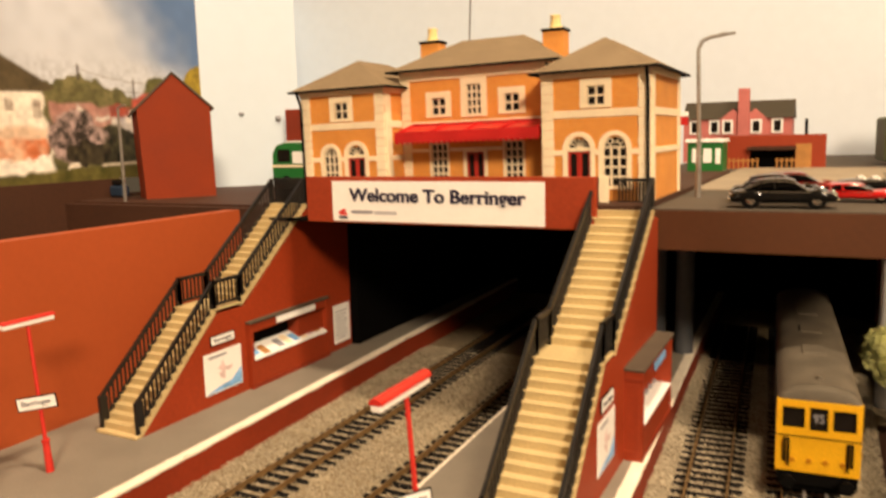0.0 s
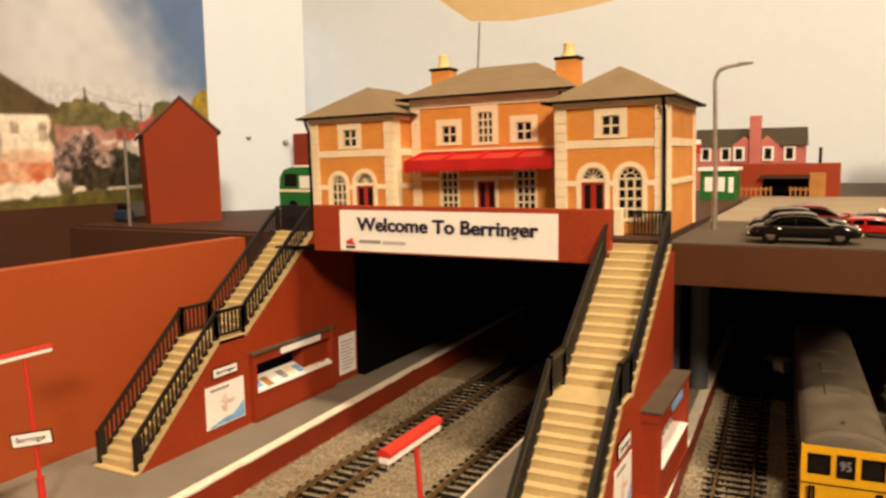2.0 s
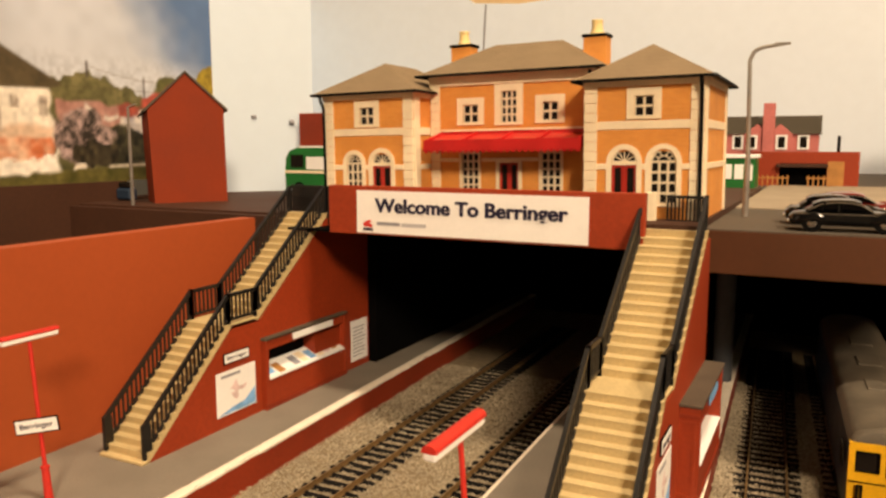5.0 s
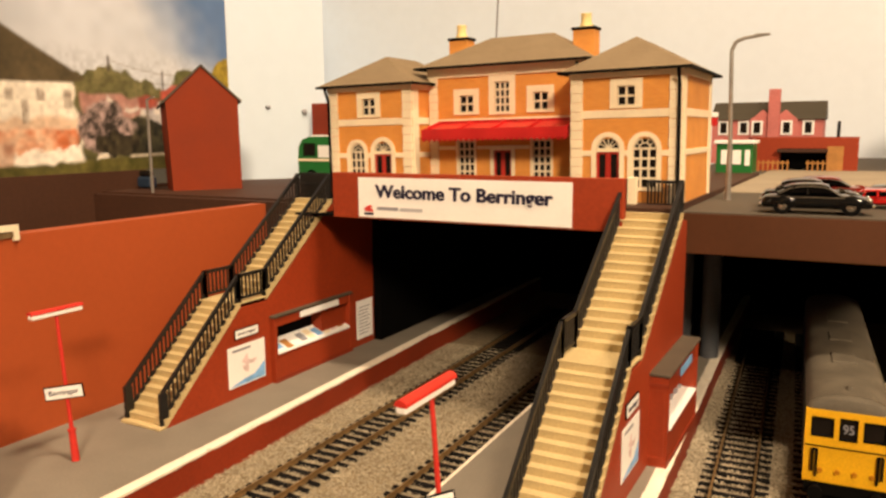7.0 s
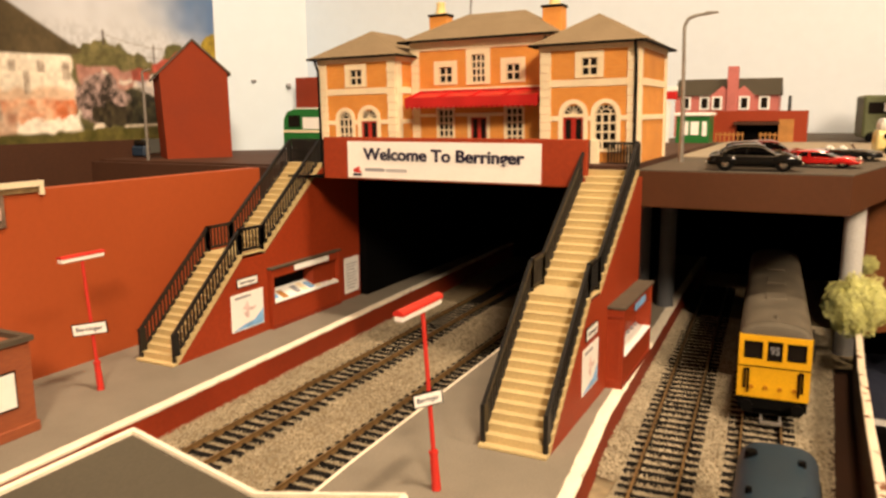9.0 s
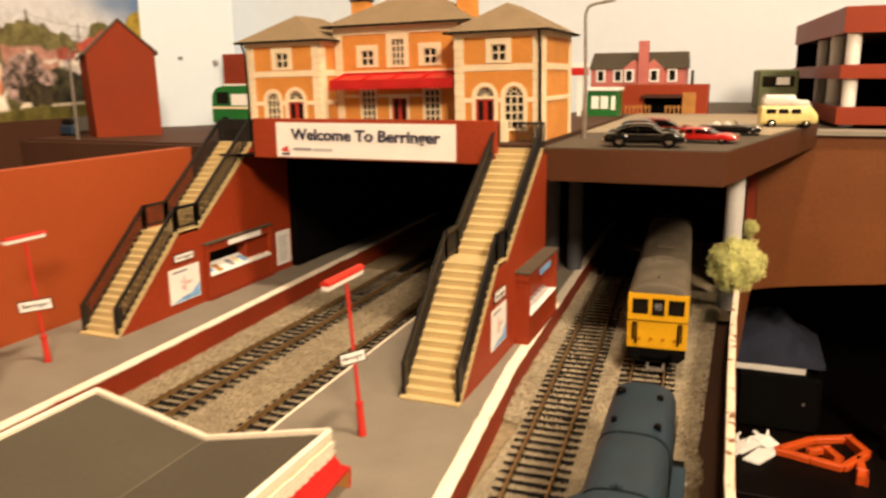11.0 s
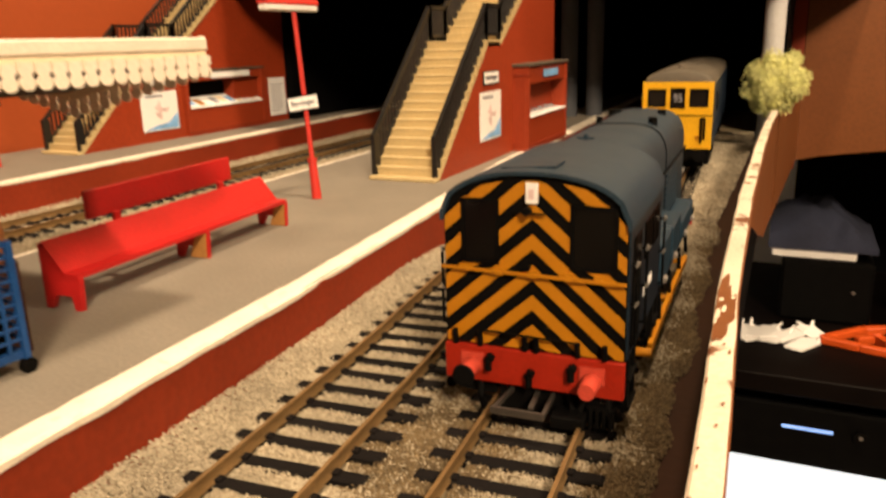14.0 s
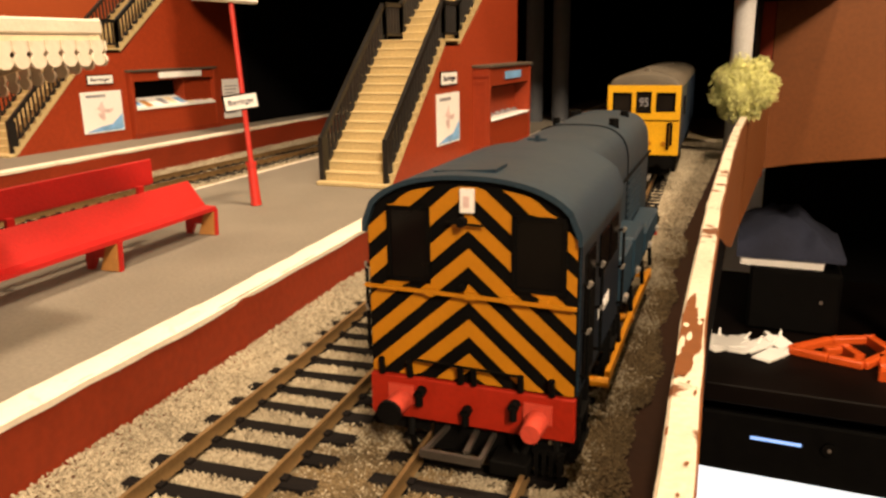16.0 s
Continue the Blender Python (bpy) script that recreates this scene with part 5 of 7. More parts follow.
def shunter():
    """Six-wheel diesel shunter, cab towards -y; z counts from the rail's top."""
    lo = thing("shunting_locomotive", "weathered blue diesel shunter with yellow and black striped cab end", "locomotive", (8.45, 15.75, RAILTOP), 2.0)
    W, Z0, ZE, ZT = 1.57, 1.10, 3.42, 4.15

    def top(x):
        u = min(1.0, abs(x) / W)
        return ZE + (ZT - ZE) * math.sqrt(max(0, 1 - u ** 2.3))

    arc = [(x, top(x)) for x in np.linspace(-W, W, 25)]
    bm = bmesh.new()
    prism(bm, [(-W, Z0), (W, Z0)] + arc[::-1], "y", 0.12, 3.8)
    part("cab", bm, BLUE, lo, "blue cab")
    bm = bmesh.new()
    prism(bm, [(-W + 0.01, Z0)] + [(x * 0.992, z - 0.01) for x, z in arc] + [(W - 0.01, Z0)], "y", 0.06, 0.12)
    part("cab_end", bm, SOOT, lo, "black cab end")
    # roof skin with a rim, a hatch and a rain strip
    bm = bmesh.new()
    skin = [(x * 1.025, z + 0.035) for x, z in arc]
    inner = [(x * 0.985, z - 0.03) for x, z in arc]
    prism(bm, [(skin[0][0], ZE - 0.12)] + skin + [(skin[-1][0], ZE - 0.12)] + [(inner[-1][0], ZE - 0.12)] + inner[::-1] + [(inner[0][0], ZE - 0.12)], "y", -0.03, 3.9)
    roof = part("cab_roof", bm, BLUE, lo, "dull blue-grey domed cab roof")
    bm = bmesh.new()
    prism(bm, [(-0.62, ZT - 0.02), (0.30, ZT + 0.035), (0.30, ZT + 0.075), (-0.62, ZT + 0.02)], "y", 0.35, 0.95)
    part("hatch", bm, BLUE, roof)
    bm = bmesh.new()
    rod(bm, (-0.1, 4.4, ZT - 0.05), (-0.1, 4.4, ZT + 0.1), 0.05, n=8)
    bar(bm, (-0.28, 4.4, ZT + 0.02), (0.08, 4.4, ZT + 0.02), 0.1, 0.04)
    part("horn", bm, BLUE, roof)
    # striped end: bands that climb to the middle
    gaps = ((-1.24, -0.57, 2.58, 3.70), (0.63, 1.40, 2.58, 3.66))
    cols = sorted({-W + 0.03, -1.24, -0.57, 0.0, 0.63, 1.40, W - 0.03, *np.linspace(-1.5, 1.5, 25).round(3)})
    for k in range(13):
        hi = 1.045 + 0.525 * (k + 1)
        for s in (-1, 1):
            bm = bmesh.new()
            for xa, xb in zip(cols, cols[1:]):
                cx = (xa + xb) / 2
                if cx * s <= 0:
                    continue
                cuts = [(Z0 + 0.02, None)]
                g = next((g for g in gaps if g[0] < cx < g[1]), None)
                spans = [(Z0 + 0.02, g[2]), (g[3], 9)] if g else [(Z0 + 0.02, 9)]
                for za, zb in spans:
                    q = []
                    for x in (xa, xb):
                        h = hi - 0.88 * abs(x)
                        t = min(zb, top(x) - 0.13)
                        q.append((min(max(h - 0.265, za), t), min(max(h, za), t)))
                    if q[0][1] - q[0][0] + q[1][1] - q[1][0] < 0.02:
                        continue
                    vs = [bm.verts.new(p) for p in ((xa, 0.052, q[0][0]), (xb, 0.052, q[1][0]), (xb, 0.052, q[1][1]), (xa, 0.052, q[0][1]))]
                    f = bm.faces.new(vs)
            if bm.faces:
                bmesh.ops.remove_doubles(bm, verts=bm.verts, dist=0.0005)
                ex = bmesh.ops.extrude_face_region(bm, geom=list(bm.faces))
                bmesh.ops.translate(bm, verts=[v for v in ex["geom"] if isinstance(v, bmesh.types.BMVert)], vec=(0, -0.012, 0))
                bmesh.ops.recalc_face_normals(bm, faces=bm.faces)
                part("stripe", bm, STRIPE, lo)
            else:
                bm.free()
    for xa, xb, za, zb in gaps:
        w = thing_part("cab_window", lo, (0, 0, 0))
        boxpart("pane", CABGLASS, w, (xa + 0.05, 0.045, za + 0.05, xb - 0.05, 0.06, zb - 0.05), label="dark glazing")
        bm = bmesh.new()
        for d in ((xa, za, xa + 0.06, zb), (xb - 0.06, za, xb, zb), (xa, za, xb, za + 0.06), (xa, zb - 0.06, xb, zb)):
            box(bm, d[0], 0.02, d[1], d[2], 0.06, d[3])
        part("frame", bm, SOOT, w, "black rubber frame")
    hc = thing_part("lamp_panel", lo, (0.0, 0.03, 3.66))
    boxpart("panel", PAPER, hc, (-0.10, -0.06, 0, 0.10, 0.02, 0.34), 0.01, "white marker panel")
    boxpart("mark", INKPINK, hc, (-0.045, -0.068, 0.08, 0.045, -0.06, 0.24))
    bm = bmesh.new()
    for a, b in (((-1.58, 2.50), (-0.5, 2.48)), ((-0.5, 2.48), (0.1, 2.47)), ((0.1, 2.47), (1.56, 2.44))):
        bar(bm, (a[0], -0.05, a[1]), (b[0], -0.05, b[1]), 0.05, 0.05)
    for x in (-0.55, 0.05, 0.62, 1.1):
        box(bm, x - 0.06, -0.07, 2.42, x + 0.06, 0.05, 2.52)
    part("handrail", bm, STRIPE, lo, "yellow handrail across the cab end")
    bm = bmesh.new()
    for x in (-0.05,):
        rod(bm, (x, -0.02, 3.55), (x, -0.16, 3.55), 0.07, n=8)
        rod(bm, (x, -0.02, 2.6), (x, -0.14, 2.6), 0.05, n=8)
    bar(bm, (-0.3, -0.04, 3.52), (0.25, -0.04, 3.50), 0.03, 0.03)
    for x in (-1.35, -0.9, -0.1, 0.1, 0.8, 1.25):
        rod(bm, (x, -0.03, 1.12), (x, -0.08, 1.38), 0.05, n=6)
    bar(bm, (-0.8, -0.08, 1.42), (0.85, -0.08, 1.37), 0.03, 0.03)
    part("pipe_run", bm, SOOT, lo, "black brackets and hoses")
    # buffer beam and buffers
    boxpart("buffer_beam", BEAMRED, lo, (-1.57, -0.02, 0.43, 1.57, 0.12, 1.09), 0.02, "red buffer beam")
    for x in (-1.05, 1.05):
        buffer(lo, x, -0.02, 0.72, 0.62)
    for x, z, r in ((-0.72, 0.92, 0.08), (0.72, 0.92, 0.08), (0.0, 0.72, 0.08)):
        bm = bmesh.new()
        rod(bm, (x, -0.02, z), (x, -0.17, z - 0.02), r, n=8)
        rod(bm, (x, -0.15, z), (x, -0.15, z - 0.2), r * 0.75, n=8)
        part("hose_fitting", bm, SOOT, lo, "black hose fitting")
    bm = bmesh.new()
    bar(bm, (-0.36, 0.25, 0.30), (-0.50, -0.62, 0.22), 0.06, 0.08)
    bar(bm, (0.36, 0.25, 0.30), (0.36, -0.62, 0.22), 0.06, 0.08)
    bar(bm, (-0.53, -0.62, 0.24), (0.39, -0.62, 0.24), 0.06, 0.12)
    bar(bm, (0.08, 0.2, 0.30), (0.16, -0.58, 0.34), 0.08, 0.05)
    part("coupling", bm, paint("dark_metal", (0.07, 0.06, 0.05), 0.45, 0.2, 1, 0.06, 0.2, metal=0.4), lo, "dull dark tension coupling")
    for x0, x1, z0, y0 in ((-0.62, 1.15, -0.12, 0.16), (-1.3, -0.7, 0.12, 0.2)):
        boxpart("guard_plate", SOOT, lo, (x0, y0, z0, x1, y0 + 0.10, 0.44), 0.02, "black plate under the buffer beam")
    for x, lean in ((-0.95, 0.05), (0.62, 0.12), (0.95, -0.1), (1.3, 0.04)):
        bm = bmesh.new()
        rod(bm, (x, 0.10, 0.44), (x + lean, -0.04, 0.16), 0.06, n=8)
        rod(bm, (x + lean, -0.04, 0.16), (x + lean * 1.6, 0.06, -0.10), 0.055, 0.07, 8)
        part("brake_hose", bm, SOOT, lo, "black hose hanging under the beam")
    bm = bmesh.new()
    for k in range(4):
        box(bm, 1.02 + 0.11 * k, -0.10, -0.10, 1.08 + 0.11 * k, 0.14, 0.26)
    box(bm, 0.98, -0.06, 0.2, 1.45, 0.12, 0.28)
    part("footstep_rack", bm, SOOT, lo, "black slatted step under the beam")
    boxpart("brake_block", SOOT, lo, (0.42, -0.34, -0.08, 0.98, 0.14, 0.14), 0.02)
    # chassis, steps, wheels and rods
    bm = bmesh.new()
    box(bm, -1.2, 0.12, 0.40, 1.2, 12.2, 1.05)
    box(bm, -1.55, 0.12, 1.0, 1.55, 12.4, 1.12)
    part("chassis", bm, SOOT, lo)
    boxpart("front_beam", BEAMRED, lo, (-1.5, 12.4, 0.55, 1.5, 12.5, 1.05), 0.02)
    for y in (2.3, 5.6, 8.9):
        wheelset(lo, y, 0.85)
    for s in (-1, 1):
        bm = bmesh.new()
        bar(bm, (s * 1.63, 2.6, 0.36), (s * 1.63, 6.0, 0.42), 0.09, 0.19)
        bar(bm, (s * 1.63, 6.0, 0.42), (s * 1.63, 9.3, 0.34), 0.09, 0.19)
        for y in (2.3, 5.6, 8.9):
            rod(bm, (s * 1.35, y, 0.38), (s * 1.70, y, 0.38), 0.09, n=10)
        part("coupling_rod", bm, STRIPE, lo, "yellow coupling rod")
        for y0 in (0.15, 2.9):
            bm = bmesh.new()
            box(bm, s * 1.55 - 0.06, y0, 0.15, s * 1.55 + 0.06, y0 + 0.12, 1.08)
            box(bm, s * 1.55 - 0.06, y0 + 0.6, 0.15, s * 1.55 + 0.06, y0 + 0.72, 1.08)
            for z in (0.2, 0.7):
                box(bm, s * 1.5 - 0.14, y0, z, s * 1.5 + 0.14, y0 + 0.72, z + 0.06)
            part("footstep", bm, SOOT, lo)
        for y0, y1, h in ((4.1, 5.6, 0.95), (5.9, 7.6, 0.9), (8.0, 10.9, 0.55)):
            boxpart("side_box", BLUE, lo, (min(s * 1.0, s * 1.58), y0, 1.12, max(s * 1.0, s * 1.62), y1, 1.12 + h), 0.05, "blue equipment box")
        # thin skin over the blue cab, its shade put into the colour
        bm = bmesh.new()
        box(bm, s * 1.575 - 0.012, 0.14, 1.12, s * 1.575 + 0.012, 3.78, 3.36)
        side = part("cab_side", bm, SHADEBLUE, lo, "blue cab side coloured darker for shade")
        boxpart("side_door", SOOT, side, (s * 1.59 - 0.012, 0.32, 1.2, s * 1.59 + 0.012, 1.18, 3.1), 0.005, "black recessed cab door")
        for y0, y1 in ((0.42, 1.06), (1.5, 2.3), (2.5, 3.3)):
            boxpart("side_window", CABGLASS, side, (s * 1.605 - 0.015, y0, 2.45, s * 1.605 + 0.015, y1, 3.12), 0.01)
        for y in (0.22, 1.28, 3.6):
            bm = bmesh.new()
            rod(bm, (s * 1.68, y, 1.35), (s * 1.68, y, 2.75), 0.028, n=6)
            for z in (1.38, 2.05, 2.72):
                rod(bm, (s * 1.58, y, z), (s * 1.69, y, z), 0.03, n=6)
            part("hand_rail", bm, SOOT, side, "black hand rail")
            # small bright pieces added as the rail's glints
            bm = bmesh.new()
            for z in (2.05, 2.72):
                rod(bm, (s * 1.665, y, z - 0.04), (s * 1.70, y, z + 0.05), 0.034, n=6)
            part("bracket", bm, STEEL, side, "bright steel bit standing for a glint on the hand rail")
        boxpart("number_panel", PAPER, side, (s * 1.592, 1.6, 1.75, s * 1.602, 2.6, 1.92))
        bm = bmesh.new()
        for y in (3.95, 5.72, 7.75, 9.4):
            rod(bm, (s * 1.58, y, 1.05), (s * 1.62, y, 0.5), 0.05, n=6)
        rod(bm, (s * 1.52, 0.3, 0.98), (s * 1.52, 11.8, 0.98), 0.045, n=6)
        part("pipe_run", bm, SOOT, lo, "black pipes along the frame")
        for y in (4.35, 6.3, 8.6, 10.4):
            bm = bmesh.new()
            rod(bm, (s * 1.64, y, 1.2), (s * 1.64, y + 0.25, 1.2), 0.06, n=8)
            part("filler", bm, STEEL, lo, "bright filler cap")
    # bonnet
    bw, bz = 1.15, 3.15
    hood = [(-bw, 1.1), (bw, 1.1)] + [(math.copysign(bw * abs(math.cos(a)) ** 0.62, math.cos(a)), bz + (4.10 - bz) * max(0.0, math.sin(a)) ** 0.72) for a in np.linspace(0, math.pi, 25)]
    bm = bmesh.new()
    prism(bm, hood, "y", 3.8, 12.4)
    bmesh.ops.bevel(bm, geom=[e for e in bm.edges if all(v.co.y > 12.3 for v in e.verts)], offset=0.18, segments=2, affect="EDGES", profile=0.5)
    bonnet = part("bonnet", bm, BLUE, lo, "long blue engine bonnet")
    for y in (4.25, 7.9):
        bm = bmesh.new()
        rib = [(x * 1.015, z + 0.02) for x, z in hood[2:]]
        prism(bm, [(bw * 1.015, 1.5)] + rib + [(-bw * 1.015, 1.5)], "y", y, y + 0.07)
        part("seam", bm, SOOT, bonnet)
    for x, y, r, h in ((0.7, 8.6, 0.13, 0.22), (0.62, 11.0, 0.13, 0.2), (-0.75, 11.3, 0.2, 0.18), (-0.7, 8.8, 0.1, 0.2)):
        bm = bmesh.new()
        rod(bm, (x, y, 3.86), (x, y, 3.98 + h), r, r * 0.85, 12)
        part("cap", bm, SOOT, bonnet, "black filler cap")
    for i in range(9):
        z = 1.6 + 0.16 * i
        for s in (-1, 1):
            boxpart("louvre", BLUE, bonnet, (s * bw - 0.03, 8.2, z, s * bw + 0.03, 10.6, z + 0.07))
    bm = bmesh.new()
    for s in (-1, 1):
        bar(bm, (s * (bw + 0.06), 4.0, 3.0), (s * (bw + 0.06), 12.2, 3.0), 0.04, 0.05)
        bar(bm, (s * 1.31, 4.0, 3.2), (s * 1.31, 4.0, 1.5), 0.05, 0.05)
    part("bonnet_rail", bm, SOOT, bonnet)
    boxpart("lamp_bracket", PAPER, lo, (1.28, 3.95, 3.25, 1.34, 4.02, 3.6))
    return lo


shunter()


def electro_diesel():
    """Box-shaped locomotive with a yellow end, standing half inside the tunnel."""
    lo = thing("mainline_locomotive", "blue locomotive with a yellow end and weathered grey roof", "locomotive", (7.27, 39.95, RAILTOP), 3.4)
    W, Z0, ZE, ZT, LEN = 1.51, 1.25, 4.08, 4.72, 21.0

    def top(x):
        return ZE + (ZT - ZE) * math.sqrt(max(0, 1 - (abs(x) / W) ** 2.2))

    arc = [(x, top(x)) for x in np.linspace(-W, W, 21)]
    bm = bmesh.new()
    prism(bm, [(-W, Z0), (W, Z0)] + [(x, min(z, ZE + 0.06)) for x, z in arc[::-1]], "y", 0.12, LEN)
    part("body", bm, BLUE2, lo, "dark blue body")
    bm = bmesh.new()
    prism(bm, [(x * 1.01, z + 0.02) for x, z in arc], "y", 0.35, LEN - 0.3)
    rings = [[bm.verts.new((x * k, y, ZE + (z - ZE) * h)) for x, z in arc] for y, k, h in ((0.35, 1.01, 1.0), (0.10, 1.0, 0.82), (0.0, 0.99, 0.45))]
    for a, b in zip(rings, rings[1:]):
        for i in range(20):
            bm.faces.new((a[i], a[i + 1], b[i + 1], b[i]))
    bm.faces.new(rings[-1])
    bmesh.ops.recalc_face_normals(bm, faces=bm.faces)
    roof = part("roof", bm, ROOFGREY, lo, "dusty grey curved roof")
    bm = bmesh.new()
    rod(bm, (0, 1.2, ZT - 0.05), (0, 1.2, ZT + 0.16), 0.16, 0.10, 12)
    part("horn", bm, ROOFGREY, roof)
    for y in (5, 9, 13):
        boxpart("ventilator", ROOFGREY, roof, (-0.5, y, ZT - 0.06, 0.5, y + 1.6, ZT + 0.06), 0.03)
    holes = [(-1.30, -0.50, 3.08, 3.88), (-0.32, 0.32, 3.02, 3.92), (0.50, 1.30, 3.08, 3.88)]
    bm = bmesh.new()
    holed(bm, -W, W, Z0, ZE + 0.1, -0.02, 0.12, holes)
    part("front", bm, YELLOW, lo, "warning yellow front")
    for i, (xa, xb, za, zb) in enumerate(holes):
        w = thing_part("cab_window" if i != 1 else "route_box", lo, (0, 0, 0))
        boxpart("pane", GLASS, w, (xa, 0.06, za, xb, 0.11, zb), label="black glazing")
        bm = bmesh.new()
        for d in ((xa, za, xa + 0.06, zb), (xb - 0.06, za, xb, zb), (xa, za, xb, za + 0.06), (xa, zb - 0.06, xb, zb)):
            box(bm, d[0], -0.03, d[1], d[2], 0.06, d[3])
        part("frame", bm, SOOT, w, "dark window gasket")
        if i == 1:
            lettering("lettering", "95", INKGREY, w, (-0.19, 0.05, 3.3), 0.36, 0.38)
    bm = bmesh.new()
    for s in (-1, 1):
        rod(bm, (s * 1.2, -0.12, 2.6), (s * 1.2, -0.12, 1.7), 0.05, n=6)
        rod(bm, (s * 1.05, -0.12, 2.6), (s * 1.2, -0.12, 2.6), 0.05, n=6)
        rod(bm, (s * 1.05, -0.08, 2.6), (s * 1.05, -0.1, 1.5), 0.05, n=6)
    bar(bm, (-1.5, -0.06, 2.72), (1.5, -0.06, 2.72), 0.04, 0.04)
    part("hose", bm, SOOT, lo, "black control hoses")
    bm = bmesh.new()
    for x in (-0.9, -0.3, 0.3, 0.9):
        rod(bm, (x, -0.03, 1.75), (x, -0.10, 1.75), 0.10, n=10)
    part("marker_lamp", bm, STRIPE, lo)
    bm = bmesh.new()
    box(bm, -1.45, 0.02, 0.72, 1.45, 0.5, Z0)
    box(bm, -1.2, 0.4, 0.35, 1.2, LEN - 0.4, Z0)
    part("chassis", bm, SOOT, lo)
    for x in (-1.05, 1.05):
        b = thing_part("buffer", lo, (x, 0.0, 1.0))
        bm = bmesh.new()
        rod(bm, (0, 0, 0), (0, -0.5, 0), 0.15, n=12)
        rod(bm, (0, -0.5, 0), (0, -0.58, 0), 0.27, n=16)
        part("head", bm, SOOT, b)
    bm = bmesh.new()
    bar(bm, (-0.4, 0.2, 0.35), (-0.4, -0.55, 0.3), 0.1, 0.1)
    bar(bm, (0.4, 0.2, 0.35), (0.4, -0.55, 0.3), 0.1, 0.1)
    bar(bm, (-0.45, -0.55, 0.3), (0.45, -0.55, 0.3), 0.1, 0.14)
    part("coupling", bm, STEEL, lo, "dull metal tension coupling")
    for y in (2.2, 5.6, 15.4, 18.8):
        wheelset(lo, y, 0.62)
    for y0 in (1.2, 14.4):
        for s in (-1, 1):
            boxpart("bogie_frame", SOOT, lo, (s * 1.3 - 0.1, y0, 0.35, s * 1.3 + 0.1, y0 + 5.4, 0.85), 0.03)
    for s in (-1, 1):
        boxpart("side_window", GLASS, lo, (s * 1.63 - 0.02, 0.7, 2.9, s * 1.63 + 0.02, 1.7, 3.7))
    return lo


electro_diesel()
# ---- upper level, left: photographic backscene, gabled building, bus ----
PHOTO_Y, PHOTO_Z = (25.0, 63.7), (10.9, 45.0)


def value_noise(y, z, size, seed):
    """Smooth random field of about `size` cm on arrays."""
    rng = np.random.default_rng(seed)
    g = rng.random((64, 64))
    u, v = y / size, z / size
    i, j = np.floor(u).astype(int), np.floor(v).astype(int)
    fu, fv = u - i, v - j
    fu, fv = fu * fu * (3 - 2 * fu), fv * fv * (3 - 2 * fv)
    at = lambda p, q: g[p % 64, q % 64]
    return (at(i, j) * (1 - fu) + at(i + 1, j) * fu) * (1 - fv) + (at(i, j + 1) * (1 - fu) + at(i + 1, j + 1) * fu) * fv


def soft(x, w):
    return np.clip(x / w + 0.5, 0, 1)


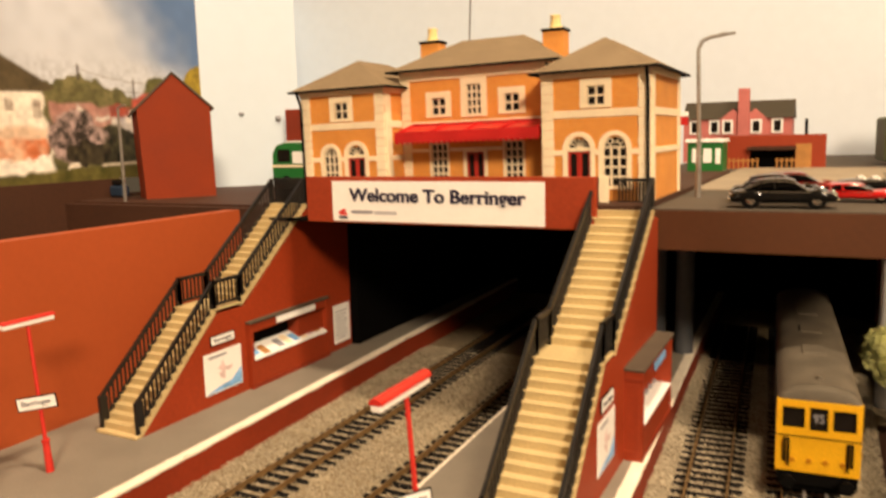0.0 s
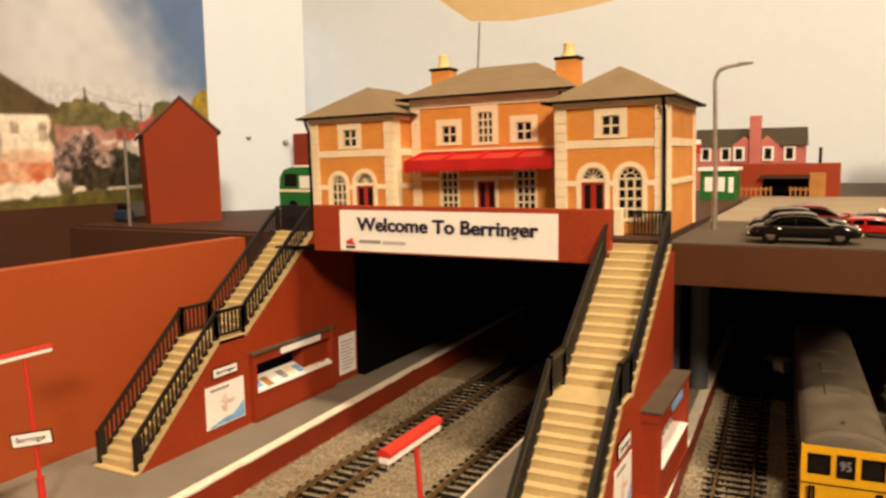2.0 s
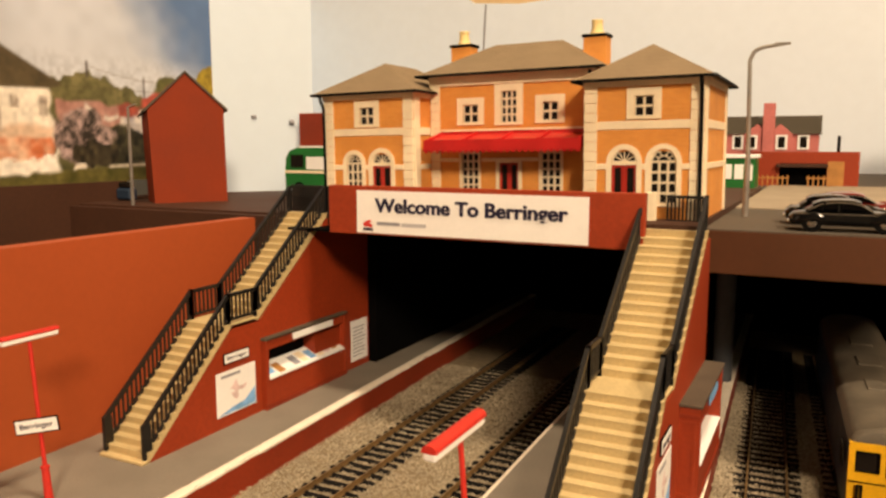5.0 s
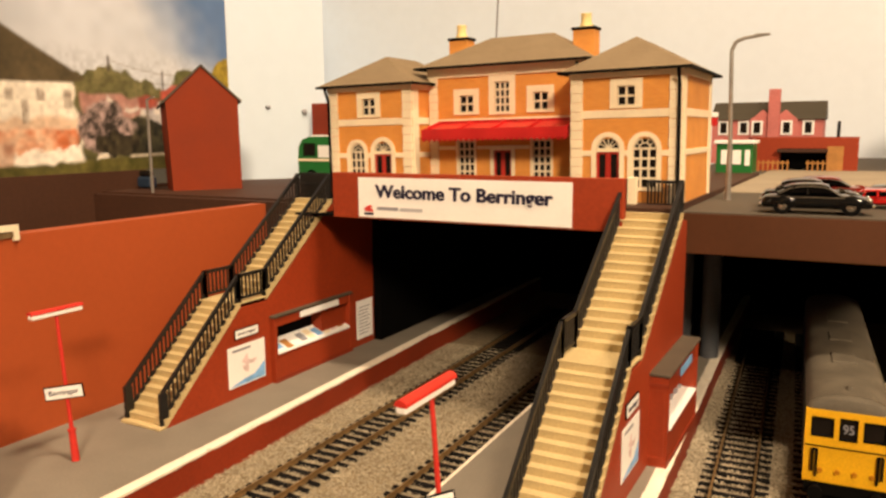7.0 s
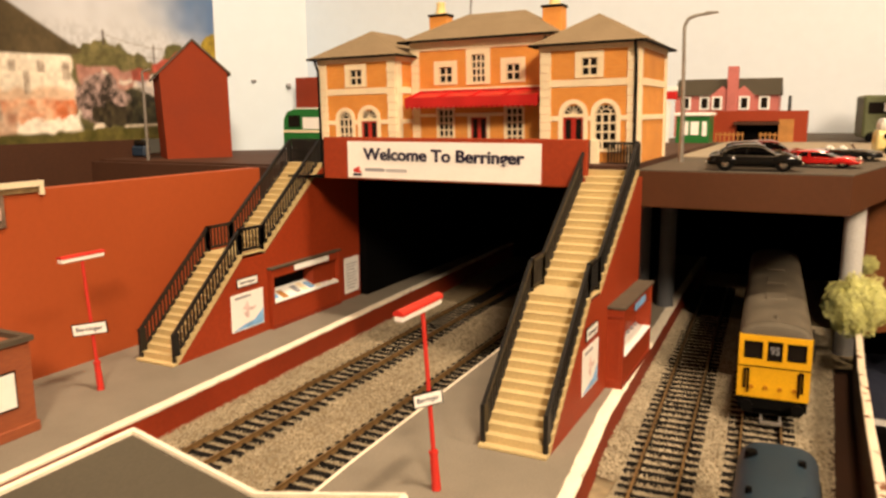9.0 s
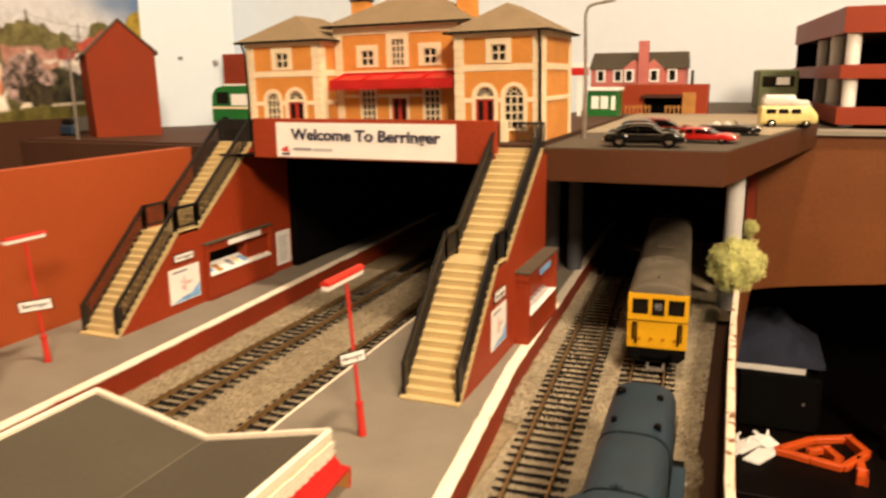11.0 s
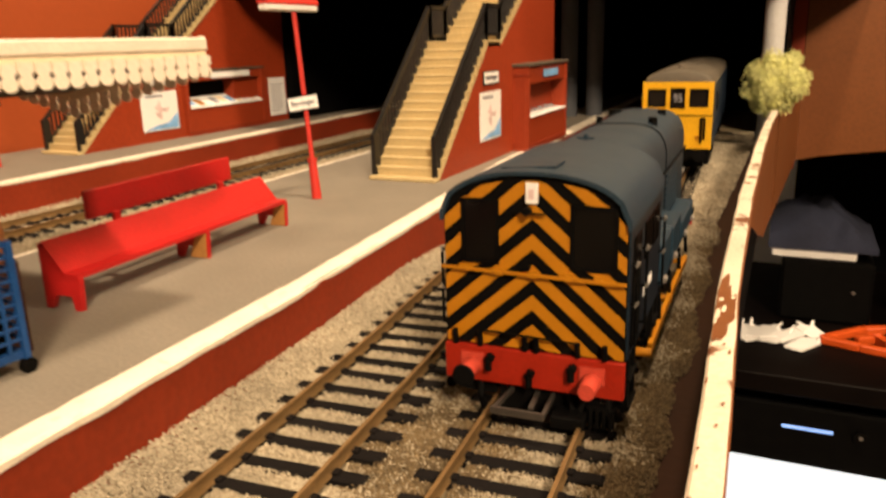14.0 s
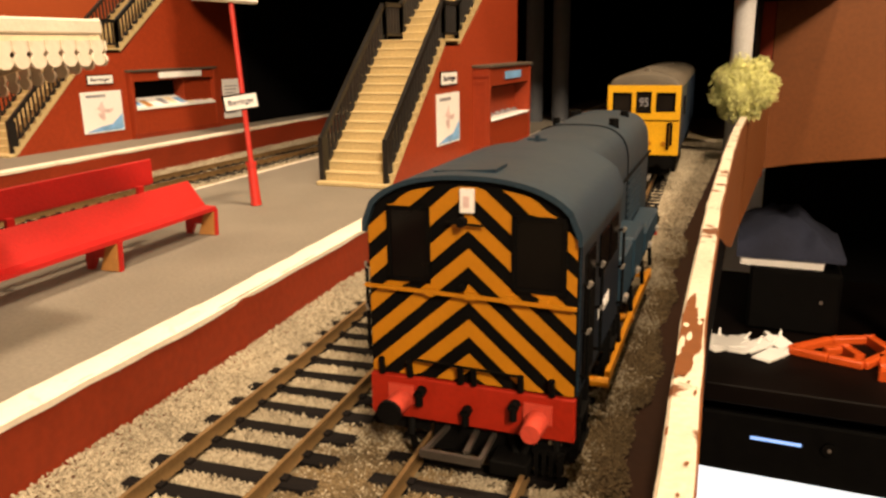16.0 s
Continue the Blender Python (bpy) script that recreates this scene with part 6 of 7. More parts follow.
def printed_photo():
    """The backscene's print as colours on a fine grid: clouds, hill, roofs, hedge, cream house, verge."""
    step = 0.14
    ys = np.arange(PHOTO_Y[0], PHOTO_Y[1] + step / 2, step)
    zs = np.arange(PHOTO_Z[0], PHOTO_Z[1] + step / 2, step)
    Y, Z = np.meshgrid(ys, zs)
    n = lambda s, k: value_noise(Y, Z, s, k)
    turb = lambda s, k: 0.5 * n(s, k) + 0.3 * n(s / 2.1, k + 1) + 0.2 * n(s / 4.3, k + 2)
    wy, wz = Y + 0.5 * (n(0.9, 41) - 0.5), Z + 0.5 * (n(0.9, 42) - 0.5)
    col = np.empty(Y.shape + (3,))

    def lay(mask, rgb, rgb2=None, mix=None):
        c = np.array(rgb, float)
        if rgb2 is not None:
            c = c + (np.array(rgb2, float) - c) * mix[..., None]
        m = np.clip(mask, 0, 1)[..., None]
        col[:] = col * (1 - m) + c * m

    def patch(y0, y1, z0, z1, w=0.25):
        return soft(wy - y0, w) * soft(y1 - wy, w) * soft(wz - z0, w) * soft(z1 - wz, w)

    def bush(cy, cz, ry, rz, rough=0.5):
        r = np.sqrt(((wy - cy) / ry) ** 2 + ((wz - cz) / rz) ** 2)
        return soft(1.0 + rough * (turb(1.2, 77) - 0.5) - r, 0.16)

    cloud = turb(7.0, 3)
    col[:] = (0.40, 0.455, 0.55)
    lay(soft(cloud - 0.44 + 0.35 * np.exp(-((Y - 52) / 7) ** 2 - ((Z - 21.5) / 3) ** 2), 0.35), (0.60, 0.635, 0.70))
    lay(0.8 * soft(20.5 - Z, 3.5), (0.60, 0.62, 0.66))
    lay(soft((Y - 58.2) * 0.55 + (Z - 23.0) * 0.42 + 5.0 * (turb(5.0, 9) - 0.5), 5.0) * soft(Z - 19.5, 3.0), (0.15, 0.24, 0.42))
    ridge = np.interp(Y, (44, 46, 47.5, 48.7, 50.6, 52, 53, 54.2, 55, 56, 57, 64), (17, 17.8, 18.5, 18.8, 19.2, 18.9, 18.2, 18.2, 17.8, 17.0, 16.6, 16.4))
    lay(soft(ridge + 0.7 * (n(0.5, 5) - 0.5) - Z, 0.22), (0.06, 0.068, 0.024), (0.25, 0.225, 0.11), np.clip(1.6 * turb(1.1, 13) - 0.3, 0, 1))
    lay(bush(58.7, 18.3, 1.6, 1.15), (0.07, 0.085, 0.025), (0.22, 0.20, 0.08), turb(0.7, 15))
    lay(bush(63.2, 18.8, 1.7, 2.0), (0.20, 0.15, 0.02), (0.56, 0.43, 0.06), turb(0.8, 16))
    for y, z0, z1, w in ((50.4, 18.8, 20.0, 0.10), (55.75, 17.4, 19.1, 0.08)):
        lay(soft(w - np.abs(Y - y), 0.12) * soft(Z - z0, 0.2) * soft(z1 - Z, 0.2), (0.12, 0.10, 0.09))
    wire = 19.7 - 0.26 * (Y - 50.4) + 0.02 * (Y - 50.4) ** 2
    lay(0.45 * soft(0.05 - np.abs(Z - wire), 0.14) * soft(Y - 50.4, 0.1) * soft(57 - Y, 0.5), (0.22, 0.19, 0.17))
    lay(patch(47.6, 53.5, 15.2, 16.9), (0.40, 0.20, 0.17), (0.52, 0.34, 0.29), n(0.7, 21))
    lay(soft(0.75 - np.abs(wy - 50.2) - 0.8 * (wz - 15.9), 0.3) * soft(wz - 15.4, 0.2), (0.72, 0.66, 0.60))
    lay(patch(51.7, 53.2, 15.7, 16.1), (0.66, 0.60, 0.54))
    lay(patch(53.4, 57.6, 13.6, 16.5), (0.68, 0.63, 0.58), (0.34, 0.33, 0.38), np.clip(2.2 * turb(1.0, 23) - 0.75, 0, 1))
    lay(patch(53.2, 55.2, 16.0, 16.9), (0.46, 0.12, 0.08), (0.30, 0.10, 0.08), n(0.5, 24))
    lay(soft(wy - 55.3, 0.3) * soft(58.8 - wy, 0.3) * soft(wz - 16.7, 0.25) * soft(17.5 + 0.30 * (wy - 55.2) - wz, 0.25), (0.54, 0.13, 0.09), (0.40, 0.11, 0.08), n(0.9, 25))
    lay(bush(56.8, 13.6, 1.7, 1.5), (0.10, 0.09, 0.03), (0.36, 0.31, 0.12), turb(0.8, 31))
    lay(bush(53.6, 13.5, 2.6, 1.75), (0.018, 0.018, 0.012), (0.13, 0.12, 0.07), np.clip(1.7 * turb(0.7, 32) - 0.45, 0, 1))
    lay(bush(49.7, 14.3, 2.75, 2.2), (0.06, 0.05, 0.04), (0.52, 0.40, 0.38), np.clip(2.3 * turb(0.55, 33) - 0.62, 0, 1))
    lay(bush(51.0, 13.0, 2.4, 0.9, 0.9), (0.02, 0.018, 0.014), (0.12, 0.10, 0.06), n(0.4, 34))
    house = soft(47.2 - wy, 0.25)
    lay(house * soft(wz - 13.8, 0.3) * soft(18.0 - wz, 0.3), (0.92, 0.87, 0.78), (0.84, 0.77, 0.66), turb(3.0, 35))
    lay(house * soft(0.5 - np.abs(wz - 14.5), 0.4) * 0.8, (0.70, 0.50, 0.36))
    lay(house * soft(14.25 - wz, 0.3) * soft(wz - 11.9, 0.3), (0.62, 0.22, 0.10), (0.84, 0.60, 0.44), np.clip(2.2 * turb(1.4, 36) - 0.7, 0, 1))
    lay(soft(47.6 - wy, 0.4) * soft(12.7 + 1.6 * (turb(0.9, 37) - 0.5) - wz, 0.3) * soft(wz - 11.5, 0.2), (0.92, 0.87, 0.78))
    lay(soft(42.0 - wy, 0.4) * soft(13.4 - wz, 0.5), (0.50, 0.26, 0.17), (0.70, 0.55, 0.44), n(0.8, 38))
    for y, z, w, h in ((42.0, 16.75, 0.32, 0.42), (44.4, 16.75, 0.32, 0.45), (46.6, 16.5, 0.34, 0.7), (43.1, 15.5, 0.26, 0.85), (40.0, 14.0, 0.5, 0.3), (40.6, 13.3, 0.25, 0.7), (38.7, 16.7, 0.4, 0.5), (36.0, 16.6, 0.4, 0.5)):
        lay(0.85 * soft(w - np.abs(Y - y), 0.14) * soft(h - np.abs(Z - z), 0.14), (0.26, 0.20, 0.16), (0.60, 0.54, 0.46), n(0.3, 39))
    eave = np.interp(Y, (25, 47.0, 48.2), (17.2, 17.75, 18.05))
    slope = np.interp(Y, (25, 39.5, 43.9, 47.8, 48.3), (23.6, 22.8, 20.4, 18.35, 18.05))
    lay(soft(Z - eave, 0.2) * soft(slope - Z, 0.25), (0.10, 0.08, 0.045), (0.18, 0.14, 0.08), turb(1.3, 40))
    verge = np.interp(Y, (25, 44, 50, 57, 64), (11.3, 11.6, 12.0, 12.15, 12.2))
    lay(soft(verge + 0.3 * (n(0.6, 43) - 0.5) - Z, 0.25), (0.08, 0.08, 0.02), (0.20, 0.175, 0.06), np.clip(turb(0.9, 44) * 1.4 - 0.2, 0, 1))
    rail = soft(0.11 - np.abs(Z - (12.0 + 0.03 * (Y - 50))), 0.14) * soft(Y - 52.0, 0.4)
    lay(rail * (0.55 + 0.45 * soft(n(0.28, 45) - 0.35, 0.3)), (0.66, 0.60, 0.50))
    lay(bush(49.4, 12.15, 0.55, 0.3), (0.76, 0.70, 0.60))
    col *= (1 + 0.30 * (n(0.3, 61) - 0.5) * soft(20.0 - Z, 2.0) + 0.10 * (n(1.1, 62) - 0.5))[..., None]
    col *= (0.72 + 0.28 * soft(Y - 43.0, 8.0))[..., None]
    ny, nz = len(ys), len(zs)
    verts = np.stack([np.zeros_like(Y), Y, Z], -1).reshape(-1, 3) * S
    idx = np.arange(ny * nz).reshape(nz, ny)
    faces = np.stack([idx[:-1, :-1], idx[:-1, 1:], idx[1:, 1:], idx[1:, :-1]], -1).reshape(-1, 4)
    me = bpy.data.meshes.new("print")
    me.from_pydata(verts.tolist(), [], faces.tolist())
    rgba = np.concatenate([np.clip(1.02 * np.clip(col, 0, 1) ** 1.22, 0, 0.9), np.ones(Y.shape + (1,))], -1).astype(np.float32)
    me.color_attributes.new("print", "FLOAT_COLOR", "POINT").data.foreach_set("color", rgba.ravel())
    m, nodes, b = shader("photo_print")
    att = nodes.nodes.new("ShaderNodeAttribute")
    att.attribute_name = "print"
    nodes.links.new(att.outputs["Color"], b.inputs["Base Color"])
    b.inputs["Roughness"].default_value = 0.5
    b.inputs["Specular IOR Level"].default_value = 0.3
    me.materials.append(m)
    return me


photo = thing("photo_backscene", "photographic backscene sheet of houses, trees and cloudy sky", "backdrop", (-46.0, 0, 0))
boxpart("sheet", PAPER, photo, (-0.12, -5, 10.9, -0.02, 63.7, 45), label="white card sheet")
sheet = new("print", printed_photo())
sheet.parent = photo
tagged(sheet, "printed houses, hedge, hill and cloudy sky")


PR = {}
def ink(name, col, var=0.35, size=1.2):
    if name not in PR:
        PR[name] = paint(name, col, 0.55, var, size, 0.16, 0.0, grit=0.6)
    return PR[name]


gab = thing("gabled_building", "plain oxide red gabled building with a grey roof", "building", (-38.9, 53.3, 9.42), -35)
gab.matrix_basis = gab.matrix_basis @ pose(0, 0, 0, 0, -6, 0)
bm = bmesh.new()
prism(bm, [(-2.6, -0.3), (2.75, -0.3), (2.85, 7.15), (0.1, 9.75), (-2.75, 7.0)], "x", -3.4, 0)
part("wall", bm, paint("red_card", (0.20, 0.027, 0.006), 0.75, 0.08, 3, 0.3, 0.05, grit=0.12, spec=0.2), gab)
for s in (-1, 1):
    bm = bmesh.new()
    e, w = (7.15, 2.85) if s > 0 else (7.0, 2.75)
    prism(bm, [(s * (w + 0.25), e - 0.22), (0.1, 9.78), (0.1, 9.95), (s * (w + 0.3), e - 0.05)], "x", -3.5, 0.14)
    part("roof_slope", bm, KIOSKROOF, gab, "dark grey roof slope")

bus = thing("green_coach", "green model coach with a cream waistband", "coach", (-36.2, 66.5, 9.4))
bm = bmesh.new()
prof = [(-3.0, 0.5), (-3.05, 1.8), (-2.95, 3.2), (-2.5, 3.85), (-1.6, 4.1), (9, 4.1), (9, 0.5)]
prism(bm, prof, "y", -1.3, 1.3)
part("body", bm, GREEN, bus)
boxpart("waistband", STONE, bus, (-3.1, -1.34, 1.85, 9, 1.34, 2.08), 0.02, "cream waistband")
boxpart("window", GLASS, bus, (-2.4, -1.33, 2.35, -1.0, 1.33, 3.5), label="dark side window")
boxpart("window", PAPER, bus, (-0.7, -1.33, 2.2, 9, 1.33, 3.3), label="pale glazed windows")
for x in (-1.5, 6):
    bm = bmesh.new()
    rod(bm, (x, -1.35, 0.55), (x, 1.35, 0.55), 0.55, n=18)
    part("wheel", bm, SOOT, bus)
blk = thing("brick_block", "small dark red block building with a white band", "building", (-39.35, 69.3, 9.4))
boxpart("wall", RED_DARK, blk, (-1.35, 0, 0, 1.35, 1.0, 7.3), 0.05)
boxpart("band", PAPER, blk, (-1.4, -0.06, 3.9, 1.4, 0, 4.25))
boxpart("base_panel", INKGREY, blk, (-1.3, -0.05, 2.6, 1.3, 0, 3.9))
ml = thing("model_lamp_post", "thin grey model lamp post on the upper level", "lamp post", (-40.6, 49.3, 9.4))
bm = bmesh.new()
rod(bm, (0, 0, -0.4), (0, 0, 7.0), 0.13, 0.09, 8)
bar(bm, (0, 0, 7.0), (0.8, 0, 7.2), 0.12, 0.1)
part("post", bm, STEEL, ml)
cr = thing("parked_car", "small dark blue car beside the gabled building", "car", (-44.3, 52.0, 9.4))
boxpart("body", BLUE2, cr, (-0.8, -0.4, 0.1, 0.8, 0.4, 1.0), 0.15)
boxpart("cabin", GLASS, cr, (-0.6, -0.3, 1.0, 0.6, 0.3, 1.5), 0.12)

ORANGE_INK = ink("orange_ink", (0.60, 0.16, 0.03), 0.1, 2)
GREEN_INK = ink("green_ink", (0.10, 0.18, 0.05), 0.1, 2)
hd = thing("advertising_hoarding", "white-framed advertising hoarding on the terracotta wall", "hoarding", (-25.95, 25.0, 7.9))
boxpart("panel", PAPER, hd, (0, -6.0, -0.14, 0.08, 0.65, 1.42), label="white poster panel")
boxpart("panel", ink("grey_poster", (0.16, 0.11, 0.08), 0.5, 0.4), hd, (0, 0.7, -0.12, 0.06, 1.85, 1.40), label="dark photographic poster")
boxpart("panel", ink("olive_poster", (0.20, 0.13, 0.06), 0.3, 0.6), hd, (0, 0.7, 1.42, 0.05, 3.75, 1.70), label="narrow brown strip")
bm = bmesh.new()
box(bm, -0.05, -6.0, 1.70, 0.12, 3.98, 1.98)
box(bm, -0.05, 3.74, 1.28, 0.12, 3.98, 1.70)
part("frame", bm, FRAMEW, hd, "cream frame")
for col, za, zb in ((INKRED, 0.75, 1.4), (ORANGE_INK, 0.25, 0.75), (GREEN_INK, -0.05, 0.25)):
    boxpart("colour_block", col, hd, (0.08, -0.72, za, 0.1, 0.18, zb))
boxpart("colour_block", ink("rose_print", (0.60, 0.42, 0.36), 0.4, 0.3), hd, (0.06, 1.05, 0.25, 0.08, 1.65, 0.85))
boxpart("bar", SOOT, hd, (0.08, -3.2, 0.12, 0.1, -0.9, 0.55))
boxpart("bar", INKGREY, hd, (0.08, -3.0, -0.06, 0.1, -1.2, 0.02))

# ---- side platform hut ----
sh = thing("platform_building", "low red brick platform building with a flat grey roof", "building", (-20.2, 0, 0))
bm = bmesh.new()
box(bm, -4.4, 6, 0, -0.35, 20.8, 3.0)
part("wall", bm, BRICK_RED, sh)
bm = bmesh.new()
box(bm, -3.6, 20.8, 0, 0.0, 23.5, 3.9)
part("end_bay", bm, BRICK_RED, sh)
bm = bmesh.new()
for d in ((-3.75, 20.65, -3.35, 23.65), (-0.25, 20.65, 0.12, 23.65), (-3.35, 20.65, -0.25, 21.0), (-3.35, 23.3, -0.25, 23.65)):
    box(bm, d[0], d[1], 3.9, d[2], d[3], 4.12)
part("parapet", bm, KIOSKROOF, sh, "dark grey coping round a sunken roof")
boxpart("roof", KIOSKROOF, sh, (-4.6, 5.5, 3.0, 0.25, 21.3, 3.16), 0.03, "grey flat roof")
boxpart("fascia", SCARLET, sh, (0.1, 5.5, 2.6, 0.28, 21.35, 3.0), 0.02, "bright red fascia")
for y in (17.0, 19.0, 14.6):
    w = thing_part("window", sh, (-0.35, y, 1.1))
    boxpart("pane", GLASS, w, (0.0, -0.38, 0, 0.03, 0.38, 1.0))
    bm = bmesh.new()
    for a in (-0.38, 0.32):
        box(bm, 0.0, a, 0, 0.08, a + 0.06, 1.0)
    box(bm, 0.0, -0.38, 0.94, 0.08, 0.38, 1.0)
    box(bm, 0.0, -0.44, -0.12, 0.14, 0.44, 0.0)
    part("frame", bm, INKGREY, w, "grey frame and sill")
boxpart("board", SOOT, sh, (0.0, 21.5, 1.25, 0.04, 22.75, 2.85))
boxpart("notice", PAPER, sh, (0.04, 21.58, 1.33, 0.07, 22.67, 2.77), label="white notice")
boxpart("plinth", BRICK_RED, sh, (-3.7, 20.7, 0, 0.1, 23.6, 0.45), 0.03)


# ---- upper level, right: cars, lamp, shelter, garage, house, car park ----
CHROME = paint("chrome", (0.62, 0.60, 0.56), 0.15, 0.1, 2, 0.1, 0.05, metal=1.0)
CARBLACK = paint("gloss_black_car", (0.004, 0.004, 0.004), 0.10, 0.1, 3, 0.2, 0.02, spec=0.35)
CARRED = paint("gloss_red_car", (0.50, 0.012, 0.010), 0.15, 0.1, 3, 0.2, 0.02, spec=0.6)
CARMAROON = paint("gloss_maroon_car", (0.16, 0.012, 0.010), 0.15, 0.1, 3, 0.2, 0.02, spec=0.6)
CARYEL = paint("pale_yellow_car", (0.84, 0.71, 0.30), 0.2, 0.08, 3, 0.2, 0.02, spec=0.5)
CARWHITE = paint("white_car_roof", (0.80, 0.78, 0.72), 0.25, 0.05, 3, 0.2, 0.02, spec=0.5)


def loft(bm, stations, n=20, power=3.2):
    """A closed skin through rounded sections; stations: (x, half width, z low, z high)."""
    rings = []
    for x, w, z0, z1 in stations:
        ring = []
        for k in range(n):
            a = math.tau * k / n
            c, s = math.cos(a), math.sin(a)
            u = math.copysign(abs(c) ** (2 / power), c) * w
            v = (z0 + z1) / 2 + math.copysign(abs(s) ** (2 / power), s) * (z1 - z0) / 2
            ring.append(bm.verts.new((x, u, v)))
        rings.append(ring)
    for p, q in zip(rings, rings[1:]):
        for k in range(n):
            bm.faces.new((p[k], p[(k + 1) % n], q[(k + 1) % n], q[k]))
    bm.faces.new(rings[0][::-1]), bm.faces.new(rings[-1])
    bmesh.ops.recalc_face_normals(bm, faces=bm.faces)


def wheels(c, L, W, r):
    for x in (-L * 0.30, L * 0.31):
        for s in (-1, 1):
            w = thing_part("wheel", c, (x, s * (W / 2 - 0.13), r))
            bm = bmesh.new()
            rod(bm, (0, -0.13, 0), (0, 0.13, 0), r, n=18)
            part("tyre", bm, SOOT, w)
            bm = bmesh.new()
            rod(bm, (0, s * 0.12, 0), (0, s * 0.16, 0), r * 0.55, r * 0.35, 14)
            part("hubcap", bm, CHROME, w, "bright hubcap")


def car(label, loc, rz, paintwork, L=4.6, W=1.9, H=1.3, roof=None, open_top=False):
    """A parked model car along its own x, nose towards +x, with a rounded body."""
    c = thing("parked_car", label, "car", loc, rz, group="cars on the road deck")
    belt = 0.66 * H if not open_top else 0.78 * H
    h = L / 2
    bm = bmesh.new()
    loft(bm, [(-h, W * 0.36, 0.24 * H, belt * 0.72), (-h * 0.93, W * 0.45, 0.19 * H, belt * 0.88), (-h * 0.7, W * 0.49, 0.17 * H, belt * 0.97), (-h * 0.3, W * 0.5, 0.17 * H, belt),
              (h * 0.15, W * 0.5, 0.17 * H, belt), (h * 0.45, W * 0.485, 0.17 * H, belt * 0.97), (h * 0.78, W * 0.455, 0.18 * H, belt * 0.90), (h * 0.94, W * 0.41, 0.2 * H, belt * 0.80), (h, W * 0.33, 0.26 * H, belt * 0.62)])
    part("body", bm, paintwork, c)
    for s in (-1, 1):
        for x in (-0.60, 0.62):
            bm = bmesh.new()
            loft(bm, [(h * (x - 0.30), 0.05, 0.3 * H, 0.4 * H), (h * (x - 0.2), 0.15, 0.22 * H, 0.58 * H), (h * x, 0.19, 0.22 * H, 0.66 * H), (h * (x + 0.2), 0.15, 0.22 * H, 0.58 * H), (h * (x + 0.32), 0.05, 0.28 * H, 0.4 * H)], 12, 2.4)
            for v in bm.verts:
                v.co.y += s * W * 0.43
            part("wing", bm, paintwork, c)
        bm = bmesh.new()
        bar(bm, (-h * 0.9, s * W * 0.497, belt * 0.86), (h * 0.85, s * W * 0.485, belt * 0.84), 0.025, 0.03)
        part("trim_strip", bm, CHROME, c, "chrome strip")
    if open_top:
        for x in (-0.35, 0.0):
            bm = bmesh.new()
            loft(bm, [(h * x - 0.3, W * 0.30, belt * 0.8, belt * 1.18), (h * x - 0.05, W * 0.36, belt * 0.8, belt * 1.3), (h * x + 0.15, W * 0.3, belt * 0.8, belt * 1.05)], 14, 3)
            part("seat", bm, CARWHITE, c, "white seat")
        bm = bmesh.new()
        bar(bm, (h * 0.25, -W * 0.4, belt), (h * 0.16, -W * 0.36, belt * 1.4), 0.06, 0.06)
        bar(bm, (h * 0.25, W * 0.4, belt), (h * 0.16, W * 0.36, belt * 1.4), 0.06, 0.06)
        bar(bm, (h * 0.16, -W * 0.37, belt * 1.4), (h * 0.16, W * 0.37, belt * 1.4), 0.06, 0.06)
        part("windscreen_frame", bm, CHROME, c, "chrome windscreen frame")
    else:
        top = H - 0.05
        bm = bmesh.new()
        loft(bm, [(-h * 0.72, W * 0.40, belt * 0.9, belt * 1.03), (-h * 0.50, W * 0.42, belt * 0.9, top * 0.94), (-h * 0.2, W * 0.425, belt * 0.9, top), (h * 0.08, W * 0.42, belt * 0.9, top * 0.99), (h * 0.22, W * 0.40, belt * 0.9, top * 0.90), (h * 0.42, W * 0.38, belt * 0.9, belt * 1.03)])
        part("glazing", bm, CABGLASS, c, "dark car glazing")
        bm = bmesh.new()
        loft(bm, [(-h * 0.60, W * 0.35, top * 0.84, top * 0.90), (-h * 0.46, W * 0.40, top * 0.86, H * 0.97), (-h * 0.18, W * 0.42, top * 0.88, H + 0.01), (h * 0.08, W * 0.41, top * 0.88, H), (h * 0.22, W * 0.37, top * 0.85, H * 0.93)], 16)
        part("roof", bm, roof or paintwork, c)
        for s in (-1, 1):
            bm = bmesh.new()
            drip = ((h * 0.40, belt * 1.0), (h * 0.22, top * 0.88), (h * 0.08, top * 0.93), (-h * 0.2, top * 0.95), (-h * 0.47, top * 0.88), (-h * 0.68, belt * 1.0))
            for (xa, za), (xb, zb) in zip(drip, drip[1:]):
                bar(bm, (xa, s * W * 0.415, za), (xb, s * W * 0.415, zb), 0.045, 0.05)
            part("window_surround", bm, CHROME, c, "chrome window surround")
            for xl, xh in ((-0.16, -0.17), (-0.46, -0.40)):
                pb = bmesh.new()
                bar(pb, (h * xl, s * W * 0.435, belt * 0.95), (h * xh, s * W * 0.415, top * 0.93), 0.10, 0.06)
                part("window_post", pb, paintwork, c)
    wheels(c, L, W, 0.25 * H + 0.05)
    for x in (-h - 0.03, h + 0.02):
        bm = bmesh.new()
        loft(bm, [(x - 0.05, W * 0.44, 0.26 * H, 0.34 * H), (x + 0.05, W * 0.44, 0.26 * H, 0.34 * H)], 12)
        part("bumper", bm, CHROME, c, "chrome bumper")
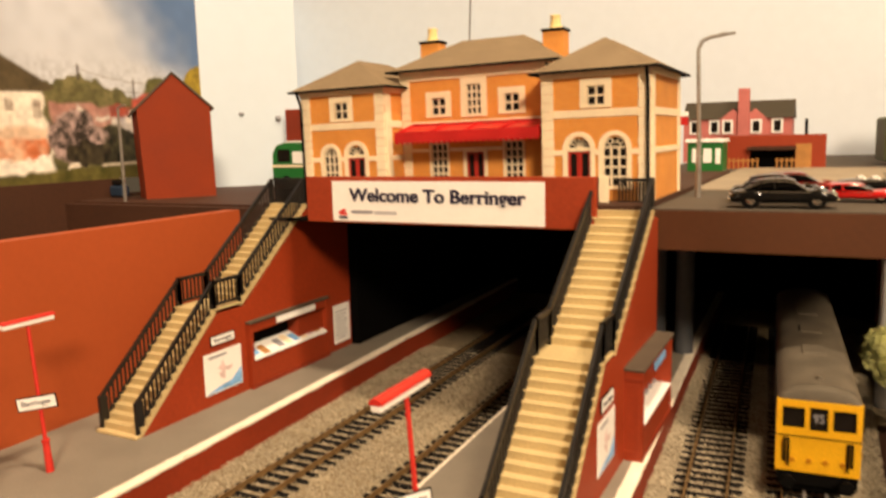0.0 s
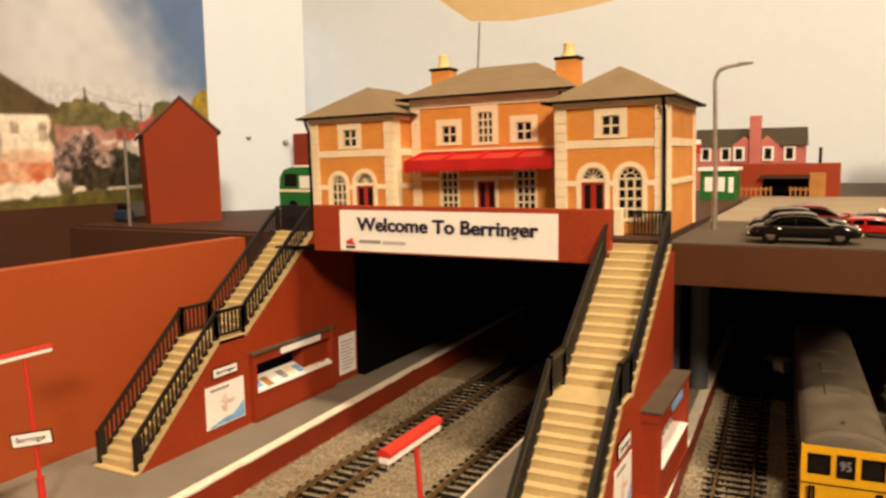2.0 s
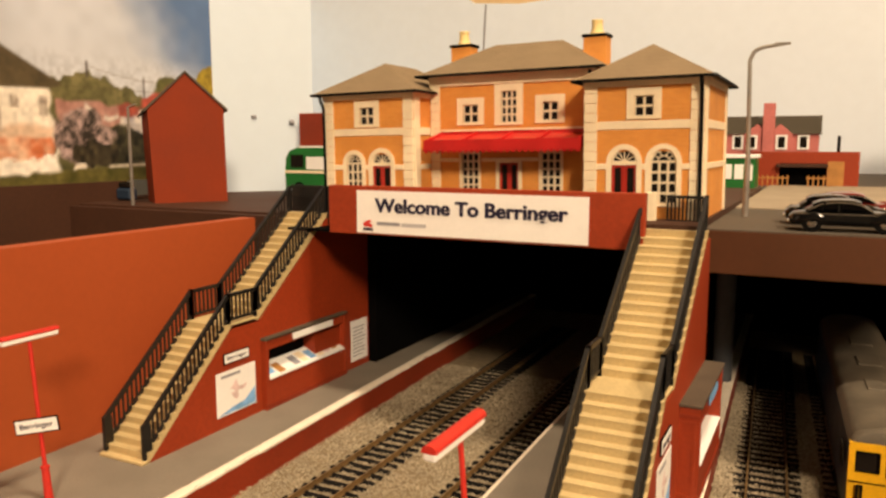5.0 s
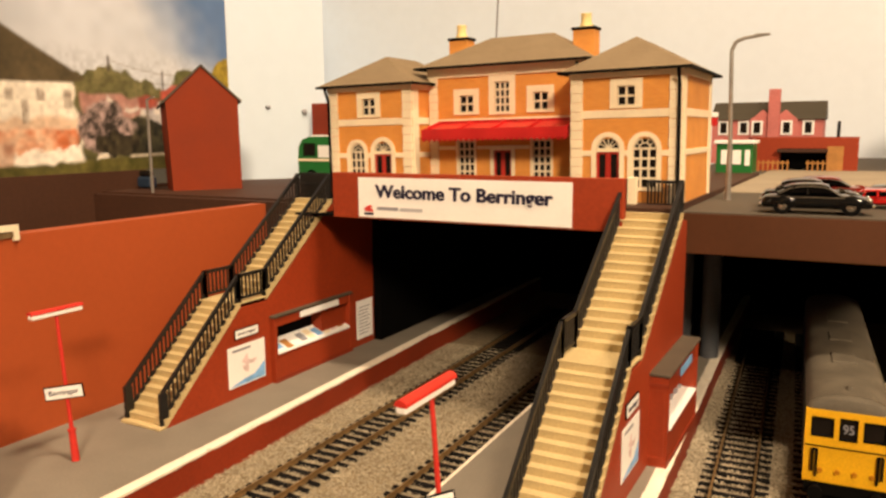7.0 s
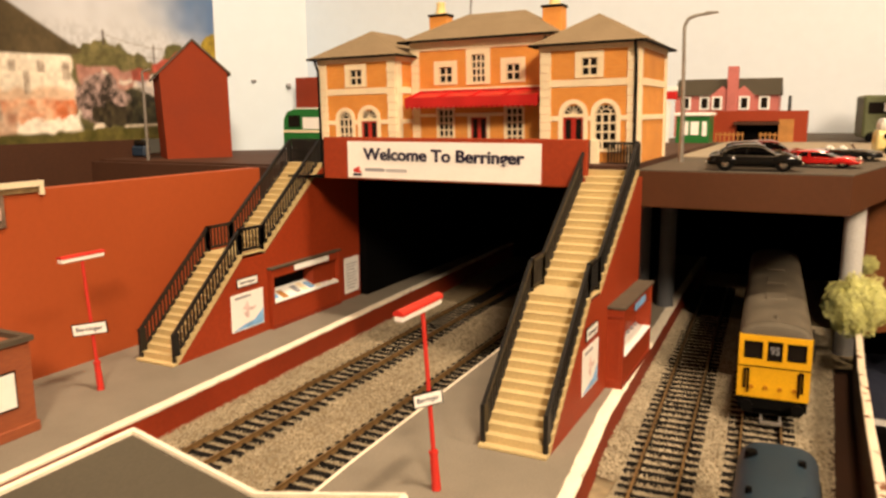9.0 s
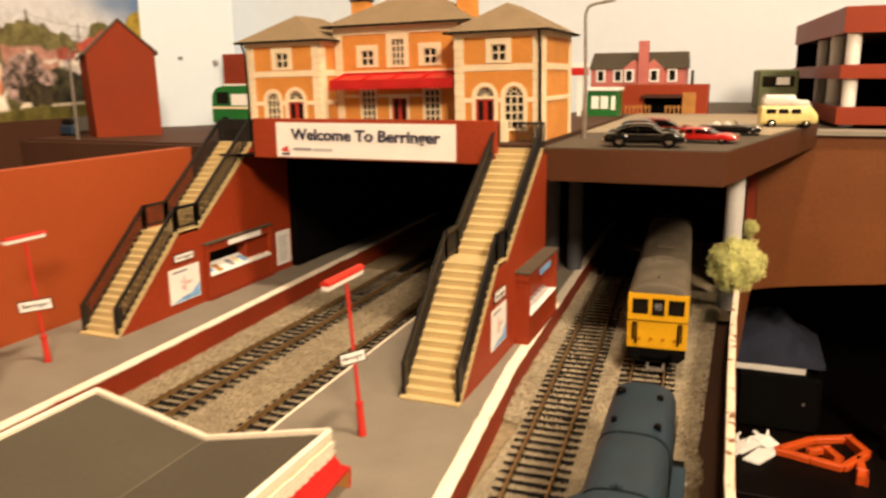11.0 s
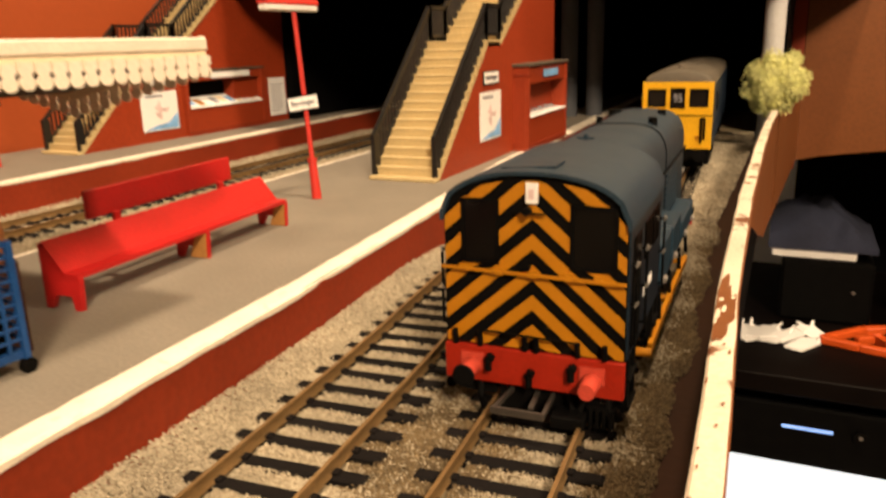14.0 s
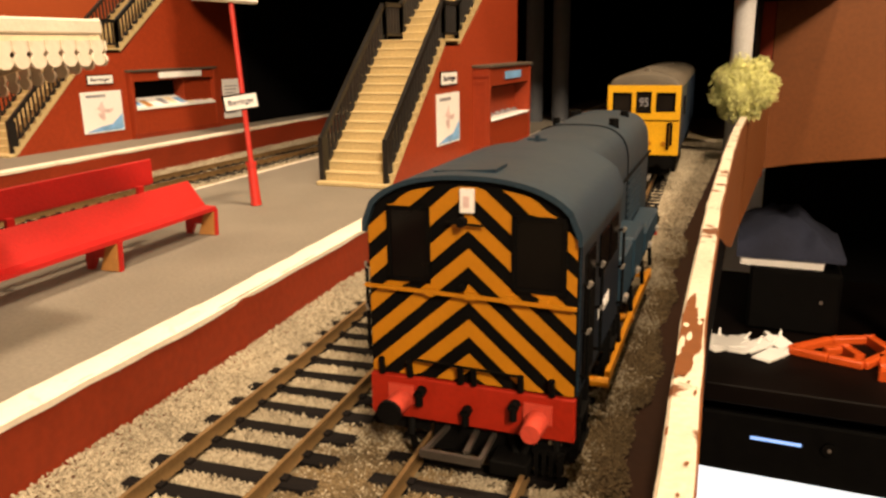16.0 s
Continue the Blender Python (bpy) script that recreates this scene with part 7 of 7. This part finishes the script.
    for s in (-1, 1):
        bm = bmesh.new()
        bmesh.ops.create_uvsphere(bm, u_segments=12, v_segments=8, radius=0.13)
        for v in bm.verts:
            v.co += Vector((h * 0.93, s * W * 0.37, belt * 0.72))
        part("headlight", bm, CHROME, c, "bright headlight")
    return c


def camper(label, loc, rz):
    """A pale yellow camper van with a stepped white raised roof."""
    c = thing("camper_van", label, "van", loc, rz)
    bm = bmesh.new()
    loft(bm, [(-2.05, 0.85, 0.3, 1.5), (-1.95, 0.95, 0.25, 1.75), (1.5, 0.97, 0.25, 1.75), (1.8, 0.95, 0.25, 1.45), (2.05, 0.9, 0.3, 1.1), (2.12, 0.8, 0.4, 0.95)], 20, 5)
    part("body", bm, CARYEL, c)
    bm = bmesh.new()
    loft(bm, [(-1.85, 0.80, 1.6, 2.3), (-1.7, 0.86, 1.6, 2.55), (0.35, 0.86, 1.6, 2.55), (0.5, 0.82, 1.6, 2.2), (1.35, 0.80, 1.6, 2.12), (1.55, 0.74, 1.6, 1.85)], 20, 4.5)
    part("raised_roof", bm, CARWHITE, c, "white raised roof")
    for s in (-1, 1):
        for x in (-1.3, -0.4, 0.5):
            boxpart("side_window", GLASS, c, (x - 0.36, s * 0.965 - 0.015, 1.12, x + 0.36, s * 0.965 + 0.015, 1.48), 0.01)
    bm = bmesh.new()
    bar(bm, (1.63, 0, 1.62), (1.90, 0, 1.18), 1.5, 0.03)
    part("windscreen", bm, GLASS, c)
    wheels(c, 4.1, 1.9, 0.34)
    return c


G = 9.96
car("black saloon car with chrome window surrounds", (5.3, 47.45, G), 3, CARBLACK, 4.6, 1.9, 1.42)
car("black saloon car parked behind another", (4.9, 50.4, G), 3, CARBLACK, 4.4, 1.9, 1.45)
car("dark maroon saloon car on the road deck", (5.6, 53.6, G), 3, CARMAROON, 4.8, 1.9, 1.4)
car("bright red sports car", (8.3, 51.4, G), -8, CARRED, 4.3, 1.8, 0.95)
car("black open car with white seats and bright fittings", (9.7, 58.4, G), 4, CARBLACK, 4.2, 1.9, 0.95, None, True)
camper("pale yellow camper van with a raised white roof", (13.75, 67.5, G), 8)
sl = thing("street_lamp", "tall grey metal street lamp on the road deck", "lamp post", (0.65, 53, G))
bm = bmesh.new()
rod(bm, (0, 0, 0), (0, 0, 3.0), 0.17, 0.14, 12)
rod(bm, (0, 0, 3.0), (-0.15, 0, 8.1), 0.12, 0.10, 12)
rod(bm, (-0.15, 0, 8.1), (0.05, 0, 8.55), 0.10, n=10)
rod(bm, (0.05, 0, 8.55), (0.5, 0, 8.72), 0.10, n=10)
rod(bm, (0.5, 0, 8.72), (1.1, 0, 8.78), 0.09, n=10)
part("column", bm, STEEL, sl)
bm = bmesh.new()
prism(bm, [(1.0, 8.70), (1.75, 8.80), (1.75, 8.88), (1.0, 8.90)], "y", -0.15, 0.15)
part("lantern", bm, STEEL, sl)
shel = thing("green_shelter", "dark green kiosk with pale windows and white roof edge", "shelter", (-2.2, 77, G))
boxpart("wall", GREEN, shel, (-1.6, 0, 0, 1.3, 3, 2.7), 0.05)
boxpart("roof", PAPER, shel, (-1.8, -0.2, 2.7, 1.45, 3.2, 3.0), 0.05, "white roof edge")
for x in (-1.2, -0.3):
    boxpart("pane", PAPER, shel, (x, -0.05, 1.0, x + 0.7, 0, 2.2), label="pale window")
boxpart("pane", PAPER, shel, (0.7, -0.05, 0.9, 1.1, 0, 2.2))
boxpart("red_band", SCARLET, shel, (-3.6, -0.3, 4.2, -1.6, 0.2, 4.9), 0.03)
boxpart("white_band", PAPER, shel, (-3.6, -0.3, 4.95, -1.6, 0.2, 5.35), 0.03)
boxpart("support", PAPER, shel, (-2.6, -0.1, 0, -2.2, 0.1, 4.0))
gar = thing("garage_block", "oxide red flat-roofed garage with a dark opening", "building", (2.35, 88, G))
bm = bmesh.new()
holed(bm, -4.5, 4.5, 0, 3.15, 0, 3.5, [(-2.1, 1.9, 0, 2.1)])
part("wall", bm, RED, gar)
boxpart("opening", BLACK, gar, (-2.1, 0.8, 0, 1.9, 0.9, 2.1), label="dark doorway")
boxpart("canopy", BROWN_DARK, gar, (-2.3, -0.8, 1.75, 2.0, 0, 2.05), 0.03)
boxpart("tan_door", TAN, gar, (1.95, -0.15, 0, 3.3, 0, 2.3), label="tan wooden door")
bm = bmesh.new()
rod(bm, (2.75, 1, 3.1), (2.75, 1, 4.6), 0.16, 0.14, 10)
part("flue", bm, SOOT, gar, "black flue pipe")
fe = thing("picket_fence", "pale picket fence in front of the garage", "fence", (2.35, 86, G))
for i in range(16):
    x = -3.8 + 0.42 * i
    if not 1.4 < x + 2.4 < 2.6:
        boxpart("post", TAN, fe, (x, 0, 0, x + 0.12, 0.1, 1.05))
for x0, x1 in ((-3.8, -1.1), (0.3, 2.9)):
    boxpart("rail", TAN, fe, (x0, -0.03, 0.75, x1, 0, 0.88))
ph = thing("pink_house", "pink rendered house with grey roof and tall chimney", "house", (-2.7, 104, G))
PINK = paint("pink_render", (0.55, 0.17, 0.15), 0.75, 0.12, 3, 0.2, 0.1)
boxpart("wall", PINK, ph, (-5.9, 0, 0, 5.9, 6, 5.0))
bm = bmesh.new()
prism(bm, [(-0.3, 5.0), (6.3, 5.0), (3.0, 7.1)], "x", -6.1, 6.1)
part("roof", bm, FELT, ph, "dark grey roof")
for x in (-0.4, 2.0):
    bm = bmesh.new()
    prism(bm, [(x - 1.3, 3.0), (x + 1.3, 3.0), (x + 1.3, 5.0), (x, 6.1), (x - 1.3, 5.0)], "y", -0.35, 2.5)
    part("gable", bm, PINK, ph)
boxpart("chimney", PINK, ph, (0.2, -0.75, 0, 1.4, 0.4, 8.4), 0.05, "tall pink chimney")
for x in (-4.6, -2.4, -0.9, 2.2, 4.4):
    w = thing_part("window", ph, (x, -0.4 if -2 < x < 4 else 0, 3.4))
    boxpart("surround", PAPER, w, (-0.6, -0.12, -0.1, 0.6, 0, 1.5))
    boxpart("pane", GLASS, w, (-0.35, -0.16, 0.1, 0.35, -0.12, 1.3))
cp = thing("car_park", "brown multi-deck model car park with white pillars", "building", (18.4, 80, 9.3))
for z, h in ((0.2, 1.6), (4.3, 1.25), (8.3, 2.3)):
    boxpart("parapet", RED, cp, (0, 0, z, 40, 0.3, z + h), 0.03, "oxide red parapet")
    bm = bmesh.new()
    prism(bm, [(0, 0.3), (0.3, 0.3), (-2.2, 30), (-2.5, 30)], "z", z, z + h)
    part("parapet", bm, RED, cp)
    bm = bmesh.new()
    prism(bm, [(0.3, 0.3), (40, 0.3), (40, 30), (-2.2, 30)], "z", z + 0.1, z + 0.4)
    part("deck", bm, BROWN_DARK, cp)
boxpart("back", BLACK, cp, (-2.2, 30, 0, 40, 30.5, 10.4))
for x, y in ((1.0, 1.0), (0.5, 10.0), (0.0, 19.5), (10, 1.0), (19, 1.0), (11, 12)):
    bm = bmesh.new()
    rod(bm, (x, y, 0.0), (x, y, 8.5), 0.62, n=16)
    part("pillar", bm, PAPER, cp, "white round pillar")
gb = thing("glazed_bus", "green and cream double-deck bus beside the car park", "bus", (13.2, 93, G), 6)
boxpart("body", ink("olive_paint", (0.13, 0.15, 0.07), 0.2, 3), gb, (-1.6, -1.2, 0.4, 2.4, 4, 4.6), 0.2)
boxpart("window", GLASS, gb, (-1.2, -1.25, 2.8, 2.0, -1.2, 3.9))
boxpart("window", PAPER, gb, (0.2, -1.28, 3.0, 1.5, -1.25, 3.8), label="bright pane")
for x in (-0.8, 1.6):
    bm = bmesh.new()
    rod(bm, (x, -1.2, 0.5), (x, -0.9, 0.5), 0.5, n=14)
    part("wheel", bm, SOOT, gb)

# ---- bush at the end of the edge board ----
LEAF = paint("pale_green_foam", (0.66, 0.66, 0.27), 0.9, 0.3, 0.5, 0.05, 0.8)
tree = thing("model_bush", "pale green foam model bush on the edge board's end", "bush", (10.85, 51.1, 0.55))
bm = bmesh.new()
bar(bm, (0, 0, -0.1), (0, 0.1, 0.8), 0.12, 0.12)
part("stem", bm, WOOD, tree)
rng = np.random.default_rng(8)
N = 10000
u = rng.normal(size=(N, 3))
u /= np.linalg.norm(u, axis=1)[:, None]
rad = rng.uniform(0.35, 1.0, N) ** 0.4
lump = np.array([noise.noise(Vector(p) * 2.2) for p in u])
c = u * (rad * (1 + 0.28 * lump))[:, None] * np.array((1.68, 1.6, 1.72)) + np.array((0, 0.1, 1.8))
side = rng.normal(size=(N, 2, 3)) * 0.052
v = np.stack([c, c + side[:, 0] + 0.03, c + side[:, 1]], 1)
v2 = np.stack([c, c + side[:, 1], c - side[:, 0] + 0.04], 1)
allv = np.concatenate([v, v2]).reshape(-1, 3) * S
me = bpy.data.meshes.new("foliage")
me.from_pydata(allv.tolist(), [], np.arange(len(allv)).reshape(-1, 3).tolist())
me.materials.append(LEAF)
fo = new("foliage", me)
fo.parent = tree
bm = bmesh.new()
bmesh.ops.create_icosphere(bm, subdivisions=3, radius=1.0)
for p in bm.verts:
    k = 1 + 0.22 * noise.noise(p.co * 2.2) + 0.1 * noise.noise(p.co * 6)
    p.co = Vector((p.co.x * 1.36 * k, p.co.y * 1.3 * k + 0.1, p.co.z * 1.38 * k + 1.8))
part("core", bm, LEAF, tree)
b2 = copy_thing(tree, pose(0.1158, 0.585, 0.0275))
b2.scale = (0.36, 0.36, 0.36)

# ---- things in the dark space beside the layout ----
TABLE = -21.3
# desk top and front carry their shadow in near-black colour
slab("floor_desk", DESK, "dark wooden desk top beside the layout, blackened for shade", -10, 66.2, TABLE - 1.6, 80, 99.5, TABLE, bevel=0.1)
slab("wall_desk_front", BLACK, "desk front coloured black for shade", -10, 70.0, -94, 80, 71, TABLE - 1.65)
eq = thing("equipment_box", "black electronic box on the desk", "box", (15.5, 88, TABLE))
boxpart("case", SOOT, eq, (-3.6, -8.0, 0, 4.2, 8.0, 5.9), 0.3)
bm = bmesh.new()
rod(bm, (2.6, -8.1, 3.2), (2.6, -7.9, 3.2), 0.15, n=10)
part("button", bm, STEEL, eq)
cl = thing("folded_cloth", "folded dark blue cloth lying on a pale book", "cloth", (15.2, 86, TABLE + 5.9))
bm = bmesh.new()
bmesh.ops.create_grid(bm, x_segments=28, y_segments=20, size=1.0)
for p in bm.verts:
    x, y = p.co.x, p.co.y
    h = 3.9 * max(0, 1 - abs(x + 0.25) ** 2.0 / 1.56) * max(0, 1 - abs(y) ** 3) ** 0.5
    p.co = Vector((x * 4.6, y * 5.5, 1.3 + h * (0.8 + 0.3 * noise.noise((x * 2.3, y * 2, 0))) + 0.5 * noise.noise((x * 4, y * 3, 3)) * (1 - abs(x) ** 4)))
ex = bmesh.ops.extrude_face_region(bm, geom=list(bm.faces))
bmesh.ops.translate(bm, verts=[q for q in ex["geom"] if isinstance(q, bmesh.types.BMVert)], vec=(0, 0, -0.4))
bmesh.ops.recalc_face_normals(bm, faces=bm.faces)
part("fabric", bm, paint("navy_cloth", (0.030, 0.036, 0.065), 0.95, 0.2, 3, 0.2, 0.6), cl)
bk = thing("book", "thin pale book under the folded cloth", "book", (14.6, 85.6, TABLE + 5.9))
boxpart("page_block", PAPER, bk, (-3.6, -4.9, 0.08, 3.5, 4.9, 0.75), 0.05)
boxpart("cover", INKGREY, bk, (-3.7, -5.0, 0.75, 3.6, 5.0, 0.85), 0.03)
wp = thing("plastic_kit", "white plastic kit pieces lying on the desk", "kit", (12.3, 74.6, TABLE), 6)
wp.scale = (1.65, 1.25, 1.1)
rng = random.Random(5)
for i in range(7):
    a = thing_part("moulding", wp, (-1.9 + 0.62 * i, rng.uniform(-1.2, 1.2), 0.0))
    a.matrix_basis = a.matrix_basis @ pose(0, 0, 0, rng.uniform(-4, 14), rng.uniform(-6, 6), rng.uniform(-40, 30))
    bm = bmesh.new()
    prism(bm, [(-0.5, -1.6), (0.45, -1.7), (0.55, 0.9), (0.1, 1.2), (0.1, 1.7), (-0.1, 1.7), (-0.15, 1.2), (-0.55, 1.0)], "z", 0.05, 0.22)
    part("sheet", bm, PAPER, a)
    bm = bmesh.new()
    rod(bm, (0.3, 0.8, 0.2), (0.5, 1.1, 0.55 + rng.uniform(0, 0.3)), 0.11, 0.05, 8)
    part("tab", bm, PAPER, a)
oc = thing("orange_clamp", "orange plastic spring clamp", "clamp", (19.6, 75.0, TABLE))
ORANGE = paint("orange_plastic", (0.60, 0.085, 0.012), 0.4, 0.12, 2, 0.1, 0.1)
for line in (((-3.9, -0.3), (-0.5, 3.2), (2.6, 4.6), (3.9, 1.6)), ((-3.9, -0.3), (-1.0, -1.2), (1.6, -1.9), (3.9, 1.6)), ((3.2, 0.6), (3.1, -2.4), (2.9, -4.0)), ((-1.2, 0.4), (0.4, 1.4), (1.4, -0.6))):
    bm = bmesh.new()
    for (xa, ya), (xb, yb) in zip(line, line[1:]):
        bar(bm, (xa, ya, 0.35), (xb, yb, 0.35), 0.75, 0.7)
    bmesh.ops.bevel(bm, geom=list(bm.edges), offset=0.12, segments=1, affect="EDGES", profile=0.5)
    part("arm", bm, ORANGE, oc)
pl = thing("pliers", "small pliers with pink handles standing in a dark pot", "pliers", (25.6, 77.5, TABLE))
bm = bmesh.new()
rod(bm, (0.5, 0, 0), (0.5, 0, 3.0), 1.3, 1.4, 20)
part("pot", bm, SOOT, pl)
for x in (0.0, 1.0):
    bm = bmesh.new()
    rod(bm, (x, 0, 2.5), (x + 0.25, 0.2, 8.0), 0.42, 0.34, 12)
    part("handle", bm, paint("pink_rubber", (0.34, 0.06, 0.07), 0.5, 0.1, 2, 0.1, 0.1), pl, "pink handle")
mon = thing("laptop", "black laptop with a lit white screen and a blue indicator", "laptop", (18.5, 67.6, -94.9))
boxpart("bezel", SOOT, mon, (-14, 0.3, 53, 14, 1.2, 70.4), 0.2, "black shell")
boxpart("screen", glow("lit_screen", (0.72, 0.85, 1.0), 1.5), mon, (-13.6, 0.2, 54, 13.6, 0.3, 65.2), label="bright white screen")
boxpart("indicator", glow("blue_led", (0.30, 0.50, 1.0), 2.5), mon, (-5.4, 0.18, 68.45, -1.6, 0.3, 68.65), label="blue light bar")
bm = bmesh.new()
rod(bm, (0.4, 0.3, 68.6), (0.4, 0.0, 68.6), 0.55, n=20)
part("knob", bm, SOOT, mon)
bm = bmesh.new()
rod(bm, (0.4, 0.0, 68.6), (0.4, -0.05, 68.6), 0.16, n=12)
part("knob_cap", bm, STEEL, mon, "small steel cap")
boxpart("stand", SOOT, mon, (-3, 0.4, 0.9, 9, 1.6, 53), 0.2)
for x, y, z, r in ((-43.9, 66.55, 16.36, 0.16), (-41.65, 69.25, 15.88, 0.28)):
    sc = thing("wall_fitting", "small dark fitting on the pale blue wall", "fitting", (x, y, z), -39.7, group="wall fittings")
    bm = bmesh.new()
    rod(bm, (0, -0.08, 0), (0, 0.3, 0), r, n=12)
    part("plate", bm, INKGREY, sc)
    bm = bmesh.new()
    rod(bm, (0, -0.14, 0), (0, -0.08, 0), r * 0.5, n=10)
    part("screw", bm, SOOT, sc)
